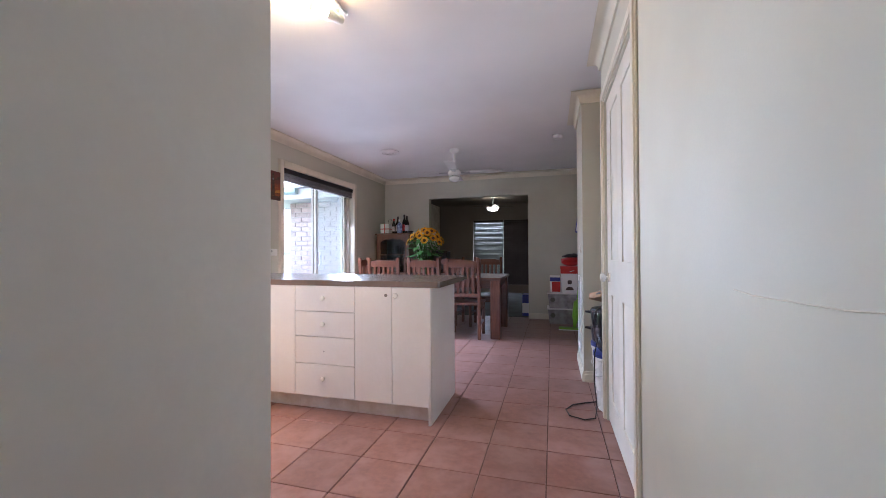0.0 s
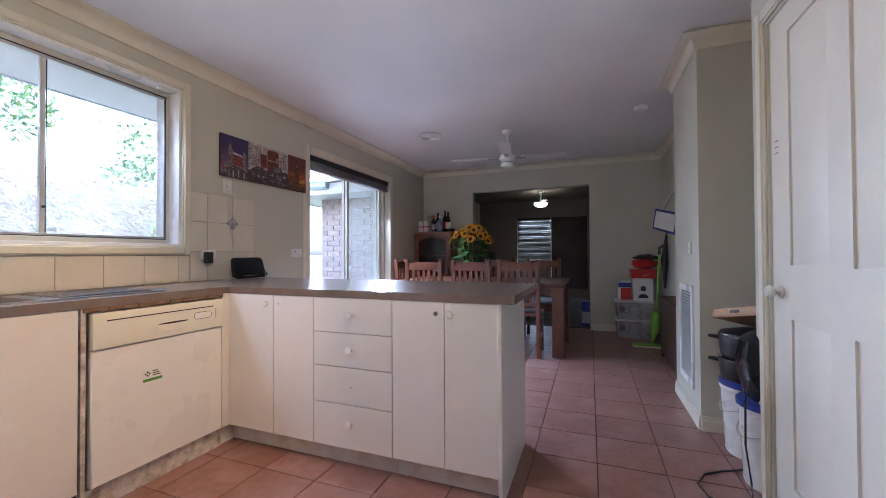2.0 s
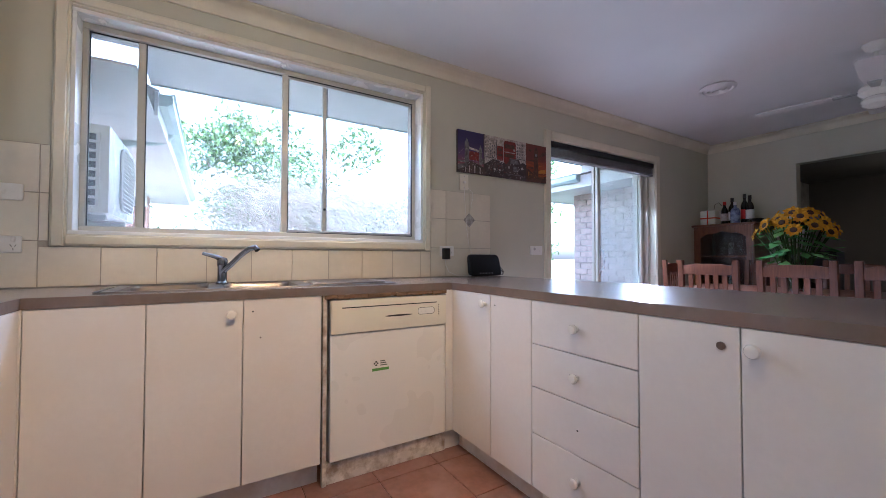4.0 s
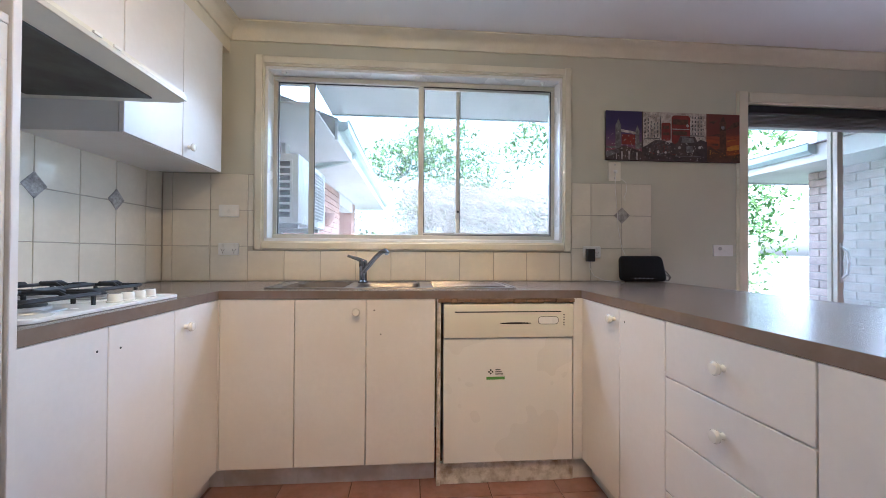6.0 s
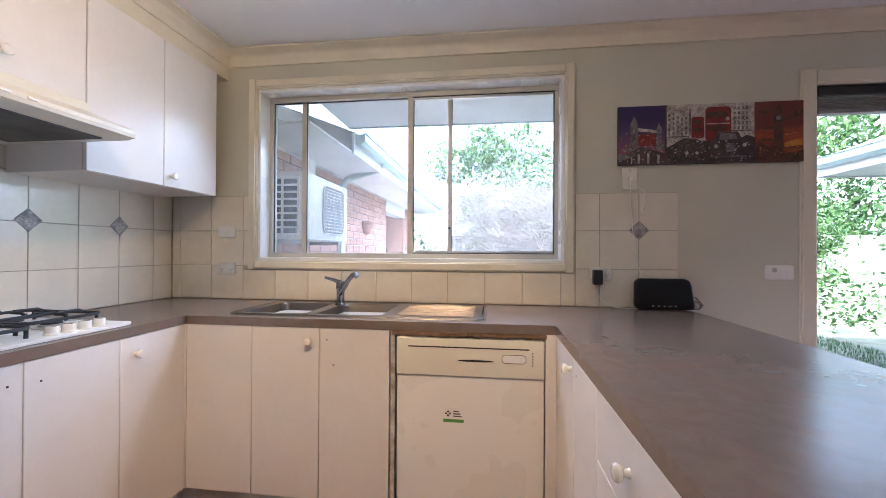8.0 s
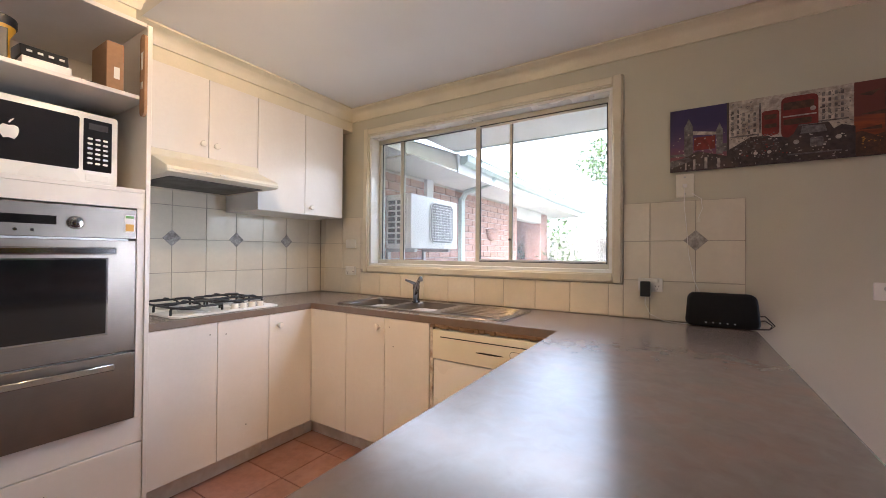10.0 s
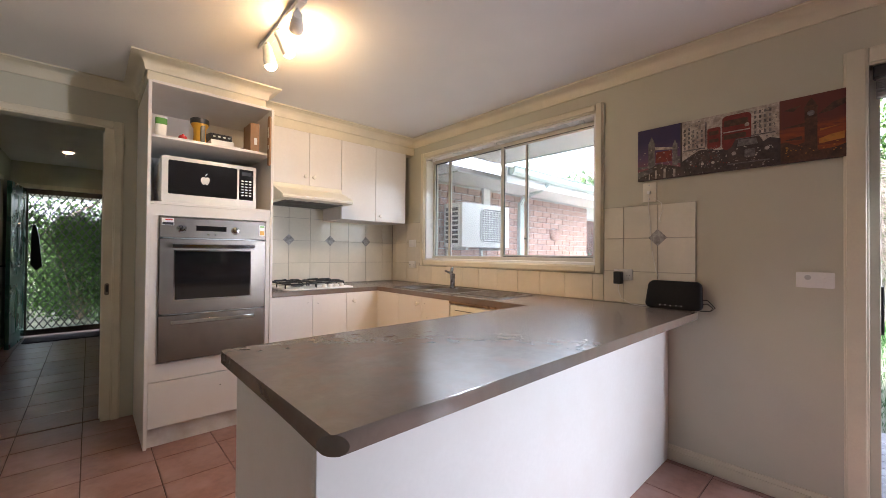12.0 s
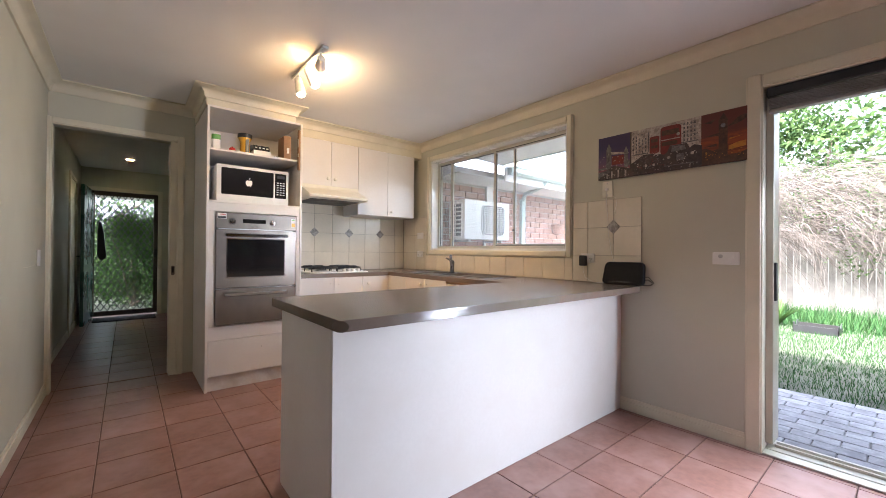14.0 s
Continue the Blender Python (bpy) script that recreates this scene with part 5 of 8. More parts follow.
socket("power_outlet", "white double power outlet beside the window", (0.845, 1.09, 0.009), 0.115, 0.072, ((-0.032, -0.012), (0.032, -0.012)), ((-0.032, 0.022), (0.032, 0.022)))
socket("switch_plate", "white single switch plate beside the window", (0.845, 1.315, 0.009), 0.115, 0.072, (), ((0.0, 0.0),))
socket("power_outlet", "white double power outlet behind a black adaptor", (3.06, 1.085, 0.009), 0.115, 0.072, ((0.032, -0.012),), ((-0.032, 0.022), (0.032, 0.022)))
aer = socket("antenna_outlet", "white wall plate with a round socket", (3.955, 1.10, 0.001), 0.135, 0.075, (), ((0.035, 0.0),))
bm = bmesh.new()
add_cyl(bm, (XW + 0.010, 3.93, 1.112), (XW + 0.0135, 3.93, 1.112), 0.012, seg=14)
part("round_socket", bm, ALU_GREY, aer)
bm = bmesh.new()
add_cyl(bm, (XW + 0.010, 3.965, 1.094), (XW + 0.0145, 3.965, 1.094), 0.008, seg=14)
part("round_socket", bm, PLASTIC, aer)

ph = thing("phone_plate", "yellowed square phone plate with two thin cables", "phone outlet", (XW, 3.215, 1.60))
bm = bmesh.new()
add_prism(bm, rounded(0.078, 0.12, 0.005, 3.215, 1.602, 3), "x", XW, XW + 0.010, 0.003)
part("plate", bm, APPL_CREAM, ph)
for z in (1.645, 1.56):
    bm = bmesh.new()
    add_cyl(bm, (XW + 0.0095, 3.215, z), (XW + 0.0115, 3.215, z), 0.005, seg=8)
    part("screw", bm, ALU_GREY, ph)
box_part("plug", (XW + 0.010, 3.205, 1.592), (XW + 0.024, 3.225, 1.610), PLASTIC, ph, 0.002)
for pts in ([(XW + 0.02, 3.215, 1.593), (XW + 0.016, 3.212, 1.50), (XW + 0.016, 3.222, 1.40), (XW + 0.017, 3.232, 1.25), (XW + 0.017, 3.255, 1.12), (XW + 0.03, 3.29, 1.03)],
            [(XW + 0.016, 3.245, 1.56), (XW + 0.016, 3.285, 1.53), (XW + 0.015, 3.29, 1.48), (XW + 0.014, 3.272, 1.43), (XW + 0.014, 3.278, 1.425)]):
    bm = bmesh.new()
    add_tube(bm, pts, 0.0018, 5)
    part("cable", bm, PLASTIC, ph)
bm = bmesh.new()
add_box(bm, (XW + 0.013, 3.270, 1.414), (XW + 0.019, 3.282, 1.430), 0.001)
part("loose_plug", bm, APPL_CREAM, ph)

ad = thing("power_adaptor", "black plug-in power adaptor with a thin white lead", "adaptor", (XW + 0.02, 3.04, 1.06))
bm = bmesh.new()
add_box(bm, (XW + 0.0195, 3.015, 1.025), (XW + 0.062, 3.062, 1.105), 0.006, 2)
part("body", bm, BLACK, ad)
bm = bmesh.new()
add_tube(bm, [(XW + 0.035, 3.038, 1.026), (XW + 0.037, 3.037, 0.985), (XW + 0.045, 3.06, 0.935), (XW + 0.06, 3.13, 0.906), (XW + 0.07, 3.20, 0.904), (XW + 0.075, 3.245, 0.908)], 0.0022, 5)
part("lead", bm, PLASTIC, ad)

MATT_BLACK = surface("matt black plastic", (0.010, 0.010, 0.012), 0.6, vary=0.15, stain=0.1, relief=0.1)
MATT_BLACK.node_tree.nodes["Principled BSDF"].inputs["Specular IOR Level"].default_value = 0.25
rt = thing("modem_router", "black curved modem router leaning back on the worktop", "router", (-2.52, 3.36, 0.90))
bm = bmesh.new()
add_prism(bm, rounded(0.272, 0.160, 0.030, 3.365, 0.982, 5), "x", -2.545, -2.505, 0.012, 3)
for v in bm.verts:
    v.co.x -= (v.co.z - 0.90) * 0.22
    v.co.y += (v.co.y - 3.365) * (0.10 - (v.co.z - 0.90) * 0.6)
part("case", bm, MATT_BLACK, rt)
for i in range(5):
    bm = bmesh.new()
    add_box(bm, (-2.512, 3.30 + 0.028 * i, 0.921), (-2.5045, 3.305 + 0.028 * i, 0.925))
    part("indicator", bm, PLASTIC, rt)
for k in (0, 1):
    bm = bmesh.new()
    add_tube(bm, [(-2.55, 3.49, 0.94 + 0.02 * k), (-2.55, 3.53, 0.945 + 0.02 * k), (-2.55, 3.555 + 0.01 * k, 0.925), (-2.545, 3.545, 0.907), (-2.53, 3.50, 0.905)], 0.003, 6)
    part("cable", bm, BLACK, rt)

# ---- ceiling fittings ----
BULB = glow("warm lamp face", (1.0, 0.78, 0.48), 12.0)
OYSTER = glow("lit living room lamp bowl", (1.0, 0.86, 0.55), 0.7)
HALL_GLOW = glow("hall downlight face", (1.0, 0.85, 0.6), 6.0)
GLOBE = surface("opal lamp globe", (0.78, 0.78, 0.76), 0.2, vary=0.01, stain=0.02, relief=0.0)


def lamp_bulb(name, at, watts, colour=(1.0, 0.55, 0.18)):
    data = bpy.data.lights.new(name, "POINT")
    data.energy, data.color, data.shadow_soft_size = watts, colour, 0.03
    ob = new(name, data)
    ob.location = at
    return ob


def spot_beam(name, at, way, watts, cone, soft_edge, colour=(1.0, 0.56, 0.20)):
    data = bpy.data.lights.new(name, "SPOT")
    data.energy, data.color, data.shadow_soft_size = watts, colour, 0.03
    data.spot_size, data.spot_blend = radians(cone), soft_edge
    ob = new(name, data)
    ob.matrix_world = look(at, V(at) + V(way))
    return ob


def track_light():
    t = thing("track_light", "white ceiling bar with three lit spotlights", "ceiling light", (-0.76, 2.02, ZC))
    box_part("bar", (-0.785, 1.72, ZC - 0.022), (-0.745, 2.32, ZC - 0.002), PLASTIC, t, 0.003)
    for y, aim, watts, cone, edge in ((1.83, (-0.20, 0.05, -1.0), 0.9, 90, 0.9), (2.03, (-1.24, -0.10, -1.80), 2.8, 68, 0.40), (2.25, (-0.25, -0.75, -0.06), 1.6, 96, 0.8)):
        bm = bmesh.new()
        add_cyl(bm, (-0.765, y, ZC - 0.022), (-0.765, y, ZC - 0.060), 0.008, seg=10)
        add_cyl(bm, (-0.785, y, ZC - 0.062), (-0.745, y, ZC - 0.062), 0.010, seg=10)
        part("stem", bm, PLASTIC, t)
        d = V(aim).normalized()
        p = V((-0.765, y, ZC - 0.070)) - d * 0.03
        bm = bmesh.new()
        m, _ = axis_frame(p, p + d)
        add_lathe(bm, [(0.0, 0.0), (0.020, 0.0), (0.026, 0.01), (0.028, 0.045), (0.034, 0.075), (0.036, 0.115), (0.032, 0.115), (0.030, 0.105)], m, 18)
        h = part("spot_head", bm, PLASTIC, t)
        bm = bmesh.new()
        add_lathe(bm, [(0.0295, 0.106), (0.029, 0.118), (0.022, 0.130), (0.010, 0.136), (0.0, 0.137)], m, 18)
        part("lamp_face", bm, BULB, h)
        spot_beam("spotlight_beam", p + d * 0.15, d, watts, cone, edge)
        lamp_bulb("spotlight_bulb", p + d * 0.175, 0.15)
    return t


track_light()


def ceiling_fan():
    f = thing("ceiling_fan", "white four-blade ceiling fan with a light globe", "ceiling fan", (-0.87, 5.24, ZC))
    m = Matrix.Translation((-0.87, 5.24, 0))
    bm = bmesh.new()
    add_lathe(bm, [(0.062, ZC), (0.062, ZC - 0.012), (0.045, ZC - 0.04), (0.02, ZC - 0.05), (0.014, ZC - 0.055), (0.0, ZC - 0.055)], m, 20)
    part("canopy", bm, PLASTIC, f)
    bm = bmesh.new()
    add_cyl(bm, (-0.87, 5.24, ZC - 0.05), (-0.87, 5.24, ZC - 0.255), 0.012, seg=12)
    part("downrod", bm, PLASTIC, f)
    bm = bmesh.new()
    z = ZC - 0.25
    add_lathe(bm, [(0.02, z), (0.06, z - 0.012), (0.082, z - 0.035), (0.085, z - 0.065), (0.065, z - 0.085), (0.05, z - 0.095), (0.0, z - 0.095)], m, 24)
    part("motor_housing", bm, PLASTIC, f)
    bm = bmesh.new()
    add_lathe(bm, [(0.048, z - 0.093), (0.062, z - 0.10), (0.072, z - 0.12), (0.066, z - 0.145), (0.04, z - 0.165), (0.0, z - 0.172)], m, 24)
    part("globe", bm, GLOBE, f)
    for k in range(4):
        a = radians(8 + 90 * k)
        r = Matrix.Translation((-0.87, 5.24, z - 0.045)) @ Matrix.Rotation(a, 4, "Z") @ Matrix.Rotation(radians(-4), 4, "X")
        bm = bmesh.new()
        add_prism(bm, [(0.15, -0.045), (0.30, -0.058), (0.58, -0.062), (0.61, -0.045), (0.615, 0.0), (0.61, 0.045), (0.58, 0.062), (0.30, 0.058), (0.15, 0.045)], "z", -0.003, 0.003, 0.001, 1)
        bmesh.ops.transform(bm, matrix=r, verts=bm.verts)
        b = part("blade", bm, PLASTIC, f)
        bm = bmesh.new()
        add_prism(bm, [(0.07, -0.018), (0.20, -0.032), (0.20, 0.032), (0.07, 0.018)], "z", -0.009, -0.0035)
        bmesh.ops.transform(bm, matrix=r, verts=bm.verts)
        part("blade_iron", bm, ALU_GREY, b)
    return f


ceiling_fan()
ve = thing("ceiling_vent", "round white ceiling heating outlet", "vent", (-1.71, 5.10, ZC))
for i, (r0, r1) in enumerate(((0.125, 0.105), (0.092, 0.070), (0.058, 0.036))):
    bm = bmesh.new()
    add_lathe(bm, [(r0, ZC - 0.002), (r0 + 0.004, ZC - 0.010), (r1, ZC - 0.022 - 0.004 * i), (r1 - 0.006, ZC - 0.012)], Matrix.Translation((-1.71, 5.10, 0)), 28)
    part("ring", bm, PLASTIC, ve)
bm = bmesh.new()
add_lathe(bm, [(0.0, ZC - 0.003), (0.118, ZC - 0.003)], Matrix.Translation((-1.71, 5.10, 0)), 28)
part("backing", bm, BLACK, ve)
sm = thing("smoke_alarm", "round white smoke alarm on the ceiling", "smoke alarm", (0.41, 5.01, ZC))
bm = bmesh.new()
add_lathe(bm, [(0.058, ZC), (0.058, ZC - 0.016), (0.046, ZC - 0.034), (0.02, ZC - 0.038), (0.0, ZC - 0.038)], Matrix.Translation((0.41, 5.01, 0)), 24)
part("body", bm, PLASTIC, sm)
hl = thing("hall_downlight", "small lit ceiling light in the hall", "ceiling light", (0.17, -2.5, ZC))
bm = bmesh.new()
add_lathe(bm, [(0.06, ZC), (0.06, ZC - 0.01), (0.045, ZC - 0.016), (0.042, ZC - 0.012)], Matrix.Translation((0.17, -2.5, 0)), 20)
part("rim", bm, PLASTIC, hl)
bm = bmesh.new()
add_lathe(bm, [(0.0, ZC - 0.014), (0.043, ZC - 0.014)], Matrix.Translation((0.17, -2.5, 0)), 20)
part("lamp_face", bm, HALL_GLOW, hl)
bm = bmesh.new()
add_tube(bm, [(0.19, -2.45, ZC - 0.01), (0.195, -2.44, ZC - 0.08)], 0.003, 5)
part("pull_tag", bm, PLASTIC, hl)
ll = thing("living_room_lamp", "lit bowl-shaped ceiling lamp in the living room", "ceiling light", (-1.02, 9.6, ZC))
bm = bmesh.new()
add_lathe(bm, [(0.07, ZC), (0.07, ZC - 0.02), (0.02, ZC - 0.03), (0.012, 2.16), (0.0, 2.16)], Matrix.Translation((-1.02, 9.6, 0)), 18)
part("rose_and_rod", bm, ALU_GREY, ll)
bm = bmesh.new()
add_lathe(bm, [(0.14, 2.165), (0.13, 2.13), (0.09, 2.095), (0.03, 2.08), (0.0, 2.079)], Matrix.Translation((-1.02, 9.6, 0)), 24)
part("bowl", bm, OYSTER, ll)
for k in range(4):
    a = radians(20 + 90 * k)
    bm = bmesh.new()
    add_prism(bm, [(0.10, -0.04), (0.48, -0.06), (0.48, 0.06), (0.10, 0.04)], "z", 2.178, 2.184)
    bmesh.ops.transform(bm, matrix=Matrix.Translation((-1.02, 9.6, 0)) @ Matrix.Rotation(a, 4, "Z"), verts=bm.verts)
    part("blade", bm, DARK_WOOD, ll)

# ---- outside ----
GZ = -0.06
bm = bmesh.new()
for xa, xb, ya, yb in ((-400, -2.86, -400, 400), (-2.86, 400, -400, -4.1), (-2.86, 400, 11.4, 400)):
    bm.faces.new([bm.verts.new(p) for p in ((xa, ya, GZ), (xb, ya, GZ), (xb, yb, GZ), (xa, yb, GZ))])
solid("ground", bm, LAWN, "grassy garden ground reaching to the horizon", kind="structure")
# the second bed is unseen, added pale to bounce light onto the brick wing
structure("pavement", [((-4.22, 2.6, GZ - 0.04), (-2.83, 6.3, GZ + 0.008)), ((-8.2, 0.70, GZ - 0.04), (-2.83, 2.6, GZ + 0.008))], SAND, "sand bed of the paved strip, with an unseen pale bed added for bounce light")
structure("brick_wall_west", [
    ((-2.86, 0.7, GZ - 0.1), (-2.755, WIN[0] - 0.10, 2.40)), ((-2.86, WIN[0] - 0.10, GZ - 0.1), (-2.755, WIN[1] + 0.01, WIN[2] - 0.02)),
    ((-2.86, WIN[0] - 0.10, WIN[3] + 0.02), (-2.755, WIN[1] + 0.01, 2.40)), ((-2.86, WIN[1] + 0.01, GZ - 0.1), (-2.755, SLD[0] - 0.01, 2.40)),
    ((-2.86, SLD[0] - 0.01, SLD[2] + 0.01), (-2.755, SLD[1] + 0.01, 2.40)), ((-2.86, SLD[1] + 0.01, GZ - 0.1), (-2.755, 11.3, 2.40))],
    MORTAR, "outer brick leaf of the house wall")
structure("eave_soffit", [((-3.62, 1.22, 2.275), (-2.755, 6.3, 2.29))], SOFFIT, "white soffit under the eave over the kitchen window")
structure("eave_fascia", [((-3.64, 1.22, 2.265), (-3.62, 6.3, 2.42))], FASCIA, "pale fascia board of the eave")


def gutter(name, p0, p1, out, label="pale green quad gutter"):
    bm = bmesh.new()
    prof = [(0.0, 0.0), (0.05, 0.0), (0.085, 0.03), (0.085, 0.09), (0.10, 0.10), (0.08, 0.105), (0.07, 0.09), (0.0, 0.09)]
    o = V(out)
    a, b = [[bm.verts.new(V(p) + o * d + V((0, 0, z))) for d, z in prof] for p in (p0, p1)]
    n = len(prof)
    for i in range(n):
        bm.faces.new((a[i], a[(i + 1) % n], b[(i + 1) % n], b[i]))
    bm.faces.new(a)
    bm.faces.new(b[::-1])
    return solid(name, bm, FASCIA, label, "gutter")


gutter("gutter", (-3.64, 1.3, 2.30), (-3.64, 6.3, 2.30), (-1, 0, 0))

# brick wing to the south of the garden court
YB = 0.72
wing = tagged(thing("brick_wing", "pink brick wing of the house facing the garden court", "house", (-4.7, YB, GZ)), kind="structure")
bm = bmesh.new()
add_box(bm, (-6.68, YB - 0.22, GZ - 0.05), (-2.86, YB - 0.012, 2.30))
add_box(bm, (-8.4, YB - 2.2, GZ - 0.05), (-6.68, YB - 2.1, 2.30))
part("wall", bm, MORTAR, wing)
box_part("porch_pillar", (-8.40, YB - 0.35, GZ - 0.05), (-8.05, YB - 0.012, 2.06), BRICK, wing, label="brick pillar of the porch")
box_part("porch_wall", (-8.50, YB - 2.2, GZ - 0.05), (-8.405, YB - 0.012, 2.06), BRICK, wing, label="shaded brick wall inside the porch")
box_part("porch_wall", (-6.68, YB - 2.1, GZ - 0.05), (-6.58, YB - 0.23, 2.06), BRICK, wing, label="shaded brick wall inside the porch")
box_part("soffit", (-9.4, YB - 0.25, 2.07), (-2.87, 1.24, 2.085), SOFFIT, wing)
box_part("fascia", (-9.4, 1.24, 2.06), (-3.66, 1.262, 2.24), SOFFIT, wing)
box_part("lintel", (-8.05, YB - 0.2, 1.86), (-6.68, YB + 0.004, 2.065), SOFFIT, wing, label="cream porch beam")
bm = bmesh.new()
add_prism(bm, [(1.27, 2.24), (1.27, 2.25), (-3.0, 3.9), (-3.0, 3.85)], "x", -9.4, -3.66)
part("roof", bm, ROOF, wing)
bm = bmesh.new()
add_box(bm, (-3.95, YB + 0.002, 1.75), (-3.82, YB + 0.05, 2.07), 0.004)
part("conduit_cover", bm, SOFFIT, wing, "cream pipe cover")
bm = bmesh.new()
add_box(bm, (-4.69, YB + 0.004, GZ), (-4.60, YB + 0.062, 1.95), 0.006)
add_tube(bm, [(-4.645, YB + 0.035, 1.93), (-4.60, YB + 0.12, 2.02), (-4.52, 1.24, 2.10), (-4.50, 1.30, 2.18)], 0.035, 8)
part("downpipe", bm, FASCIA, wing, "pale green downpipe")
gutter("gutter", (-9.4, 1.262, 2.15), (-3.70, 1.262, 2.15), (0, 1, 0))
orn = thing("wall_ornament", "terracotta wall pocket hanging on the brick wall", "ornament", (-5.55, YB, 1.45))
bm = bmesh.new()
add_lathe(bm, [(0.0, 1.42), (0.05, 1.44), (0.10, 1.52), (0.115, 1.60), (0.10, 1.60), (0.0, 1.50)], Matrix.Translation((-5.55, YB + 0.04, 0)), 14)
part("pot", bm, BRICK, orn)
bm = bmesh.new()
add_tube(bm, [(-5.66, YB + 0.05, 1.60), (-5.60, YB + 0.03, 1.62), (-5.50, YB + 0.03, 1.62), (-5.44, YB + 0.05, 1.60)], 0.006, 6)
part("bracket", bm, BLACK, orn)


FAN_SHADE = surface("grey for the shade behind the fan guard", (0.22, 0.22, 0.22), 0.6, vary=0.05, stain=0.05, relief=0.0)


def air_conditioner():
    a = thing("air_conditioner", "white outdoor air-conditioning unit on the brick wall", "air conditioner", (-3.5, 0.93, 1.29))
    x0, x1, y0, y1, z0, z1 = -3.93, -3.08, 0.80, 1.10, 1.285, 1.79
    bm = bmesh.new()
    add_box(bm, (x0, y0, z0), (x1 - 0.004, y1, z1), 0.012, 2)
    part("case", bm, APPL, a)
    bm = bmesh.new()
    add_box(bm, (x1 - 0.006, y0 + 0.03, z0 + 0.035), (x1 - 0.002, y1 - 0.06, z1 - 0.05))
    part("coil", bm, BLACK, a, "dark finned coil")
    bm = bmesh.new()
    for i in range(9):
        z = z0 + 0.035 + i * (z1 - z0 - 0.085) / 8
        add_box(bm, (x1 - 0.003, y0 + 0.015, z - 0.008), (x1 + 0.008, y1 - 0.045, z + 0.008), 0.002)
    for y in (y0 + 0.02, y0 + 0.125, y1 - 0.05):
        add_box(bm, (x1 - 0.003, y - 0.009, z0 + 0.03), (x1 + 0.007, y + 0.009, z1 - 0.045), 0.002)
    part("side_grille", bm, APPL, a, "white moulded side guard")
    cx, cz, hw, hh = -3.60, 1.54, 0.215, 0.200
    # grey sheet on the case: the opening's shade as a colour
    bm = bmesh.new()
    add_prism(bm, rounded(2 * hw, 2 * hh, 0.07, cx, cz, 5), "y", y1 - 0.001, y1 + 0.002)
    part("fan_opening", bm, FAN_SHADE, a, "flat grey sheet for the shade in the fan opening")
    bm = bmesh.new()
    add_tube(bm, [(u, y1 + 0.010, v) for u, v in rounded(2 * hw, 2 * hh, 0.07, cx, cz, 5)] + [(cx + hw, y1 + 0.010, cz + hh - 0.07)], 0.007, 5)
    n = 15
    for k in range(1, n):
        u, v = cx - hw + 2 * hw * k / n, cz - hh + 2 * hh * k / n
        e = 0.02 if 1 < k < n - 1 else 0.05
        add_tube(bm, [(u, y1 + 0.011, cz - hh + e), (u, y1 + 0.011, cz + hh - e)], 0.0042, 4)
        add_tube(bm, [(cx - hw + e, y1 + 0.013, v), (cx + hw - e, y1 + 0.013, v)], 0.0042, 4)
    part("fan_guard", bm, APPL, a, "white grid fan guard")
    bm = bmesh.new()
    for x in (x0 + 0.12, x1 - 0.12):
        add_box(bm, (x - 0.02, YB - 0.005, z0 - 0.035), (x + 0.02, y1 - 0.03, z0 - 0.002), 0.003)
        add_box(bm, (x - 0.02, YB - 0.005, z0 - 0.28), (x + 0.02, YB + 0.03, z0 - 0.03), 0.003)
    part("bracket", bm, ALU_GREY, a)
    return a


air_conditioner()

# north wing seen through the sliding door
nw = tagged(thing("north_wing", "brick north wing with its bricks paled for glare and a pale hipped roof", "house", (-3.6, 6.4, GZ)), kind="structure")
box_part("wall", (-4.25, 6.42, GZ - 0.05), (-2.86, 11.3, 2.0), MORTAR, nw)
box_part("soffit", (-4.85, 5.85, 2.0), (-2.87, 11.3, 2.015), SOFFIT, nw)
bm = bmesh.new()
add_box(bm, (-4.87, 5.83, 1.985), (-4.85, 11.3, 2.15))
add_box(bm, (-4.85, 5.83, 1.985), (-3.65, 5.85, 2.15))
add_box(bm, (-3.65, 5.83, 1.985), (-2.87, 5.85, 2.274))
part("fascia", bm, SOFFIT, nw)
bm = bmesh.new()
ed = [(-4.93, 5.77, 2.15), (-2.87, 5.77, 2.15), (-2.87, 11.3, 2.15), (-4.93, 11.3, 2.15)]
tp = [(-3.0, 7.7, 2.98), (-2.87, 7.7, 2.98), (-2.87, 11.3, 2.98), (-3.0, 11.3, 2.98)]
va, vb = [bm.verts.new(p) for p in ed], [bm.verts.new(p) for p in tp]
for i in range(4):
    bm.faces.new((va[i], va[(i + 1) % 4], vb[(i + 1) % 4], vb[i]))
bm.faces.new(va[::-1])
bm.faces.new(vb)
part("roof", bm, ROOF, nw)
gutter("gutter", (-4.87, 5.83, 2.06), (-3.66, 5.83, 2.06), (0, -1, 0))


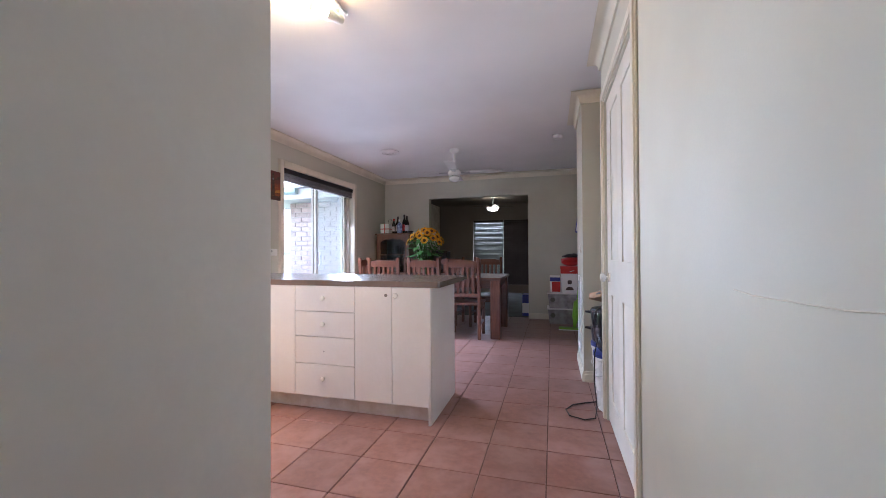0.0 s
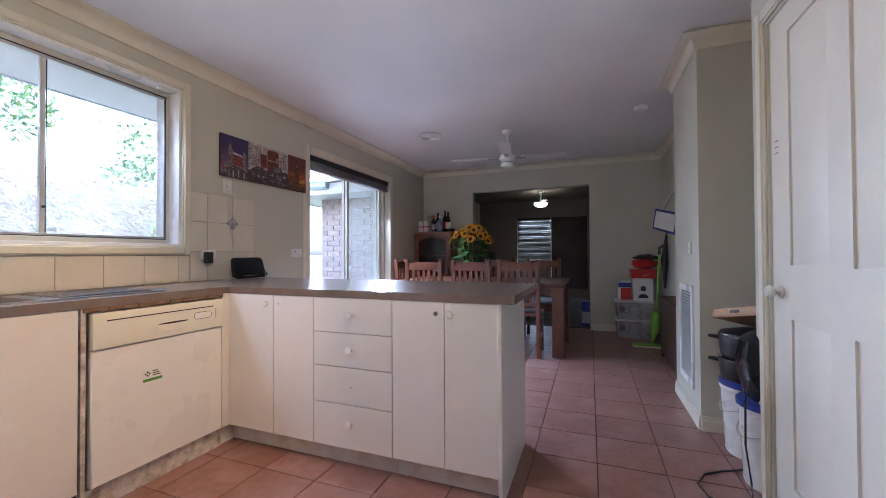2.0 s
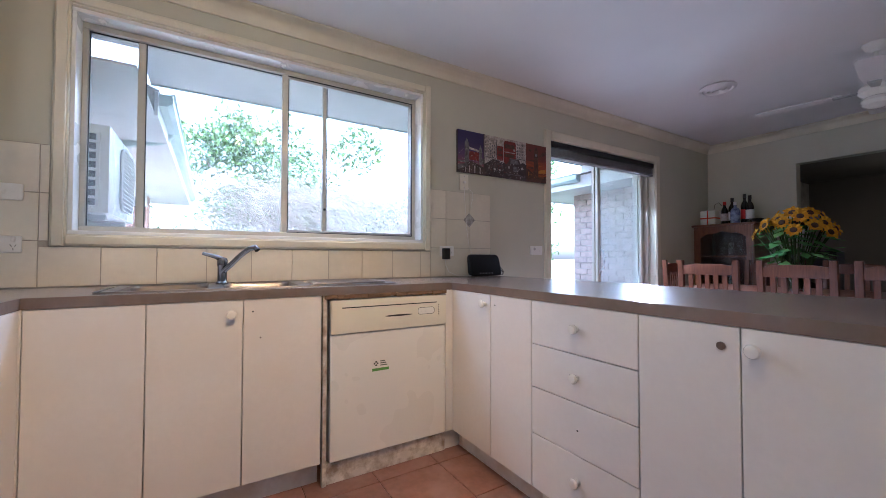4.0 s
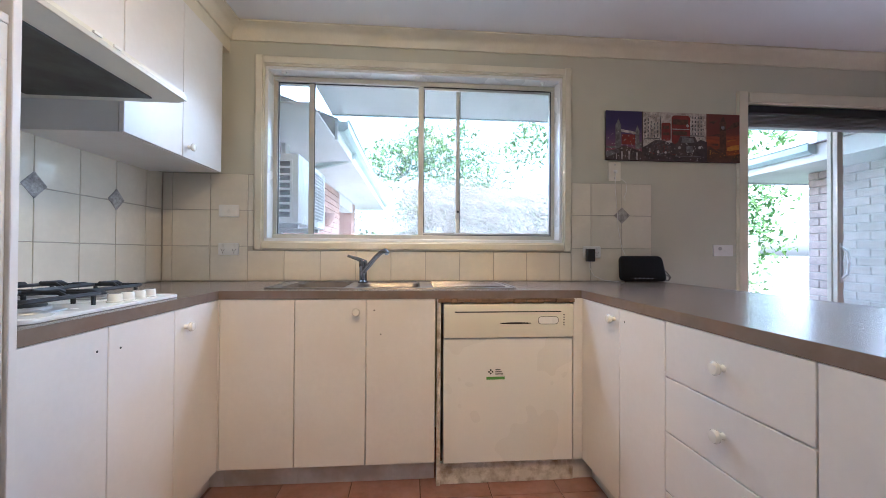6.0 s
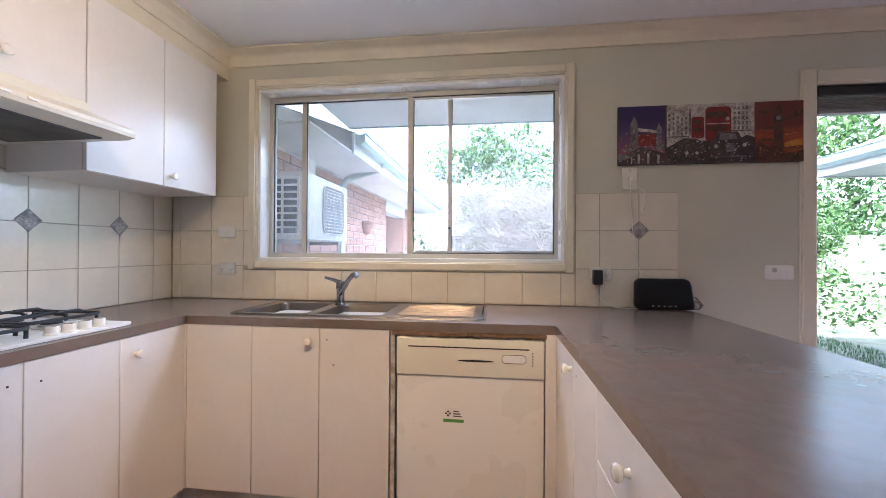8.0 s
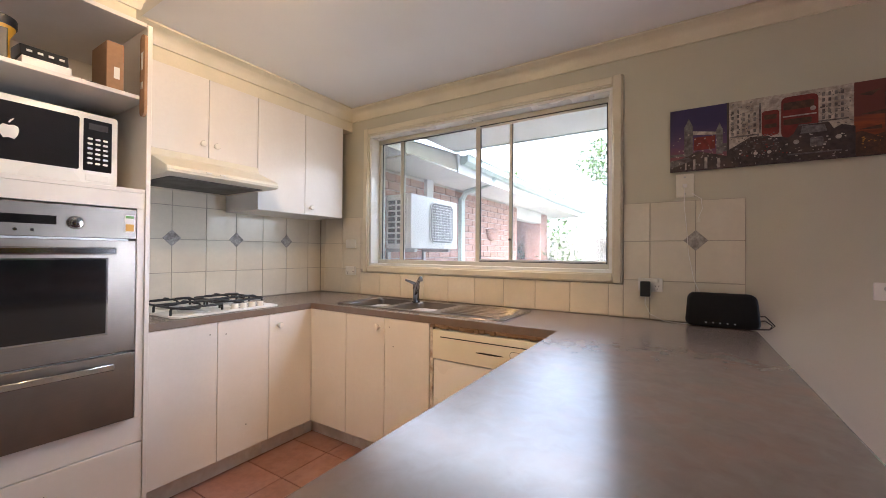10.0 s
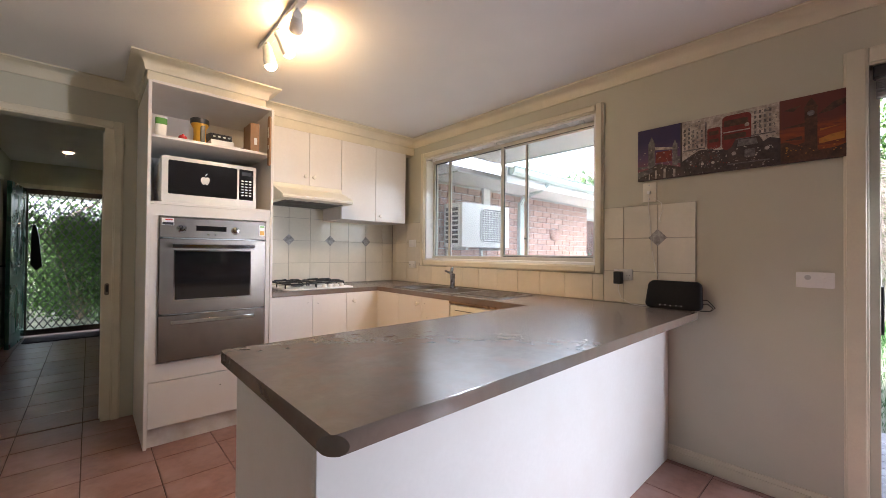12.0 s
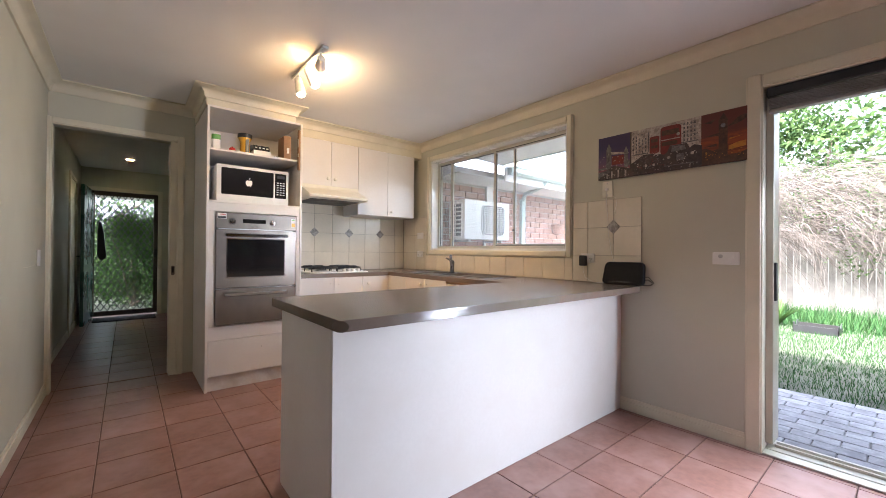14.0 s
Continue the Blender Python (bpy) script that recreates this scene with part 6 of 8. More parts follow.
# ---- plants ----
def leaf_mesh(name, clumps, n, size, material, seed, droop=0.0):
    """Many small bent leaves in uneven clumps: each clump is centre, radii."""
    rng = np.random.default_rng(seed)
    verts, faces = [], []
    per = n // len(clumps)
    for c, r in clumps:
        d = rng.normal(size=(per, 3))
        d /= np.linalg.norm(d, axis=1)[:, None]
        rad = rng.uniform(0.25, 1.0, per) ** 0.45
        lump = np.array([noise.noise(V(q) * 2.3 + V(c)) for q in d])
        p = np.array(c) + d * np.array(r) * (rad * (1 + 0.55 * lump))[:, None]
        for q in p:
            u = rng.normal(size=3)
            u[2] -= droop
            u /= np.linalg.norm(u)
            w = np.cross(u, rng.normal(size=3))
            w /= np.linalg.norm(w)
            s = size * rng.uniform(0.6, 1.4)
            k = len(verts)
            verts += [q, q + u * s * 0.5 + w * s * 0.22, q + u * s, q + u * s * 0.5 - w * s * 0.22]
            faces.append((k, k + 1, k + 2, k + 3))
    me = bpy.data.meshes.new(name)
    me.from_pydata([tuple(v) for v in verts], [], faces)
    me.materials.append(material)
    return me


def tree(name, label, base, height, clumps, n, size, material, seed):
    t = thing(name, label, "tree", base)
    bx, by, bz = base
    rng = random.Random(seed)
    bm = bmesh.new()
    add_tube(bm, [(bx, by, bz), (bx + 0.05, by - 0.04, bz + height * 0.3), (bx - 0.04, by + 0.05, bz + height * 0.6)], [0.11, 0.08, 0.05], 8)
    for c, r in clumps[:10]:
        add_tube(bm, [(bx, by, bz + height * 0.35), ((bx + c[0]) / 2, (by + c[1]) / 2, (bz + height * 0.35 + c[2]) / 2 + 0.1), c], [0.045, 0.03, 0.012], 6)
    part("trunk", bm, BARK, t)
    me = leaf_mesh("crown", [((c[0] - bx, c[1] - by, c[2] - bz), r) for c, r in clumps], n, size, material, seed)
    ob = new("crown", me)
    ob.parent = t
    return t


def clump_set(rng, centre, spread, k, r0, r1):
    return [(tuple(centre[i] + rng.uniform(-spread[i], spread[i]) for i in range(3)), tuple(rng.uniform(r0, r1) for _ in range(3))) for _ in range(k)]


def bush_thing(name, label, centre, clumps, n, size, material, seed):
    base = (centre[0], centre[1], GZ)
    t = thing(name, label, "bush", base)
    bm = bmesh.new()
    for c, r in clumps:
        add_tube(bm, [(centre[0], centre[1], GZ), ((centre[0] + c[0]) / 2, (centre[1] + c[1]) / 2, c[2] * 0.6), c], [0.022, 0.014, 0.006], 5)
    part("stems", bm, BARK, t)
    ob = new("foliage", leaf_mesh("foliage", [((c[0] - base[0], c[1] - base[1], c[2] - base[2]), r) for c, r in clumps], n, size, material, seed))
    ob.parent = t
    return t


rng = random.Random(11)
tree("garden_tree", "broad leafy green tree beyond the fence", (-13.0, 3.2, GZ), 5.0, clump_set(rng, (-13.0, 3.2, 3.6), (1.2, 2.4, 1.2), 16, 0.6, 1.1), 9000, 0.16, LEAF, 3)
tree("garden_tree", "tall leafy green tree behind the north wing", (-12.0, 10.0, GZ), 6.0, clump_set(rng, (-12.0, 10.0, 3.4), (1.5, 2.5, 2.0), 18, 0.7, 1.2), 9000, 0.17, LEAF, 4)
tree("garden_tree", "leafy green tree past the court", (-14.0, -3.0, GZ), 5.0, clump_set(rng, (-14.0, -3.0, 3.0), (1.5, 2.6, 1.3), 14, 0.7, 1.2), 7000, 0.17, LEAF, 5)
for nm, c, s, k, n, seed, lb in (("hedge_bush", (-7.6, 7.0, 0.9), (0.5, 1.3, 0.8), 14, 9000, 6, "dense green leafy bush by the north wing"),
                                 ("hedge_bush", (-9.0, 0.6, 0.7), (0.8, 1.6, 0.5), 12, 6500, 7, "low green bush against the fence")):
    bush_thing(nm, lb, c, clump_set(rng, c, s, k, 0.35, 0.65), n, 0.085, LEAF, seed)


def twig_mass(name, label, y0, y1, n, seed):
    """Dry trailing vine: thin arching stems over the fence."""
    r = random.Random(seed)
    verts, faces = [], []
    for _ in range(n):
        z = 1.25 + 1.5 * r.random() ** 0.8
        x, y = r.uniform(-10.3, -9.1) - 0.15 * z, r.uniform(y0, y1)
        a, l = r.uniform(0, 6.28), r.uniform(0.4, 1.3)
        d = V((math.cos(a) * 0.6 + 0.2, math.sin(a), r.uniform(-0.8, 0.9)))
        bend, w = r.uniform(0.3, 0.8), r.uniform(0.003, 0.0065)
        side = V((-math.sin(a), math.cos(a), 0)) * r.uniform(-0.3, 0.3)
        p = V((x, y, z))
        k = len(verts)
        m = 7
        for i in range(m + 1):
            f = i / m
            q = p + d * (l * f) + side * (f * (1 - f) * l) + V((0.02 * math.sin(i * 1.3 + a), 0.02 * math.cos(i * 1.7 + a), -bend * l * f ** 2))
            ww = w * (1 - 0.6 * f)
            verts += [q + V((0, ww * 0.7, ww)), q - V((0, ww * 0.7, ww))]
        faces += [(k + 2 * i, k + 2 * i + 1, k + 2 * i + 3, k + 2 * i + 2) for i in range(m)]
    me = bpy.data.meshes.new(name)
    me.from_pydata([tuple(v) for v in verts], [], faces)
    me.materials.append(TWIG)
    return tagged(new(name, me), label, "vine", kind="stuff")


twig_mass("dry_vine", "mass of pale dry tangled vine stems over the fence", 1.6, 8.5, 6500, 8)
tagged(new("vine_leaves", leaf_mesh("vine_leaves", clump_set(rng, (-9.9, 4.6, 1.7), (0.4, 2.8, 0.7), 18, 0.3, 0.6), 3000, 0.07, LEAF, 15)), "scattered green leaves among the dry vine", "vine", kind="stuff")


def strap_plant(name, base, seed):
    r = random.Random(seed)
    bm = bmesh.new()
    for i in range(46):
        a, l, lean = r.uniform(0, 6.28), r.uniform(0.35, 0.7), r.uniform(0.25, 0.8)
        d, s = V((math.cos(a), math.sin(a), 0)), V((-math.sin(a), math.cos(a), 0))
        prev = None
        for k in range(5):
            f = k / 4
            p = V(base) + d * (l * lean * f) + V((0, 0, l * (f - 0.55 * lean * f * f)))
            w = 0.022 * (1 - f ** 2) + 0.001
            cur = (bm.verts.new(p + s * w), bm.verts.new(p - s * w))
            if prev:
                bm.faces.new((prev[0], prev[1], cur[1], cur[0]))
            prev = cur
    return solid(name, bm, LEAF_DARK, "clump of green strap-leaved agapanthus", "plant")


strap_plant("agapanthus_clump", (-8.1, 3.25, GZ), 1)
strap_plant("agapanthus_clump", (-8.5, 2.75, GZ), 2)
strap_plant("agapanthus_clump", (-7.6, 2.7, GZ), 3)


def grass():
    r = np.random.default_rng(21)
    verts, faces = [], []
    def tuft(n, xa, xb, ya, yb, h0, h1):
        for _ in range(n):
            x, y, h, a = r.uniform(xa, xb), r.uniform(ya, yb), r.uniform(h0, h1), r.uniform(0, 6.28)
            dx, dy, w = math.cos(a) * h * 0.5, math.sin(a) * h * 0.5, 0.004 + 0.05 * h
            k = len(verts)
            verts.extend([(x - dy / h * w, y + dx / h * w, GZ), (x + dy / h * w, y - dx / h * w, GZ), (x + dx, y + dy, GZ + h)])
            faces.append((k, k + 1, k + 2))
    tuft(26000, -8.6, -4.24, 2.6, 7.4, 0.03, 0.07)
    tuft(6000, -10.3, -8.2, 2.2, 7.5, 0.10, 0.30)
    me = bpy.data.meshes.new("lawn_grass")
    me.from_pydata(verts, [], faces)
    me.materials.append(GRASS)
    return tagged(new("lawn_grass", me), "green mown lawn with longer grass by the fence", "grass", kind="stuff")


grass()
cr = thing("fruit_crate", "flat dark open produce tray lying on the lawn", "crate", (-7.95, 3.75, GZ))
bm = bmesh.new()
for a, b in (((-8.15, 3.50, GZ), (-7.75, 4.0, GZ + 0.01)), ((-8.15, 3.50, GZ + 0.01), (-8.14, 4.0, GZ + 0.11)), ((-7.76, 3.50, GZ + 0.01), (-7.75, 4.0, GZ + 0.11))):
    add_box(bm, a, b)
for y in (3.50, 3.99):
    add_prism(bm, [(-8.15, GZ + 0.01), (-7.75, GZ + 0.01), (-7.75, GZ + 0.15), (-7.84, GZ + 0.15), (-7.90, GZ + 0.09), (-8.0, GZ + 0.09), (-8.06, GZ + 0.15), (-8.15, GZ + 0.15)], "y", y, y + 0.01)
part("tray", bm, BLACK, cr)
box_part("liner", (-8.13, 3.52, GZ + 0.0105), (-7.77, 3.98, GZ + 0.02), CARD, cr)

# front garden past the screen door
structure("porch_soffit", [((-2.2, -5.3, 2.22), (3.0, -4.12, 2.24)), ((-2.2, -5.34, 2.10), (3.0, -5.30, 2.24))], SOFFIT, "white soffit and beam of the front porch")
bush_thing("front_bush", "dense dark-leaved shrub outside the front door", (0.10, -5.6, 0.85), clump_set(rng, (0.10, -5.6, 0.95), (0.50, 0.4, 0.85), 22, 0.3, 0.5), 20000, 0.06, LEAF_DARK, 9)
bush_thing("front_hedge", "bright green hedge across the front garden", (0.2, -8.2, 1.0), clump_set(rng, (0.2, -8.2, 1.0), (2.0, 0.5, 1.0), 22, 0.45, 0.7), 15000, 0.09, LEAF, 19)
tree("front_tree", "bright leafy tree in the front garden", (1.2, -10.0, GZ), 4.0, clump_set(rng, (1.0, -10.0, 1.9), (1.8, 0.8, 1.4), 14, 0.6, 1.0), 7000, 0.13, LEAF, 10)

# ---- wall canvas: a long three-part city print ----
INK = surface("dark print ink", (0.040, 0.030, 0.034), 0.6, fine=60, coarse=22, vary=0.5, stain=0.3, relief=0.05, tint=(0.085, 0.060, 0.055))
GREY_INK = surface("grey print ink", (0.17, 0.155, 0.155), 0.6, fine=60, coarse=34, vary=0.5, stain=0.4, relief=0.05, tint=(0.06, 0.05, 0.055))
PALE_INK = surface("pale print ink", (0.50, 0.44, 0.38), 0.6, fine=55, coarse=26, vary=0.35, stain=0.35, relief=0.05, tint=(0.26, 0.21, 0.18))
BUS_RED = surface("red print ink", (0.20, 0.026, 0.023), 0.6, fine=50, coarse=24, vary=0.35, stain=0.3, relief=0.05, tint=(0.11, 0.016, 0.016))
TOWER_INK = surface("brown print ink", (0.085, 0.040, 0.024), 0.6, fine=70, coarse=30, vary=0.4, stain=0.3, relief=0.05, tint=(0.045, 0.026, 0.020))
GLOW_INK = surface("yellow glow print ink", (0.52, 0.22, 0.035), 0.6, fine=40, coarse=20, vary=0.3, stain=0.4, relief=0.05, tint=(0.36, 0.10, 0.02))


def sky_ink(name, stops, lo, hi, streak):
    """A printed dusk sky: a vertical wash with streaks."""
    m, nt, b = nodes_of(name)
    co = coords(nt)
    sep = nt.nodes.new("ShaderNodeSeparateXYZ")
    nt.links.new(co, sep.inputs[0])
    mr = nt.nodes.new("ShaderNodeMapRange")
    mr.inputs["From Min"].default_value, mr.inputs["From Max"].default_value = lo, hi
    nt.links.new(sep.outputs["Z"], mr.inputs["Value"])
    n = noise_tex(nt, co, 5.0, 6, 0.65, (1, 1.2, 6.0), 0.8)
    add = nt.nodes.new("ShaderNodeMath")
    add.operation = "MULTIPLY_ADD"
    nt.links.new(n, add.inputs[0])
    add.inputs[1].default_value = streak
    nt.links.new(mr.outputs[0], add.inputs[2])
    nt.links.new(ramp(nt, add.outputs[0], stops), b.inputs["Base Color"])
    b.inputs["Roughness"].default_value = 0.6
    return m


PURPLE_SKY = sky_ink("purple dusk print", [(0.25, (0.26, 0.08, 0.08)), (0.55, (0.10, 0.055, 0.13)), (0.85, (0.03, 0.02, 0.085))], -0.16, 0.16, 0.25)
ORANGE_SKY = sky_ink("orange dusk print", [(0.2, (0.42, 0.13, 0.02)), (0.45, (0.34, 0.085, 0.016)), (0.62, (0.15, 0.036, 0.018)), (0.78, (0.30, 0.070, 0.022)), (0.95, (0.13, 0.034, 0.026))], -0.16, 0.16, 0.7)


def canvas():
    y0, y1, z0, z1, x = 3.150, 4.060, 1.675, 1.990, XW
    c = thing("wall_canvas", "long canvas city print with bridge, red buses and clock tower", "picture", (x, (y0 + y1) / 2, (z0 + z1) / 2))
    box_part("canvas_block", (x + 0.0015, y0, z0), (x + 0.020, y1, z1), INK, c, 0.001)
    s1, s2 = 3.395, 3.828
    xf = x + 0.0205
    box_part("print_panel", (xf - 0.001, y0, z0), (xf, s1, z1), PURPLE_SKY, c, label="bridge at purple dusk")
    box_part("print_panel", (xf - 0.001, s1, z0), (xf, s2, z1), PALE_INK, c, label="street with red buses and a black cab")
    box_part("print_panel", (xf - 0.001, s2, z0), (xf, y1, z1), ORANGE_SKY, c, label="clock tower against an orange sunset")

    def ink(name, mat, shapes, d):
        bm = bmesh.new()
        for pts in shapes:
            add_prism(bm, [(y0 + u, z0 + v) for u, v in pts], "x", xf - 0.0002, xf + d)
        ob = part(name, bm, mat, c)
        if name in ("print_facade", "print_cloud", "print_bridge", "print_chrome"):
            tagged(ob, kind="stuff")

    def rect(u0, u1, v0, v1):
        return [(u0, v0), (u1, v0), (u1, v1), (u0, v1)]
    # bridge: towers with spires, walkway, arch, river bank with lights
    ink("print_bridge", GREY_INK, [rect(0.062, 0.100, 0.07, 0.225), rect(0.196, 0.222, 0.07, 0.195), rect(0.0, 0.062, 0.075, 0.088),
                                   [(0.064, 0.225), (0.081, 0.265), (0.098, 0.225)], [(0.198, 0.195), (0.209, 0.225), (0.220, 0.195)], rect(0.222, 0.242, 0.08, 0.12)], 0.0006)
    ink("print_walkway", PALE_INK, [[(0.100, 0.198), (0.196, 0.182), (0.196, 0.168), (0.100, 0.180)]], 0.0008)
    ink("print_glow", BUS_RED, [rect(0.104, 0.192, 0.10, 0.165)], 0.0004)
    ink("print_bank", INK, [[(0.0, 0.0), (0.240, 0.0), (0.240, 0.055), (0.19, 0.072), (0.12, 0.095), (0.07, 0.07), (0.0, 0.05)], rect(0.238, 0.247, 0.0, 0.315)], 0.0008)
    for u0, u1, v1 in ((0.10, 0.110, 0.055), (0.148, 0.160, 0.060), (0.200, 0.212, 0.050), (0.065, 0.072, 0.04)):
        ink("print_light", PALE_INK, [rect(u0, u1, 0.004, v1)], 0.001)
    ink("print_embankment", GREY_INK, [[(0.0, 0.055), (0.08, 0.068), (0.10, 0.052), (0.0, 0.015)]], 0.001)
    # street: tall facades with rows of windows, buses, a cab and a dark car
    cols = [(0.256 + 0.021 * k, 0.150 + 0.006 * (k % 3), 0.300 - 0.010 * k) for k in range(5)] + [(0.578 + 0.020 * k, 0.175, 0.305) for k in range(4)]
    ink("print_facade", GREY_INK, [rect(u, u + 0.009, v + 0.026 * j, v + 0.026 * j + 0.015) for u, v, top in cols for j in range(int((top - v) / 0.026))]
        + [rect(0.252, 0.360, 0.140, 0.147), rect(0.566, 0.662, 0.165, 0.172), rect(0.360, 0.368, 0.15, 0.29)], 0.0006)
    ink("print_road", INK, [[(0.247, 0.0), (0.682, 0.0), (0.682, 0.130), (0.640, 0.145), (0.600, 0.120), (0.420, 0.120), (0.330, 0.135), (0.247, 0.085)]], 0.0007)
    ink("print_bus", BUS_RED, [rounded(0.126, 0.185, 0.022, 0.503, 0.205), rounded(0.062, 0.115, 0.012, 0.402, 0.190)], 0.0010)
    ink("print_window", TOWER_INK, [rounded(0.104, 0.034, 0.006, 0.500, 0.255), rounded(0.096, 0.026, 0.006, 0.496, 0.182), rounded(0.044, 0.022, 0.005, 0.402, 0.218), rounded(0.044, 0.018, 0.005, 0.402, 0.176)], 0.0013)
    ink("print_sign", PALE_INK, [rect(0.446, 0.560, 0.205, 0.211), rounded(0.020, 0.020, 0.0095, 0.548, 0.232)], 0.0014)
    ink("print_car", INK, [[(0.310, 0.0), (0.420, 0.0), (0.418, 0.085), (0.398, 0.130), (0.338, 0.135), (0.312, 0.090)]], 0.0012)
    ink("print_cab", INK, [[(0.452, 0.03), (0.645, 0.03), (0.648, 0.090), (0.622, 0.115), (0.600, 0.160), (0.500, 0.166), (0.482, 0.125), (0.455, 0.105)]], 0.0016)
    ink("print_chrome", GREY_INK, [rounded(0.044, 0.044, 0.008, 0.560, 0.080), rect(0.462, 0.640, 0.030, 0.036), rect(0.500, 0.598, 0.160, 0.163)], 0.0019)
    for u, v, r0 in ((0.492, 0.088, 0.010), (0.630, 0.092, 0.010), (0.348, 0.055, 0.008), (0.398, 0.055, 0.008)):
        ink("print_headlamp", PALE_INK, [rounded(2 * r0, 2 * r0, r0 * 0.96, u, v)], 0.0021)
    ink("print_windscreen", GREY_INK, [[(0.506, 0.122), (0.594, 0.122), (0.586, 0.154), (0.512, 0.157)]], 0.0019)
    # small printed detail: lamps, wet-road glints, passing traffic
    r = random.Random(8)
    for nm, mat, zone, n, d in (("print_detail", PALE_INK, (0.25, 0.67, 0.004, 0.125), 60, 0.0021), ("print_detail", GREY_INK, (0.252, 0.44, 0.02, 0.15), 70, 0.0014),
                                ("print_detail", GREY_INK, (0.25, 0.37, 0.13, 0.31), 50, 0.0008), ("print_detail", GREY_INK, (0.565, 0.675, 0.14, 0.31), 50, 0.0008),
                                ("print_detail", PALE_INK, (0.005, 0.235, 0.01, 0.19), 60, 0.0013), ("print_detail", BUS_RED, (0.27, 0.47, 0.04, 0.14), 16, 0.0018),
                                ("print_detail", GLOW_INK, (0.70, 0.90, 0.03, 0.085), 26, 0.0012)):
        bm = bmesh.new()
        for _ in range(n):
            u, v, w, h = r.uniform(zone[0], zone[1] - 0.008), r.uniform(zone[2], zone[3] - 0.008), r.uniform(0.002, 0.008), r.uniform(0.0015, 0.007)
            add_box(bm, (xf, y0 + u, z0 + v), (xf + d + r.uniform(0, 0.0004), y0 + u + w, z0 + v + h))
        tagged(part(nm, bm, mat, c), kind="stuff")
    # sunset, clock tower and skyline
    ink("print_sunset", GLOW_INK, [[(0.820, 0.075), (0.905, 0.085), (0.905, 0.118), (0.860, 0.112), (0.820, 0.098)], [(0.824, 0.135), (0.890, 0.150), (0.824, 0.145)]], 0.0005)
    ink("print_cloud", TOWER_INK, [[(0.690, 0.176), (0.770, 0.186), (0.820, 0.182), (0.770, 0.168)], [(0.815, 0.215), (0.870, 0.262), (0.908, 0.272), (0.908, 0.245), (0.860, 0.222)],
                                   [(0.690, 0.112), (0.760, 0.124), (0.760, 0.106)], [(0.690, 0.262), (0.760, 0.276), (0.730, 0.250)]], 0.0005)
    ink("print_tower", TOWER_INK, [rect(0.770, 0.815, 0.02, 0.2518), [(0.766, 0.252), (0.819, 0.252), (0.808, 0.276), (0.794, 0.302), (0.778, 0.276)]], 0.0007)
    ink("print_skyline", TOWER_INK, [[(0.682, 0.0), (0.910, 0.0), (0.910, 0.062), (0.88, 0.050), (0.82, 0.045), (0.78, 0.095), (0.74, 0.082), (0.70, 0.105), (0.682, 0.10)]], 0.0010)
    ink("print_clock", GREY_INK, [rounded(0.026, 0.026, 0.0125, 0.7925, 0.228)], 0.0010)
    return c


canvas()

# ---- dining end ----
def dining_chair(name, m):
    """A slatted hardwood chair in its own frame: it faces +y, its back stands at y = 0."""
    c = tagged(new(name), "red-brown stained hardwood dining chair with a slatted back", "chair", "chairs round the table")
    ORIGIN[c.name] = V((0, 0, 0))
    for x in (-0.20, 0.20):
        bm = bmesh.new()
        add_prism(bm, [(0.02, 0.0), (0.06, 0.0), (0.055, 0.45), (0.015, 1.02), (-0.025, 1.02), (0.010, 0.45)], "x", x - 0.02, x + 0.02, 0.004)
        part("back_leg", bm, CHAIR_WOOD, c)
        box_part("front_leg", (x - 0.02, 0.40, 0.0), (x + 0.02, 0.44, 0.43), CHAIR_WOOD, c, 0.004)
        box_part("side_rail", (x - 0.011, 0.06, 0.37), (x + 0.011, 0.40, 0.43), CHAIR_WOOD, c, 0.003)
        box_part("stretcher", (x - 0.009, 0.058, 0.17), (x + 0.009, 0.402, 0.20), CHAIR_WOOD, c, 0.003)
    bm = bmesh.new()
    add_box(bm, (-0.225, 0.04, 0.43), (0.225, 0.455, 0.455), 0.008, 2)
    part("seat", bm, CHAIR_WOOD, c)
    bm = bmesh.new()
    add_prism(bm, [(-0.18, 0.90), (0.18, 0.90), (0.18, 0.975), (0.09, 0.99), (-0.09, 0.99), (-0.18, 0.975)], "y", -0.014, 0.012, 0.004)
    part("top_rail", bm, CHAIR_WOOD, c)
    box_part("lower_rail", (-0.18, 0.006, 0.53), (0.18, 0.028, 0.575), CHAIR_WOOD, c, 0.003)
    for k in range(5):
        x = -0.125 + 0.0625 * k
        bm = bmesh.new()
        add_prism(bm, [(0.010, 0.572), (0.024, 0.572), (0.006, 0.905), (-0.008, 0.905)], "x", x - 0.016, x + 0.016)
        part("slat", bm, CHAIR_WOOD, c)
    box_part("front_rail", (-0.18, 0.408, 0.37), (0.18, 0.430, 0.43), CHAIR_WOOD, c, 0.003)
    c.matrix_basis = m
    return c


ch = dining_chair("dining_chair", pose(-0.74, 5.12, 0, 0, 0, 2))
for x, y, a in ((-1.25, 5.10, -2), (-1.82, 5.13, 3), (-0.62, 6.38, 180), (-1.22, 6.42, 176), (-1.80, 6.38, 183), (-2.36, 5.62, -80)):
    copy_thing(ch, pose(x, y, 0, 0, 0, a))

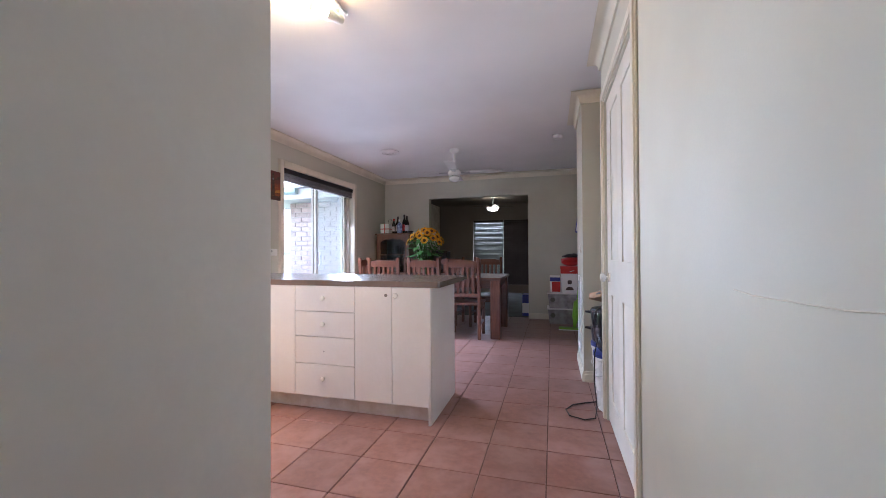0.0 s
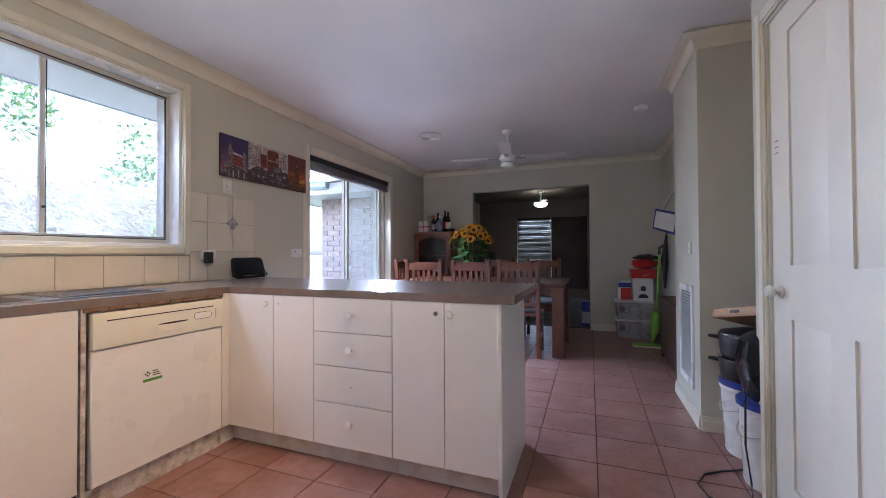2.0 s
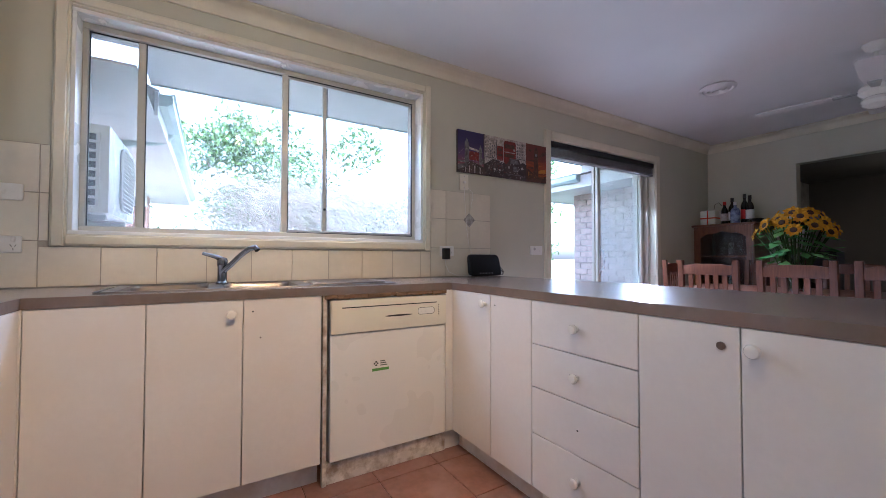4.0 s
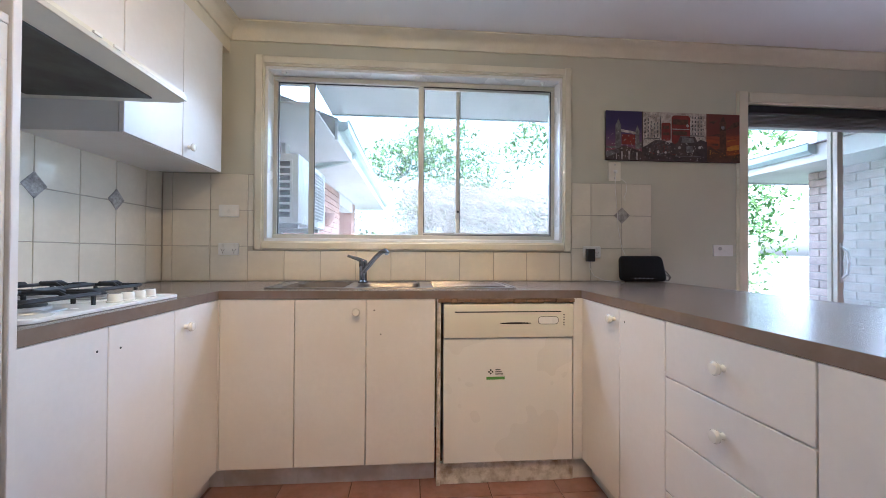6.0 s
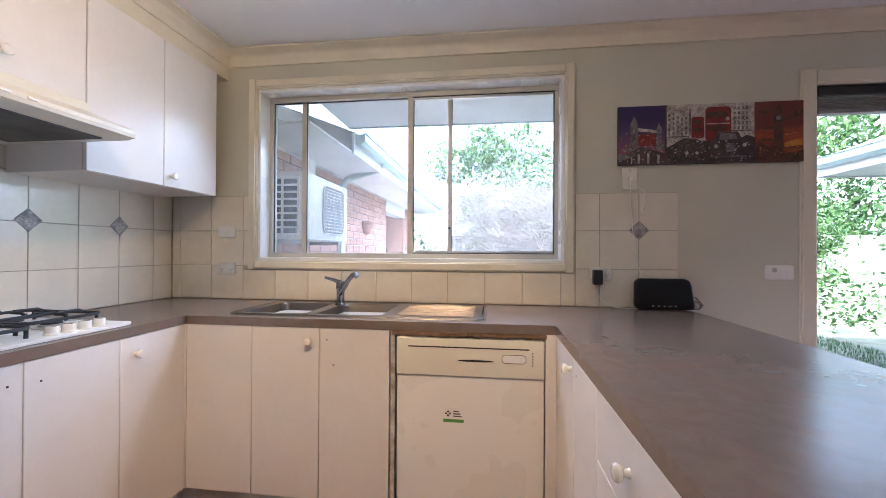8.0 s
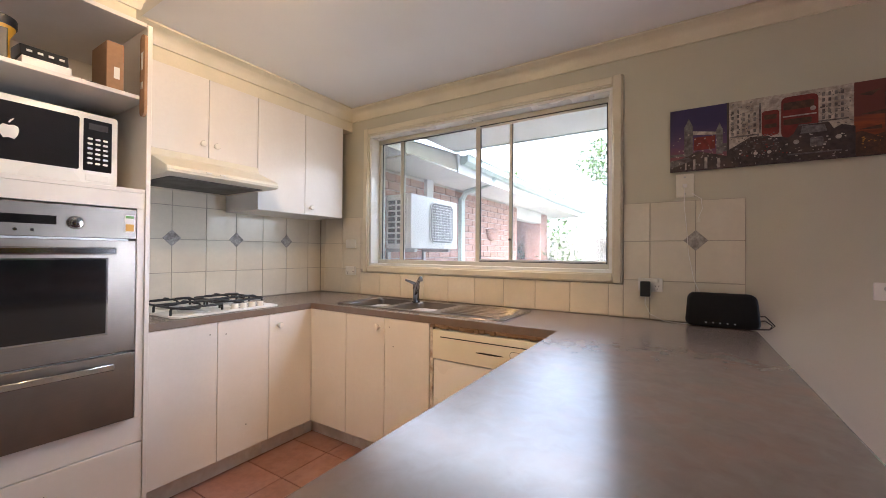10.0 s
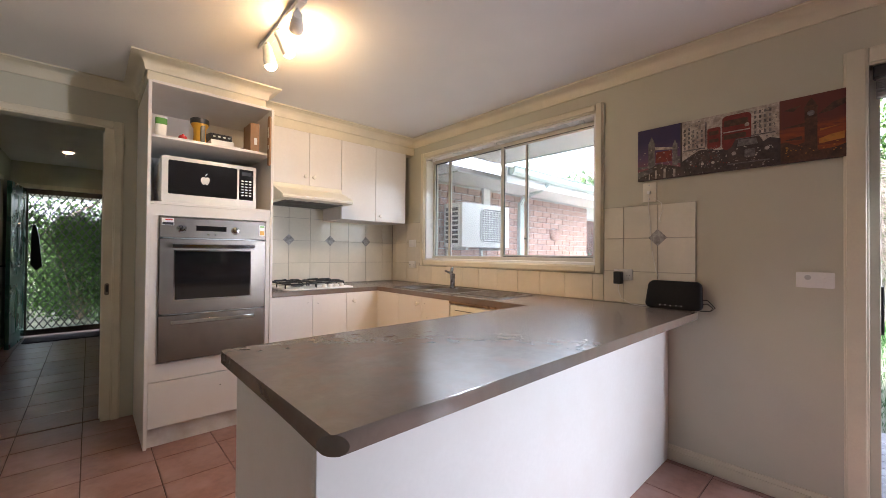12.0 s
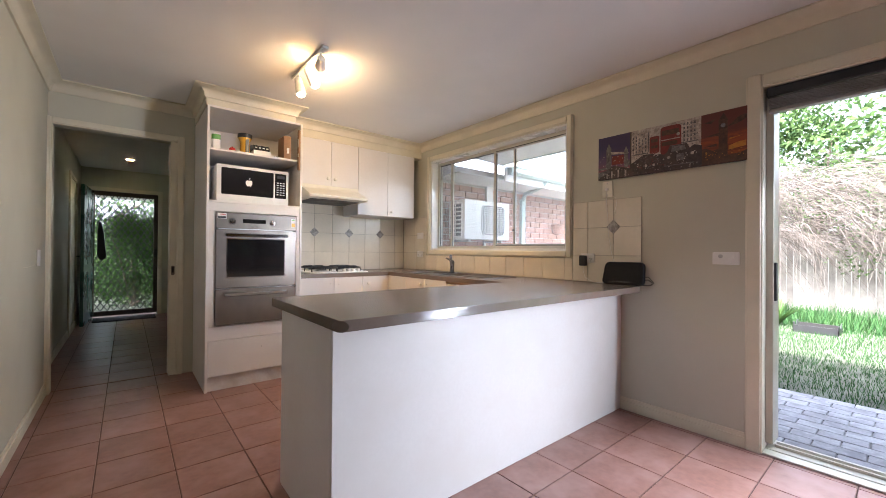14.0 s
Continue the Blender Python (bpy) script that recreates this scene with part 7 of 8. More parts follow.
tb = thing("dining_table", "large red-brown timber dining table with square legs", "table", (-1.25, 5.72, 0))
TBX0, TBX1, TBY0, TBY1 = -2.22, -0.28, 5.22, 6.22
for k in range(6):
    ya = TBY0 + k * (TBY1 - TBY0) / 6
    box_part("tabletop_board", (TBX0, ya + 0.0008, 0.735), (TBX1, ya + (TBY1 - TBY0) / 6 - 0.0008, 0.770), TABLE_WOOD, tb, 0.003)
bm = bmesh.new()
for y in (TBY0 + 0.05, TBY1 - 0.07):
    add_box(bm, (TBX0 + 0.13, y, 0.64), (TBX1 - 0.13, y + 0.022, 0.7345))
for x in (TBX0 + 0.05, TBX1 - 0.07):
    add_box(bm, (x, TBY0 + 0.13, 0.64), (x + 0.022, TBY1 - 0.13, 0.7345))
part("apron", bm, TABLE_WOOD, tb)
for x in (TBX0 + 0.075, TBX1 - 0.075):
    for y in (TBY0 + 0.075, TBY1 - 0.075):
        box_part("leg", (x - 0.06, y - 0.06, 0.0), (x + 0.06, y + 0.06, 0.7345), CHAIR_WOOD, tb, 0.006)


def sunflowers():
    b = V((-1.42, 5.70, 0.77))
    v = thing("sunflower_vase", "clear glass vase of yellow artificial sunflowers on the table", "vase", b)
    bm = bmesh.new()
    add_lathe(bm, [(0.0, 0.0), (0.048, 0.0), (0.052, 0.01), (0.056, 0.15), (0.066, 0.30), (0.063, 0.30), (0.052, 0.15), (0.046, 0.018), (0.0, 0.015)], Matrix.Translation(b), 20)
    part("glass_vase", bm, VASE, v)
    r = random.Random(5)
    heads = []
    for k in range(27):
        a, ra = k * 2.4, 0.03 + 0.21 * math.sqrt(k / 27)
        heads.append(b + V((ra * math.cos(a) * 1.1, ra * math.sin(a), 0.64 - 2.6 * ra * ra + r.uniform(-0.03, 0.03))))
    for p in heads:
        q = b + V(((p.x - b.x) * 0.12, (p.y - b.y) * 0.12, 0.02))
        bm = bmesh.new()
        add_tube(bm, [q, (q + p) / 2 + V((0, 0, 0.06)), p], 0.005, 5)
        part("stem", bm, LEAF, v)
    for p in heads:
        d = (V((p.x - b.x, p.y - b.y, 0.10)) + V((0, -0.05, 0))).normalized()
        m, _ = axis_frame(p, p + d)
        bm = bmesh.new()
        n = 13
        for i in range(n):
            t = 2 * math.pi * i / n + r.uniform(-0.1, 0.1)
            l, w, lift = r.uniform(0.05, 0.065), 0.014, r.uniform(-0.005, 0.015)
            c, s = math.cos(t), math.sin(t)
            q = [(0.02 * c - w * 0.6 * s, 0.02 * s + w * 0.6 * c, 0.002), (0.02 * c + w * 0.6 * s, 0.02 * s - w * 0.6 * c, 0.002),
                 (l * 0.7 * c + w * s, l * 0.7 * s - w * c, 0.008 + lift * 0.5), (l * c, l * s, lift), (l * 0.7 * c - w * s, l * 0.7 * s + w * c, 0.008 + lift * 0.5)]
            bm.faces.new([bm.verts.new(m @ V(x)) for x in q])
        f = part("petals", bm, PETAL, v, "golden yellow petals")
        bm = bmesh.new()
        add_lathe(bm, [(0.0, 0.010), (0.015, 0.009), (0.023, 0.004), (0.024, -0.004), (0.0, -0.008)], m, 12)
        part("disc", bm, DISC, f, "dark brown flower disc")
    bm = bmesh.new()
    for k in range(120):
        a, ra = r.uniform(0, 6.28), r.uniform(0.03, 0.23)
        p = b + V((ra * math.cos(a), ra * math.sin(a), r.uniform(0.30, 0.60) - 0.35 * ra))
        u = V((math.cos(a), math.sin(a), r.uniform(-0.7, 0.2))).normalized()
        w = u.cross(V((0, 0, 1))).normalized()
        l = r.uniform(0.08, 0.14)
        bm.faces.new([bm.verts.new(q) for q in (p, p + u * l * 0.45 + w * l * 0.35, p + u * l, p + u * l * 0.45 - w * l * 0.35)])
    part("leaves", bm, LEAF_BRIGHT, v, "broad green leaves")


PETAL = leaf_material("sunflower petals", (0.58, 0.24, 0.01), (0.78, 0.42, 0.02))
LEAF_BRIGHT = leaf_material("artificial leaves", (0.05, 0.16, 0.04), (0.16, 0.34, 0.10))
DISC = surface("flower disc", (0.06, 0.03, 0.012), 0.9, fine=200, vary=0.4, stain=0.1, relief=0.6)
VASE = glass("vase glass", (0.92, 0.97, 0.97), 0.02)
sunflowers()


def hutch():
    x0, x1, y0, y1, zt = -2.575, -1.985, 6.50, 6.89, 1.40
    h = thing("display_cabinet", "mid-brown timber display cabinet with an arched glass door", "cabinet", ((x0 + x1) / 2, 6.7, 0))
    for x in (x0, x1 - 0.02):
        box_part("side_panel", (x, y0, 0.0), (x + 0.02, y1, zt), HUTCH_WOOD, h, 0.002)
    box_part("back_panel", (x0 + 0.0205, y1 - 0.012, 0.05), (x1 - 0.0205, y1, zt), DARK_WOOD, h)
    for z in (0.06, 0.72, 1.05):
        box_part("shelf", (x0 + 0.0205, y0 + 0.03, z), (x1 - 0.0205, y1 - 0.013, z + 0.018), HUTCH_WOOD, h)
    box_part("top_panel", (x0 - 0.02, y0 - 0.02, zt), (x1 + 0.02, y1, zt + 0.025), HUTCH_WOOD, h, 0.006)
    bm = bmesh.new()
    w = x1 - x0
    arch = [(x1 - 0.0205, zt), (x0 + 0.0205, zt), (x0 + 0.0205, 0.0), (x0 + 0.07, 0.0), (x0 + 0.07, 1.26)]
    for i in range(17):
        u = i / 16
        arch.append((x0 + 0.07 + u * (w - 0.14), 1.27 + 0.050 * math.sin(math.pi * u) + 0.022 * abs(math.sin(3 * math.pi * u))))
    arch += [(x1 - 0.07, 1.26), (x1 - 0.07, 0.0), (x1 - 0.0205, 0.0)]
    add_prism(bm, arch, "y", y0 - 0.002, y0 + 0.02)
    add_box(bm, (x0 + 0.07, y0 - 0.002, 0.0), (x1 - 0.07, y0 + 0.02, 0.62))
    d = part("door", bm, HUTCH_WOOD, h)
    g = box_part("pane", (x0 + 0.05, y0 + 0.006, 0.60), (x1 - 0.05, y0 + 0.010, 1.36), CABINET_GLASS, d)
    g.visible_shadow = False
    bm = bmesh.new()
    add_cyl(bm, (x1 - 0.045, y0 - 0.002, 0.86), (x1 - 0.045, y0 - 0.022, 0.86), 0.011, 0.014, 12)
    part("knob", bm, CHROME, d)
    r = random.Random(2)
    for x in (-2.45, -2.36, -2.27, -2.18, -2.10):
        for z in (0.738, 1.068):
            t = thing("glassware", "pale drinking glass inside the display cabinet", "glass", (x, 6.68, z), "glasses in the cabinet")
            hh = r.uniform(0.10, 0.16)
            bm = bmesh.new()
            add_lathe(bm, [(0.0, 0.0), (0.026, 0.0), (0.032, hh), (0.029, hh), (0.023, 0.008), (0.0, 0.008)], Matrix.Translation((x, 6.68, z)), 12)
            part("tumbler", bm, VASE, t)
    z = zt + 0.025

    def bottle(x, y, hh, rr, mat, cap, lab, label):
        b = thing("bottle", label, "bottle", (x, y, z), "bottles on the cabinet")
        bm = bmesh.new()
        add_lathe(bm, [(0.0, 0.0), (rr, 0.0), (rr, hh * 0.60), (rr * 0.75, hh * 0.70), (0.014, hh * 0.78), (0.013, hh * 0.96), (0.016, hh * 0.97), (0.016, hh), (0.0, hh)], Matrix.Translation((x, y, z)), 16)
        part("body", bm, mat, b)
        bm = bmesh.new()
        add_lathe(bm, [(rr + 0.0008, hh * 0.15), (rr + 0.0008, hh * 0.48)], Matrix.Translation((x, y, z)), 16)
        part("label_band", bm, lab, b)
        bm = bmesh.new()
        add_lathe(bm, [(0.0165, hh * 0.86), (0.0165, hh * 1.005), (0.0, hh * 1.005)], Matrix.Translation((x, y, z)), 12)
        part("cap", bm, cap, b)
    BOT = surface("dark bottle glass", (0.012, 0.014, 0.012), 0.08, vary=0.05, stain=0.0, relief=0.0)
    BLUEB = surface("pale blue printed bottle", (0.28, 0.34, 0.50), 0.2, fine=30, coarse=22, vary=0.2, stain=0.3, relief=0.0, tint=(0.05, 0.06, 0.16))
    bottle(-2.26, 6.70, 0.30, 0.037, BOT, BLACK, PLASTIC, "dark wine bottle with a pale label")
    bottle(-2.20, 6.62, 0.24, 0.045, BLUEB, PLASTIC, BLUEB, "squat pale blue spirit bottle")
    bottle(-2.14, 6.70, 0.33, 0.037, BOT, BLACK, RED, "tall dark wine bottle with a red label")
    bottle(-2.07, 6.64, 0.30, 0.037, BOT, BLACK, PLASTIC, "dark wine bottle with a white label")
    bottle(-2.32, 6.66, 0.26, 0.034, BOT, RED, PALE_INK, "dark bottle with a grey label")
    gb = thing("gift_box", "white gift box tied with a red ribbon", "box", (-2.47, 6.66, z))
    box_part("body", (-2.55, 6.60, z), (-2.39, 6.72, z + 0.17), PLASTIC, gb, 0.003)
    box_part("ribbon", (-2.551, 6.599, z + 0.075), (-2.389, 6.721, z + 0.09), RED, gb)
    box_part("ribbon", (-2.478, 6.5985, z), (-2.465, 6.7215, z + 0.171), RED, gb)
    bm = bmesh.new()
    add_tube(bm, [(-2.43, 6.66, z + 0.171), (-2.42, 6.66, z + 0.24), (-2.38, 6.66, z + 0.26), (-2.35, 6.66, z + 0.22)], 0.003, 5)
    part("cord", bm, BLACK, gb)
    lid = thing("dark_bowl", "low dark bowl beside the bottles", "bowl", (-2.0, 6.62, z))
    bm = bmesh.new()
    add_lathe(bm, [(0.0, 0.0), (0.03, 0.0), (0.06, 0.04), (0.056, 0.04), (0.028, 0.008), (0.0, 0.008)], Matrix.Translation((-2.0, 6.62, z)), 16)
    part("bowl", bm, BLACK, lid)


hutch()
# speaker box in the dim corner behind the table
sp = thing("black_speaker", "black floor-standing loudspeaker in the dim living room", "loudspeaker", (-1.72, 7.6, 0))
box_part("cabinet", (-1.90, 7.5, 0.0), (-1.60, 7.8, 1.12), BLACK, sp, 0.01)
bm = bmesh.new()
add_lathe(bm, [(0.0, 0.0), (0.09, 0.0), (0.10, 0.006)], Matrix.Translation((-1.75, 7.497, 0.85)) @ Matrix.Rotation(radians(90), 4, "X"), 20)
part("driver", bm, GREY_PRINT, sp)


# ---- boxes and cleaning things by the north wall ----
TUB = surface("cloudy clear plastic tub", (0.42, 0.42, 0.43), 0.22, fine=12, coarse=8, vary=0.15, stain=0.25, relief=0.02, tint=(0.24, 0.23, 0.24))


def tub(z, lidded):
    t = thing("storage_tub", "cloudy clear plastic storage tub with a white lid", "storage tub", (0.50, 6.68, z), "stacked storage tubs")
    bm = bmesh.new()
    a = [(0.27, 6.50), (0.73, 6.50), (0.73, 6.86), (0.27, 6.86)]
    lo, hi = [bm.verts.new((0.5 + (x - 0.5) * 0.90, 6.68 + (y - 6.68) * 0.90, z)) for x, y in a], [bm.verts.new((x, y, z + 0.215)) for x, y in a]
    for i in range(4):
        bm.faces.new((lo[i], lo[(i + 1) % 4], hi[(i + 1) % 4], hi[i]))
    bm.faces.new(lo[::-1])
    bm.faces.new(hi)
    part("tub", bm, TUB, t)
    box_part("lid", (0.255, 6.485, z + 0.215), (0.745, 6.875, z + 0.235), PLASTIC, t, 0.006)
    for y in (6.484,):
        bm = bmesh.new()
        add_cyl(bm, (0.34, y + 0.025, z + 0.13), (0.34, y + 0.018, z + 0.13), 0.035, seg=16)
        part("badge", bm, GREY_PRINT, t)
    return t


tub(0.0, True)
tub(0.235, True)
zt = 0.47
bx = thing("appliance_box", "white cardboard box printed with a black kettle", "box", (0.59, 6.68, zt))
box_part("body", (0.47, 6.56, zt), (0.70, 6.80, zt + 0.29), PLASTIC, bx, 0.002)
bm = bmesh.new()
add_prism(bm, [(0.53, zt + 0.04), (0.65, zt + 0.04), (0.64, zt + 0.07), (0.61, zt + 0.09), (0.57, zt + 0.09), (0.54, zt + 0.07)], "y", 6.5585, 6.5598)
add_prism(bm, rounded(0.06, 0.06, 0.015, 0.59, zt + 0.16), "y", 6.5585, 6.5598)
part("print", bm, INK, bx)
bx = thing("appliance_box", "blue and red printed cardboard box", "box", (0.38, 6.68, zt))
box_part("body", (0.30, 6.58, zt), (0.455, 6.78, zt + 0.25), PLASTIC, bx, 0.002)
box_part("print", (0.302, 6.5785, zt + 0.17), (0.453, 6.5798, zt + 0.23), BLUE, bx)
box_part("print", (0.33, 6.5785, zt + 0.01), (0.453, 6.5798, zt + 0.165), RED, bx)
sb = thing("shoe_box", "red shoe box with a white swoosh-like stripe", "box", (0.60, 6.68, zt + 0.29))
box_part("body", (0.46, 6.55, zt + 0.29), (0.76, 6.82, zt + 0.365), RED, sb, 0.002)
box_part("lid", (0.455, 6.545, zt + 0.365), (0.765, 6.825, zt + 0.40), RED, sb, 0.002)
bm = bmesh.new()
add_prism(bm, [(0.58, zt + 0.33), (0.61, zt + 0.315), (0.66, zt + 0.345), (0.61, zt + 0.328)], "y", 6.5485, 6.5498)
part("stripe", bm, PLASTIC, sb)
bg = thing("red_bag", "red and black fabric bag slumped on the boxes", "bag", (0.63, 6.68, zt + 0.40))
bm = bmesh.new()
bmesh.ops.create_icosphere(bm, subdivisions=3, radius=1.0)
for v in bm.verts:
    k = 1 + 0.18 * noise.noise(v.co * 2.2)
    v.co = V((0.62 + v.co.x * 0.15 * k, 6.68 + v.co.y * 0.13 * k, zt + 0.40 + max(0.0, (v.co.z * 0.5 + 0.5)) * 0.15 * k))
part("bag", bm, RED, bg)
bm = bmesh.new()
bmesh.ops.create_icosphere(bm, subdivisions=3, radius=1.0)
for v in bm.verts:
    k = 1 + 0.3 * noise.noise(v.co * 3)
    v.co = V((0.64 + v.co.x * 0.14 * k, 6.67 + v.co.y * 0.12 * k, zt + 0.535 + max(0.0, v.co.z) * 0.06 * k))
part("flap", bm, BLACK, bg)

mp = thing("spray_mop", "lime green spray mop leaning on the wall", "mop", (0.66, 6.2, 0))
LIME = surface("lime green plastic", (0.22, 0.48, 0.03), 0.35, vary=0.05, stain=0.04, relief=0.02)
bm = bmesh.new()
add_prism(bm, rounded(0.40, 0.13, 0.03, 0.62, 6.10), "z", 0.012, 0.03, 0.004)
part("mop_head", bm, LIME, mp)
bm = bmesh.new()
add_prism(bm, rounded(0.40, 0.13, 0.03, 0.62, 6.10), "z", 0.0, 0.012)
part("pad", bm, PLASTIC, mp)
bm = bmesh.new()
add_tube(bm, [(0.63, 6.12, 0.03), (0.65, 6.16, 0.18), (0.67, 6.18, 0.38), (0.68, 6.20, 0.42)], [0.02, 0.05, 0.045, 0.02], 10)
part("bottle", bm, LIME, mp)
bm = bmesh.new()
add_tube(bm, [(0.68, 6.20, 0.42), (0.73, 6.27, 1.06)], 0.011, 8)
part("pole", bm, LIME, mp)
bm = bmesh.new()
add_tube(bm, [(0.73, 6.27, 1.06), (0.735, 6.28, 1.14), (0.78, 6.30, 1.17)], 0.017, 8)
part("grip", bm, BLACK, mp)

nb = thing("notice_board", "small whiteboard with a blue border hung at an angle", "notice board", (DIN_X - 0.03, 6.0, 1.45))
bm = bmesh.new()
add_box(bm, (-0.006, -0.19, -0.12), (0.006, 0.19, 0.12), 0.002)
bmesh.ops.transform(bm, matrix=Matrix.Translation((DIN_X - 0.10, 6.05, 1.44)) @ Matrix.Rotation(radians(28), 4, "Z") @ Matrix.Rotation(radians(14), 4, "X"), verts=bm.verts)
part("border", bm, BLUE, nb)
bm = bmesh.new()
add_box(bm, (-0.0085, -0.165, -0.095), (0.0085, 0.165, 0.095), 0.001)
bmesh.ops.transform(bm, matrix=Matrix.Translation((DIN_X - 0.10, 6.05, 1.44)) @ Matrix.Rotation(radians(28), 4, "Z") @ Matrix.Rotation(radians(14), 4, "X"), verts=bm.verts)
part("sheet", bm, PLASTIC, nb)
bm = bmesh.new()
add_tube(bm, [(DIN_X - 0.12, 6.05, 1.55), (DIN_X - 0.02, 6.05, 1.75), (DIN_X, 6.05, 1.75)], 0.003, 5)
part("string", bm, BLACK, nb)
for nm, y, z, w, h, mt, lb in (("wall_paper_note", 5.55, 1.55, 0.20, 0.28, PLASTIC, "pale paper note pinned to the wall"), ("wall_paper_note", 5.25, 1.50, 0.16, 0.34, APPL_CREAM, "cream paper strip pinned to the wall"),
                               ("wall_pennant", 5.62, 1.74, 0.12, 0.16, RED, "small red pennant hung on the wall")):
    t = thing(nm, lb, "note", (DIN_X, y, z))
    box_part("sheet", (DIN_X - 0.006, y - w / 2, z - h / 2), (DIN_X - 0.002, y + w / 2, z + h / 2), mt, t)
sd = thing("low_dark_cabinet", "low dark brown cupboard against the dining wall", "cabinet", (0.72, 5.2, 0))
box_part("body", (0.66, 4.85, 0.03), (DIN_X - 0.016, 5.75, 0.60), DARK_WOOD, sd, 0.004)
box_part("top_panel", (0.645, 4.83, 0.60), (DIN_X - 0.016, 5.77, 0.625), DARK_WOOD, sd, 0.004)
for y in (4.9, 5.7):
    for x in (0.68, 0.82):
        box_part("foot", (x - 0.02, y - 0.02, 0.0), (x + 0.02, y + 0.02, 0.03), DARK_WOOD, sd)
ub = thing("hanging_umbrella", "dark folded umbrella hanging on the wall", "umbrella", (DIN_X - 0.04, 6.35, 0.9))
bm = bmesh.new()
add_tube(bm, [(DIN_X - 0.03, 6.42, 1.30), (DIN_X - 0.05, 6.42, 1.0), (DIN_X - 0.05, 6.42, 0.65)], [0.012, 0.04, 0.012], 9)
part("folded_canopy", bm, BLACK, ub)
bm = bmesh.new()
add_tube(bm, [(DIN_X - 0.03, 6.42, 1.29), (DIN_X - 0.02, 6.42, 1.38), (DIN_X, 6.42, 1.40)], 0.006, 6)
part("hook", bm, BLACK, ub)
box2 = thing("blue_white_carton", "small blue and white carton inside the living room opening", "box", (-0.12, 7.25, 0))
box_part("body", (-0.16, 7.15, 0.0), (-0.05, 7.45, 0.36), BLUE, box2, 0.003)
box_part("print", (-0.161, 7.1485, 0.05), (-0.049, 7.1498, 0.22), PLASTIC, box2)

# ---- pier: return-air grille and doorbell plate ----
# white grille metal greyed, with the louvres' shade put into the colour
GRILLE_GREY = surface("grille metal greyed for shade", (0.40, 0.39, 0.37), 0.5, vary=0.04, stain=0.06, relief=0.0)
gr = thing("return_air_grille", "white metal return-air grille with fine mesh", "grille", (PIER_X, 4.2, 0.6))
ga, gb_, gz0, gz1 = 3.99, 4.36, 0.20, 0.865
bm = bmesh.new()
for a, b in (((PIER_X - 0.012, ga, gz1 - 0.045), (PIER_X, gb_, gz1)), ((PIER_X - 0.012, ga, gz0), (PIER_X, gb_, gz0 + 0.045)),
             ((PIER_X - 0.012, ga, gz0 + 0.045), (PIER_X, ga + 0.045, gz1 - 0.045)), ((PIER_X - 0.012, gb_ - 0.045, gz0 + 0.045), (PIER_X, gb_, gz1 - 0.045))):
    add_box(bm, a, b, 0.002)
part("surround", bm, APPL, gr)
box_part("backing", (PIER_X - 0.003, ga + 0.045, gz0 + 0.045), (PIER_X - 0.001, gb_ - 0.045, gz1 - 0.045), GREY_PRINT, gr)
for k in range(26):
    z = gz0 + 0.055 + k * 0.0218
    bm = bmesh.new()
    add_prism(bm, [(PIER_X - 0.010, z), (PIER_X - 0.004, z + 0.010), (PIER_X - 0.004, z + 0.0125), (PIER_X - 0.010, z + 0.003)], "y", ga + 0.045, gb_ - 0.045)
    part("louvre", bm, GRILLE_GREY, gr)
dp = thing("wall_switch", "small cream wall switch plate", "switch", (PIER_X, 4.05, 1.12))
box_part("plate", (PIER_X - 0.010, 4.015, 1.075), (PIER_X, 4.085, 1.15), APPL_CREAM, dp, 0.003)
box_part("rocker", (PIER_X - 0.014, 4.04, 1.10), (PIER_X - 0.009, 4.06, 1.125), APPL_CREAM, dp, 0.002)
ls = thing("wall_switch", "white light switch by the hall doorway", "switch", (XE, 0.80, 1.06))
box_part("plate", (XE - 0.010, 0.765, 1.00), (XE, 0.84, 1.115), PLASTIC, ls, 0.003)
box_part("rocker", (XE - 0.014, 0.79, 1.04), (XE - 0.009, 0.815, 1.07), PLASTIC, ls, 0.002)
sc = tagged(thing("trim_wall_crack", "long fine crack in the painted wall", "crack", (XE, 1.1, 1.0)), kind="structure")
bm = bmesh.new()
pts = [(XE - 0.001, 1.275, 1.008), (XE - 0.001, 1.20, 1.004), (XE - 0.001, 1.12, 1.006), (XE - 0.001, 1.05, 1.008), (XE - 0.001, 0.98, 1.010), (XE - 0.001, 0.92, 1.016)]
add_tube(bm, pts, 0.0013, 4)
part("crack", bm, TRIM, sc)


# ---- buckets, pans and fryer in the nook ----
def bucket(x, y, label):
    b = thing("bucket", label, "bucket", (x, y, 0), "white buckets by the wall")
    bm = bmesh.new()
    add_lathe(bm, [(0.0, 0.0), (0.118, 0.0), (0.122, 0.01), (0.140, 0.34), (0.147, 0.345), (0.147, 0.355), (0.140, 0.37), (0.0, 0.37)], Matrix.Translation((x, y, 0)), 26)
    part("body", bm, APPL, b)
    bm = bmesh.new()
    add_lathe(bm, [(0.0, 0.395), (0.140, 0.395), (0.150, 0.388), (0.150, 0.366), (0.142, 0.366)], Matrix.Translation((x, y, 0)), 26)
    part("lid", bm, BLUE, b, "blue plastic lid")
    bm = bmesh.new()
    add_tube(bm, [(x + 0.146 * math.cos(t), y + 0.146 * math.sin(t), 0.30 - 0.075 * math.sin((t - 1.9) / 2.6 * math.pi)) for t in [1.9 + 2.6 * k / 12 for k in range(13)]], 0.0028, 5)
    part("handle", bm, ALU_GREY, b)
    return b


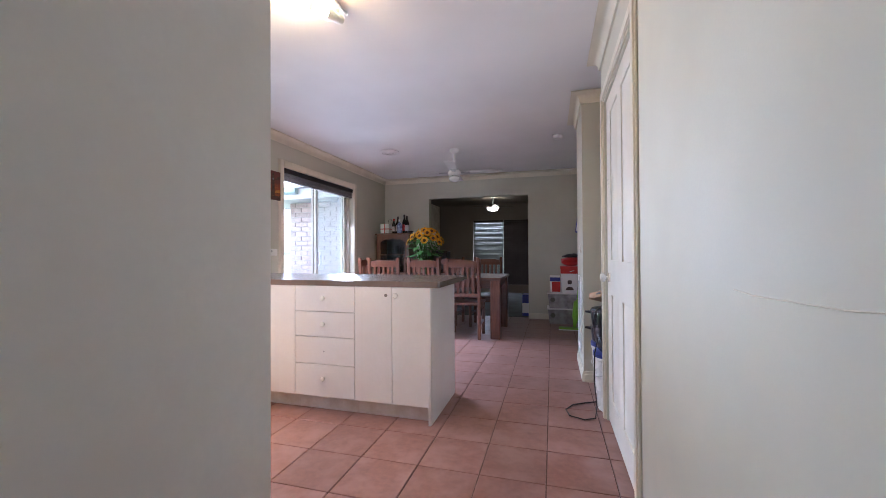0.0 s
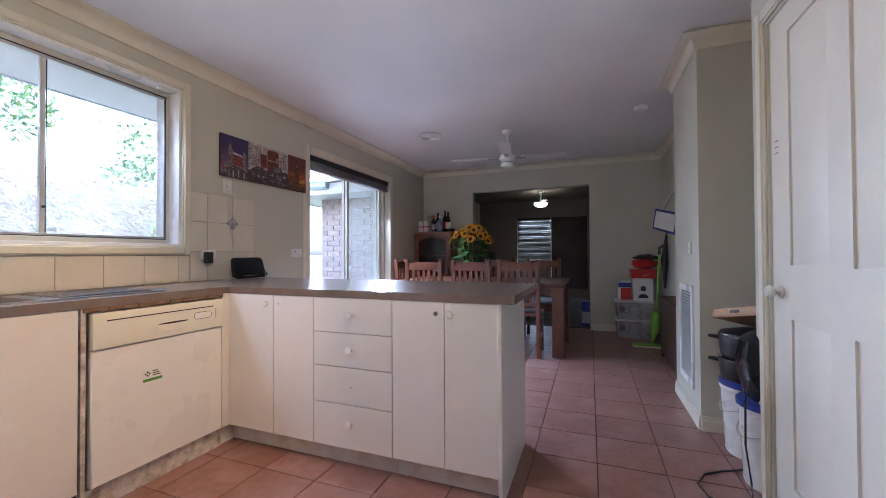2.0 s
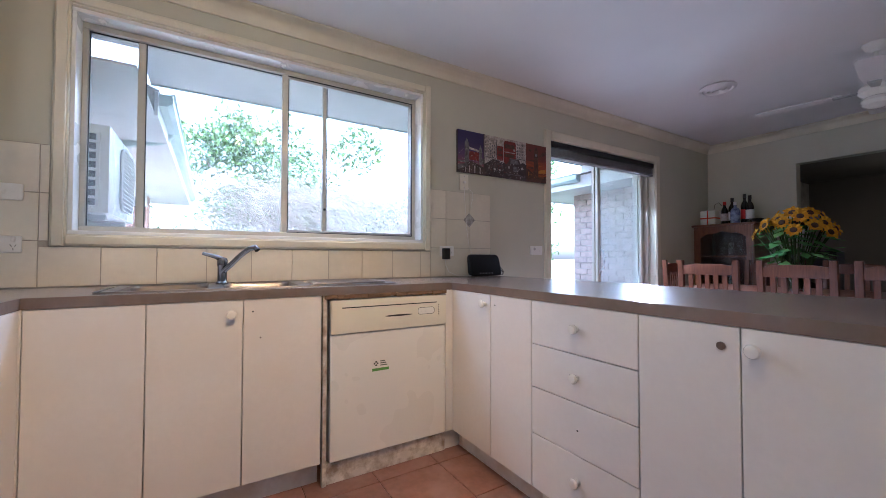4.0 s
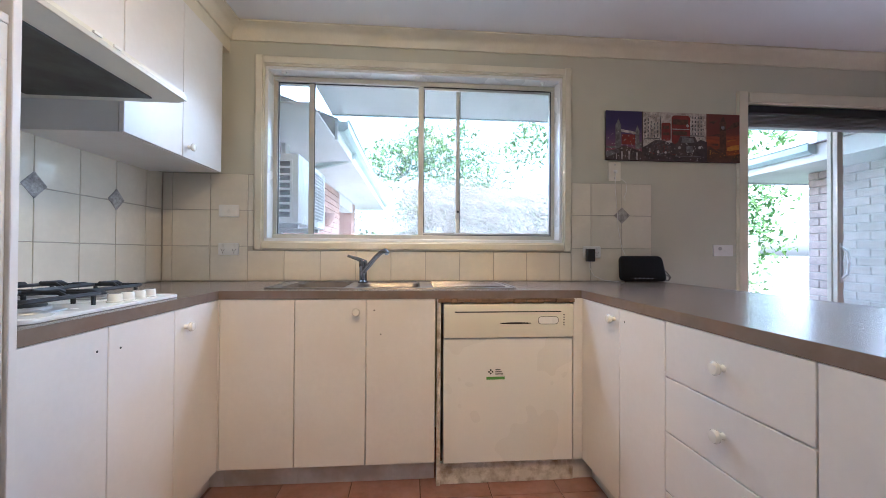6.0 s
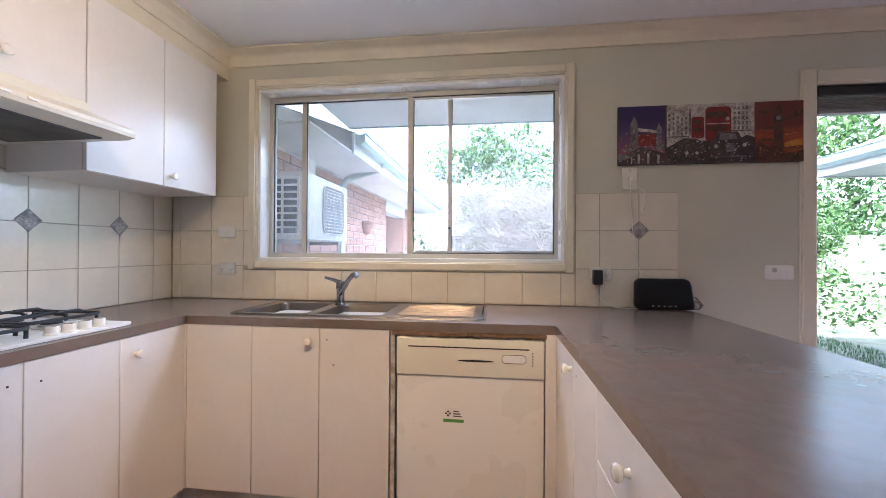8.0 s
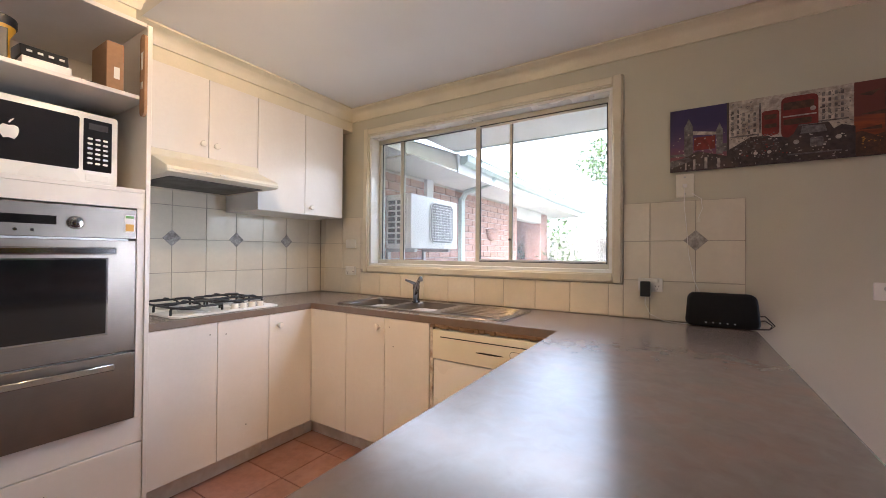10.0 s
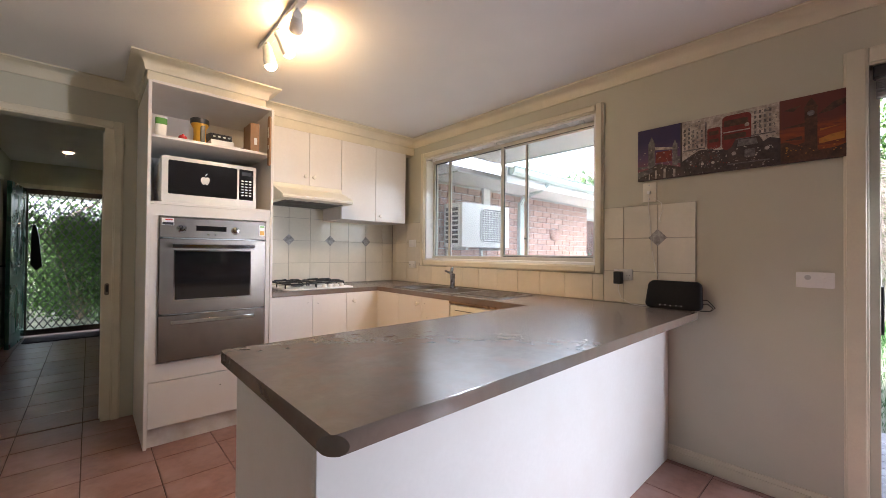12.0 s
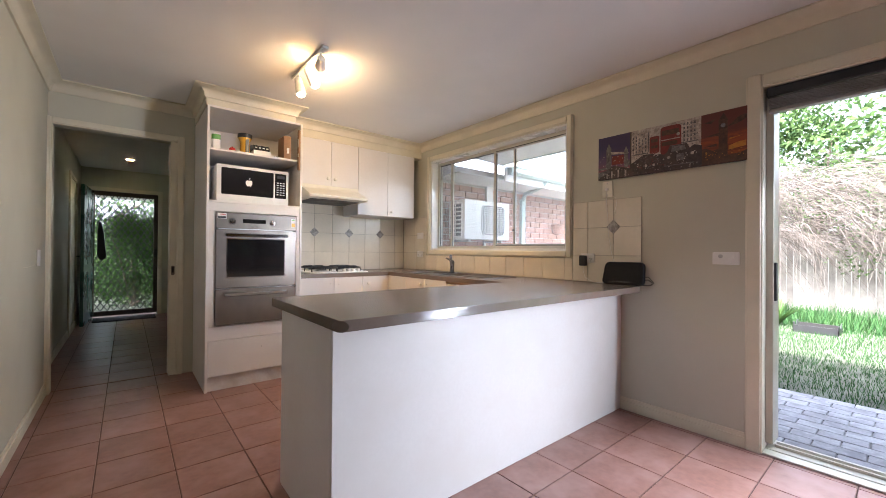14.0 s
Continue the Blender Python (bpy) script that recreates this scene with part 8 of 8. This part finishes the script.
B1, B2 = (0.77, 3.62), (0.755, 3.30)
bucket(*B1, "white plastic bucket with a blue lid under two pans")
bucket(*B2, "white plastic bucket with a blue lid under the fryer")


def pan(x, y, z, r, h, a, label, lidded):
    p = thing("frying_pan", label, "pan", (x, y, z), "stacked pans")
    bm = bmesh.new()
    add_lathe(bm, [(0.0, 0.0), (r * 0.86, 0.0), (r * 0.93, 0.012), (r, h), (r - 0.006, h), (r * 0.9, 0.014), (0.0, 0.008)] if not lidded else
              [(0.0, 0.0), (r * 0.86, 0.0), (r * 0.93, 0.012), (r, h), (r * 0.95, h + 0.014), (r * 0.4, h + 0.034), (0.0, h + 0.036)], Matrix.Translation((x, y, z)), 28)
    part("body", bm, BLACK, p)
    bm = bmesh.new()
    add_lathe(bm, [(r + 0.001, h - 0.006), (r + 0.003, h - 0.002), (r + 0.001, h + 0.002)], Matrix.Translation((x, y, z)), 28)
    part("rim", bm, CHROME, p)
    bm = bmesh.new()
    d = V((math.cos(a), math.sin(a), 0))
    o = V((x, y, z + h * 0.75))
    add_tube(bm, [o + d * (r * 0.95), o + d * (r + 0.02) + V((0, 0, 0.004)), o + d * (r + 0.045) + V((0, 0, 0.004))], [0.012, 0.011, 0.008], 8)
    part("handle", bm, BLACK, p)
    return p


pan(B1[0], B1[1], 0.395, 0.150, 0.115, 2.8, "black deep pan on a bucket lid", False)
pan(B1[0] + 0.005, B1[1], 0.515, 0.155, 0.12, 2.75, "black lidded pan stacked on another pan", True)
fr = thing("air_fryer", "glossy black rounded air fryer on a bucket", "air fryer", (B2[0], B2[1], 0.395))
bm = bmesh.new()
add_lathe(bm, [(0.0, 0.0), (0.10, 0.0), (0.118, 0.02), (0.145, 0.12), (0.150, 0.20), (0.135, 0.275), (0.09, 0.315), (0.0, 0.325)], Matrix.Translation((B2[0], B2[1], 0.395)), 30)
part("shell", bm, BLACK_GLOSS, fr)
for k in range(6):
    bm = bmesh.new()
    a = 2.05
    z = 0.60 + 0.010 * k
    add_tube(bm, [(B2[0] + 0.150 * math.cos(a + t), B2[1] + 0.150 * math.sin(a + t), z) for t in (-0.16, -0.08, 0.0, 0.08, 0.16)], 0.0022, 4)
    part("vent_slot", bm, GREY_PRINT, fr)
bm = bmesh.new()
add_tube(bm, [(0.63, 3.22, 0.50), (0.608, 3.20, 0.40), (0.602, 3.185, 0.22), (0.615, 3.16, 0.06), (0.60, 3.10, 0.006), (0.53, 3.06, 0.005), (0.44, 3.10, 0.005), (0.42, 3.20, 0.005), (0.47, 3.30, 0.005), (0.56, 3.36, 0.005), (0.64, 3.40, 0.005), (0.70, 3.44, 0.006)], 0.0045, 6)
part("power_cord", bm, BLACK, fr, "long black power cord looping on the floor")
tray = thing("serving_tray", "pale timber tray with cut-out grips lying on the pans", "tray", (B1[0], B1[1] - 0.05, 0.66))
bm = bmesh.new()
T = Matrix.Translation((B1[0] + 0.02, B1[1] - 0.06, 0.715)) @ Matrix.Rotation(radians(-14), 4, "X") @ Matrix.Rotation(radians(10), 4, "Y") @ Matrix.Rotation(radians(15), 4, "Z")
PALE_WOOD = wood("pale tray timber", (0.30, 0.17, 0.08), (0.48, 0.30, 0.15), 0.5, 1)
for a, b in (((-0.13, -0.20, 0.0), (0.13, 0.20, 0.008)), ((-0.13, -0.20, 0.008), (-0.12, 0.20, 0.048)), ((0.12, -0.20, 0.008), (0.13, 0.20, 0.048)), ((-0.12, 0.19, 0.008), (0.12, 0.20, 0.048))):
    add_box(bm, a, b, 0.002)
bmesh.ops.transform(bm, matrix=T, verts=bm.verts)
part("tray", bm, PALE_WOOD, tray)
bm = bmesh.new()
add_box(bm, (-0.1315, -0.04, 0.02), (-0.1185, 0.04, 0.036), 0.002)
bmesh.ops.transform(bm, matrix=T, verts=bm.verts)
part("grip_slot", bm, BLACK, tray)
mag = thing("magazine", "red-covered magazine lying in the tray", "magazine", (B1[0], B1[1] - 0.06, 0.73))
bm = bmesh.new()
add_box(bm, (-0.10, -0.17, 0.048), (0.11, 0.17, 0.056), 0.001)
bmesh.ops.transform(bm, matrix=T, verts=bm.verts)
part("cover", bm, RED, mag)
bm = bmesh.new()
add_box(bm, (-0.098, -0.168, 0.040), (0.108, 0.168, 0.0478), 0.001)
bmesh.ops.transform(bm, matrix=T, verts=bm.verts)
part("pages", bm, PLASTIC, mag)

# ---- living room window and blinds ----
lw = tagged(thing("window_3", "living room window behind blinds", "window", (-0.93, LW[4], LW[2])), kind="structure")
for a, b in ((LW[0], LW[0] + 0.05), ((LW[0] + LW[1]) / 2 - 0.025, (LW[0] + LW[1]) / 2 + 0.025), (LW[1] - 0.05, LW[1])):
    box_part("window_frame", (a, LW[4] + 0.06, LW[2]), (b, LW[4] + 0.11, LW[3]), ALU, lw, 0.003)
for a, b in ((LW[0] + 0.05, -0.955), (-0.905, LW[1] - 0.05)):
    g = box_part("pane", (a, LW[4] + 0.08, LW[2]), (b, LW[4] + 0.085, LW[3]), PANE, lw)
    g.visible_shadow = False
BLIND_GREY = surface("grey blind slats", (0.09, 0.09, 0.075), 0.6, vary=0.1, stain=0.1, relief=0.05)
DARK_FABRIC = surface("dark brown blind fabric", (0.035, 0.022, 0.02), 0.7, fine=120, vary=0.15, stain=0.1, relief=0.1)
for nm, xa, xb, gap, mt, lb in (("venetian_blind", LW[0] + 0.01, -0.95, 0.022, BLIND_GREY, "grey venetian blind with daylight between its slats"),
                                ("venetian_blind", -0.93, LW[1] - 0.01, 0.0, DARK_FABRIC, "closed dark brown venetian blind")):
    b = thing(nm, lb, "blind", ((xa + xb) / 2, LW[4], 1.1))
    box_part("headrail", (xa, LW[4] - 0.01, LW[3] - 0.05), (xb, LW[4] + 0.045, LW[3] - 0.002), DARK_FABRIC, b)
    n = 36
    for k in range(n):
        z = LW[2] + 0.02 + k * (LW[3] - 0.08 - LW[2]) / (n - 1)
        t = radians(64 + 7 * math.sin(k * 2.1)) if gap else radians(80)
        d, e = 0.026 * math.cos(t), 0.026 * math.sin(t)
        bm = bmesh.new()
        add_prism(bm, [(LW[4] + 0.02 - d, z - e), (LW[4] + 0.02 + d, z + e), (LW[4] + 0.021 + d, z + e + 0.001), (LW[4] + 0.021 - d, z - e + 0.001)], "x", xa, xb)
        part("slat", bm, mt, b)

# ---- hall: open green front door, mesh screen door, mat ----
GREEN_PAINT = surface("dark green gloss door paint", (0.035, 0.125, 0.095), 0.28, fine=50, coarse=3, vary=0.06, stain=0.08, relief=0.05)
fd = panelled_door("door_4", 0.80, 2.03, 0.038, GREEN_PAINT, "dark green six-panel front door standing open", [
    (0.10, 0.35, 0.16, 0.72), (0.45, 0.70, 0.16, 0.72), (0.10, 0.35, 0.88, 1.48), (0.45, 0.70, 0.88, 1.48), (0.10, 0.35, 1.60, 1.90), (0.45, 0.70, 1.60, 1.90)],
    pose(0.645, DYW + 0.03, 0.01, 0, 0, 86))
bm = bmesh.new()
for s, f in ((1, 0.038), (-1, 0.0)):
    add_cyl(bm, (0.735, f, 1.0), (0.735, f + s * 0.012, 1.0), 0.026, seg=16)
    add_tube(bm, [(0.735, f + s * 0.012, 1.0), (0.735, f + s * 0.05, 1.0), (0.70, f + s * 0.055, 1.0), (0.63, f + s * 0.052, 0.995)], 0.009, 8)
part("lever_handle", bm, CHROME, fd)
bm = bmesh.new()
add_lathe(bm, [(0.0, 0.0), (0.035, 0.0), (0.03, 0.015), (0.0, 0.02)], Matrix.Translation((0.40, 0.038, 1.52)) @ Matrix.Rotation(radians(-90), 4, "X"), 14)
part("door_knocker", bm, STEEL, fd)
sdv = tagged(thing("door_5", "brown aluminium security screen door with diamond mesh", "screen door", (0.2, DYW - 0.07, 0)), kind="structure")
bm = bmesh.new()
for a, b in (((DX0, DYW - 0.09, 0.02), (DX0 + 0.06, DYW - 0.055, DTOP)), ((DX1 - 0.06, DYW - 0.09, 0.02), (DX1, DYW - 0.055, DTOP)),
             ((DX0 + 0.06, DYW - 0.09, DTOP - 0.07), (DX1 - 0.06, DYW - 0.055, DTOP)), ((DX0 + 0.06, DYW - 0.09, 0.02), (DX1 - 0.06, DYW - 0.055, 0.10))):
    add_box(bm, a, b, 0.003)
part("door_frame", bm, BRONZE, sdv)
bm = bmesh.new()
ma, mb, mz0, mz1, sp_ = DX0 + 0.06, DX1 - 0.06, 0.10, DTOP - 0.07, 0.085
for s in (1, -1):
    k = -30
    while k < 40:
        # a diagonal bar x = c + s * z * 0.62, cut to the door's opening
        c = ma + k * sp_
        z0, z1 = mz0, mz1
        ts = sorted([((ma - c) / (s * 0.62)) + mz0, ((mb - c) / (s * 0.62)) + mz0])
        z0, z1 = max(z0, ts[0]), min(z1, ts[1])
        if z1 - z0 > 0.01:
            p0, p1 = V((c + s * (z0 - mz0) * 0.62, DYW - 0.072, z0)), V((c + s * (z1 - mz0) * 0.62, DYW - 0.072, z1))
            add_tube(bm, [p0, p1], 0.0075, 4)
        k += 1
tagged(part("diamond_mesh", bm, BLACK, sdv, "black diamond security mesh"), kind="stuff")
box_part("lock_box", (DX0 + 0.01, DYW - 0.055, 0.98), (DX0 + 0.05, DYW - 0.035, 1.12), BLACK, sdv, 0.003)
architrave("trim_front_door", "y", DYW, DX0, DX1, DTOP, 1, 0.06)
architrave("trim_hall_side_door", "x", 0.76, -2.9, -2.1, 2.05, -1, 0.06)
MAT_F = surface("dark door mat", (0.06, 0.045, 0.055), 0.98, fine=160, vary=0.3, stain=0.15, relief=0.6)
mt = thing("door_mat", "dark bristle door mat inside the front door", "mat", (0.1, -3.3, 0.0))
bm = bmesh.new()
add_prism(bm, rounded(0.78, 0.42, 0.02, 0.20, -3.36), "z", 0.0005, 0.013, 0.003)
part("mat", bm, MAT_F, mt)
ct = thing("hanging_coat", "dark coat hanging by the front door", "coat", (0.50, DYW + 0.06, 1.2))
bm = bmesh.new()
add_prism(bm, [(0.44, 0.98), (0.50, 0.92), (0.56, 1.0), (0.555, 1.45), (0.54, 1.55), (0.51, 1.56), (0.48, 1.40)], "y", DYW + 0.03, DYW + 0.07, 0.012)
part("cloth", bm, BLACK, ct)

# ---- pieces: bricks, tiles, palings, pavers ----
def piece(name, me, parent, m):
    ob = bpy.data.objects.new(name, me)
    scene.collection.objects.link(ob)
    ob.parent = parent
    ob.matrix_parent_inverse = parent.matrix_basis.inverted()
    ob.matrix_basis = m
    return ob


def slab_mesh(name, sx, sy, sz, bev, material):
    """A block centred on its base, with worn upper edges (12 to 30 triangles)."""
    bm = bmesh.new()
    hx, hy = sx / 2, sy / 2
    low = [bm.verts.new(p) for p in ((-hx, -hy, 0), (hx, -hy, 0), (hx, hy, 0), (-hx, hy, 0))]
    mid = [bm.verts.new(p) for p in ((-hx, -hy, sz - bev), (hx, -hy, sz - bev), (hx, hy, sz - bev), (-hx, hy, sz - bev))]
    top = [bm.verts.new(p) for p in ((-hx + bev, -hy + bev, sz), (hx - bev, -hy + bev, sz), (hx - bev, hy - bev, sz), (-hx + bev, hy - bev, sz))]
    for a, b in ((low, mid), (mid, top)):
        for i in range(4):
            bm.faces.new((a[i], a[(i + 1) % 4], b[(i + 1) % 4], b[i]))
    bm.faces.new(top)
    return finish(bm, name, material)


rng = random.Random(7)
MESHES = {}


def lay(parent, name, cells, plane, at, thick, bev, material, jitter=0.0):
    """Pieces (u0, u1, v0, v1) laid on a plane: 'z' floor (u = x, v = y), 'x+' wall facing +x (u = y, v = z), 'y+' / 'y-' wall facing that way (u = x, v = z)."""
    for u0, u1, v0, v1 in cells:
        key = (material.name, round(u1 - u0, 3), round(v1 - v0, 3), plane)
        if key not in MESHES:
            MESHES[key] = slab_mesh(name, u1 - u0, v1 - v0, thick, bev, material)
        u, v, d = (u0 + u1) / 2, (v0 + v1) / 2, rng.uniform(-jitter, 0)
        if plane == "z":
            m = Matrix.Translation((u, v, at + d)) @ Matrix.Rotation(rng.uniform(-1, 1) * jitter * 0.6, 4, "X")
        elif plane == "x+":
            m = Matrix.Translation((at + d, u, v)) @ Matrix(((0, 0, 1, 0), (1, 0, 0, 0), (0, 1, 0, 0), (0, 0, 0, 1)))
        elif plane == "y+":
            m = Matrix.Translation((u, at + d, v)) @ Matrix(((-1, 0, 0, 0), (0, 0, 1, 0), (0, 1, 0, 0), (0, 0, 0, 1)))
        else:
            m = Matrix.Translation((u, at - d, v)) @ Matrix(((1, 0, 0, 0), (0, 0, -1, 0), (0, 1, 0, 0), (0, 0, 0, 1)))
        piece(name, MESHES[key], parent, m)


# terracotta floor
P, X0T, Y0T, G = 0.317, -0.015, 2.60, 0.0055


def tile_cells(xa, xb, ya, yb):
    out = []
    for i in range(-12, 8):
        for j in range(-24, 18):
            u0, u1, v0, v1 = X0T + i * P, X0T + (i + 1) * P, Y0T + j * P, Y0T + (j + 1) * P
            u0, u1, v0, v1 = max(u0, xa), min(u1, xb), max(v0, ya), min(v1, yb)
            if u1 - u0 > 0.02 and v1 - v0 > 0.02:
                out.append((u0 + G / 2, u1 - G / 2, v0 + G / 2, v1 - G / 2))
    return out


lay(floor, "tile", tile_cells(XW, NOOK_X, 0.40, YN + 0.1), "z", -0.008, 0.008, 0.0015, TERRA, 0.0006)
lay(floor, "tile", tile_cells(-0.52, 0.76, DYW, 0.40), "z", -0.008, 0.008, 0.0015, TERRA, 0.0006)

# glazed wall tiles
splash = tagged(thing("splashback", "cream glazed tile splashback with grey diamond inserts", "splashback", (XW, 2.0, 0.9)), kind="structure")
bm = bmesh.new()
add_box(bm, (XW, YS + 0.001, 0.9015), (XW + 0.004, 0.983, 1.537))
add_box(bm, (XW, 0.983, 0.9015), (XW + 0.004, 2.927, 1.083))
add_box(bm, (XW, 2.927, 0.9015), (XW + 0.004, 3.464, 1.525))
add_box(bm, (XW + 0.004, YS, 0.9015), (-1.032, YS + 0.004, 1.70))
part("grout_bed", bm, GROUT_W, splash)
ZR = [0.902, 1.107, 1.320, 1.535]
YT = [YS + 0.009, 0.523, 0.736, 0.949] + [0.949 + 0.2113 * k for k in range(1, 9)]
wt = []
for z0, z1 in zip(ZR, ZR[1:]):
    wt += [(a, b, z0, z1) for a, b in zip(YT[:3], YT[1:4])]
wt += [(0.949, 0.982, ZR[1], ZR[2]), (0.949, 0.982, ZR[2], ZR[3]), (0.949, 1.1603, ZR[0], 1.082)]
YU = [0.949 + 0.2113 * k for k in range(1, 10)] + [2.927]
wt += [(a, b, ZR[0], 1.082) for a, b in zip(YU, YU[1:]) if b - a > 0.01]
YR = [2.929, 3.057, 3.262, 3.463]
for z0, z1 in zip([0.902, 1.107, 1.318], [1.107, 1.318, 1.524]):
    wt += [(a, b, z0, z1) for a, b in zip(YR, YR[1:])]
g = 0.0015
lay(splash, "wall_tile", [(a + g, b - g, c + g, d - g) for a, b, c, d in wt], "x+", XW + 0.001, 0.0075, 0.0014, WTILE, 0.0004)
XT = [-2.585, -2.4525, -2.24, -2.033, -1.826, -1.619, -1.412, -1.205, -1.034]
ws = [(a, b, c, d) for c, d in zip(ZR + [1.535], ZR[1:] + [1.66]) if d > c for a, b in zip(XT, XT[1:])]
lay(splash, "wall_tile", [(a + g, b - g, c + g, d - g) for a, b, c, d in ws], "y+", YS + 0.001, 0.0075, 0.0014, WTILE, 0.0004)


def diamond(p, plane):
    bm = bmesh.new()
    r = 0.053
    for k, (s, h) in enumerate(((1.0, 0.0), (1.0, 0.002), (0.90, 0.0032), (0.80, 0.002), (0.55, 0.004), (0.3, 0.0026), (0.15, 0.0042))):
        ring = [(0, r * s), (r * s, 0), (0, -r * s), (-r * s, 0)]
        q = [bm.verts.new((p[0] + h, p[1] + u, p[2] + v) if plane == "x" else (p[0] + u, p[1] + h, p[2] + v)) for u, v in ring]
        if k:
            for i in range(4):
                bm.faces.new((old[i], old[(i + 1) % 4], q[(i + 1) % 4], q[i]))
        old = q
    bm.faces.new(old)
    part("insert_tile", bm, INSERT, splash, "grey embossed diamond insert")


diamond((XW + 0.0078, 3.262, 1.32), "x")
for x in (-2.24, -1.826, -1.412):
    diamond((x, YS + 0.0078, 1.328), "y")

# bricks of the garden court
BL, BH, J = 0.230, 0.076, 0.010
cells = []
for j in range(14):
    z = 0.93 + j * (BH + J)
    off = 0.12 if j % 2 else 0.0
    x = -6.68
    while x < -2.88:
        a, b = max(x - off, -6.68), min(x - off + BL, -2.87)
        if b - a > 0.03 and z + BH < 2.07:
            cells.append((a, b, z, z + BH))
        x += BL + J
lay(wing, "brick", cells, "y+", YB - 0.012, 0.018, 0.004, BRICK, 0.003)
cells = []
for j in range(25):
    z = GZ + 0.0 + j * (BH + J)
    for k in range(6):
        a = -4.25 + k * (BL + J) - (0.12 if j % 2 else 0)
        a, b = max(a, -4.25), min(a + BL, -2.87)
        if b - a > 0.03 and z + BH < 2.0:
            cells.append((a, b, z, z + BH))
lay(nw, "brick", cells, "y-", 6.42 + 0.004, 0.018, 0.004, GLARE_BRICK, 0.003)

# paving
pave = bpy.data.objects["pavement"]
cells = []
for i in range(12):
    for j in range(14):
        a = 3.45 + j * 0.235 + (0.117 if i % 2 else 0)
        x = -4.22 + i * 0.117
        if a + 0.23 < 6.3:
            cells.append((x + 0.002, x + 0.113, a + 0.002, a + 0.231))
lay(pave, "paver", cells, "z", GZ, 0.022, 0.004, PAVER, 0.003)

# paling fence
fence = thing("paling_fence", "weathered grey timber paling fence", "fence", (-10.6, 4.0, GZ))
bm = bmesh.new()
add_box(bm, (-10.66, -3.0, 0.25), (-10.62, 12.0, 0.34))
add_box(bm, (-10.66, -3.0, 1.20), (-10.62, 12.0, 1.29))
part("rail", bm, PALING, fence)
cells = [(-3.0 + k * 0.105, -3.0 + k * 0.105 + 0.098, GZ, 1.62 + rng.choice((-0.02, 0.0, 0.015))) for k in range(142)]
lay(fence, "paling", cells, "x+", -10.62, 0.014, 0.002, PALING, 0.006)
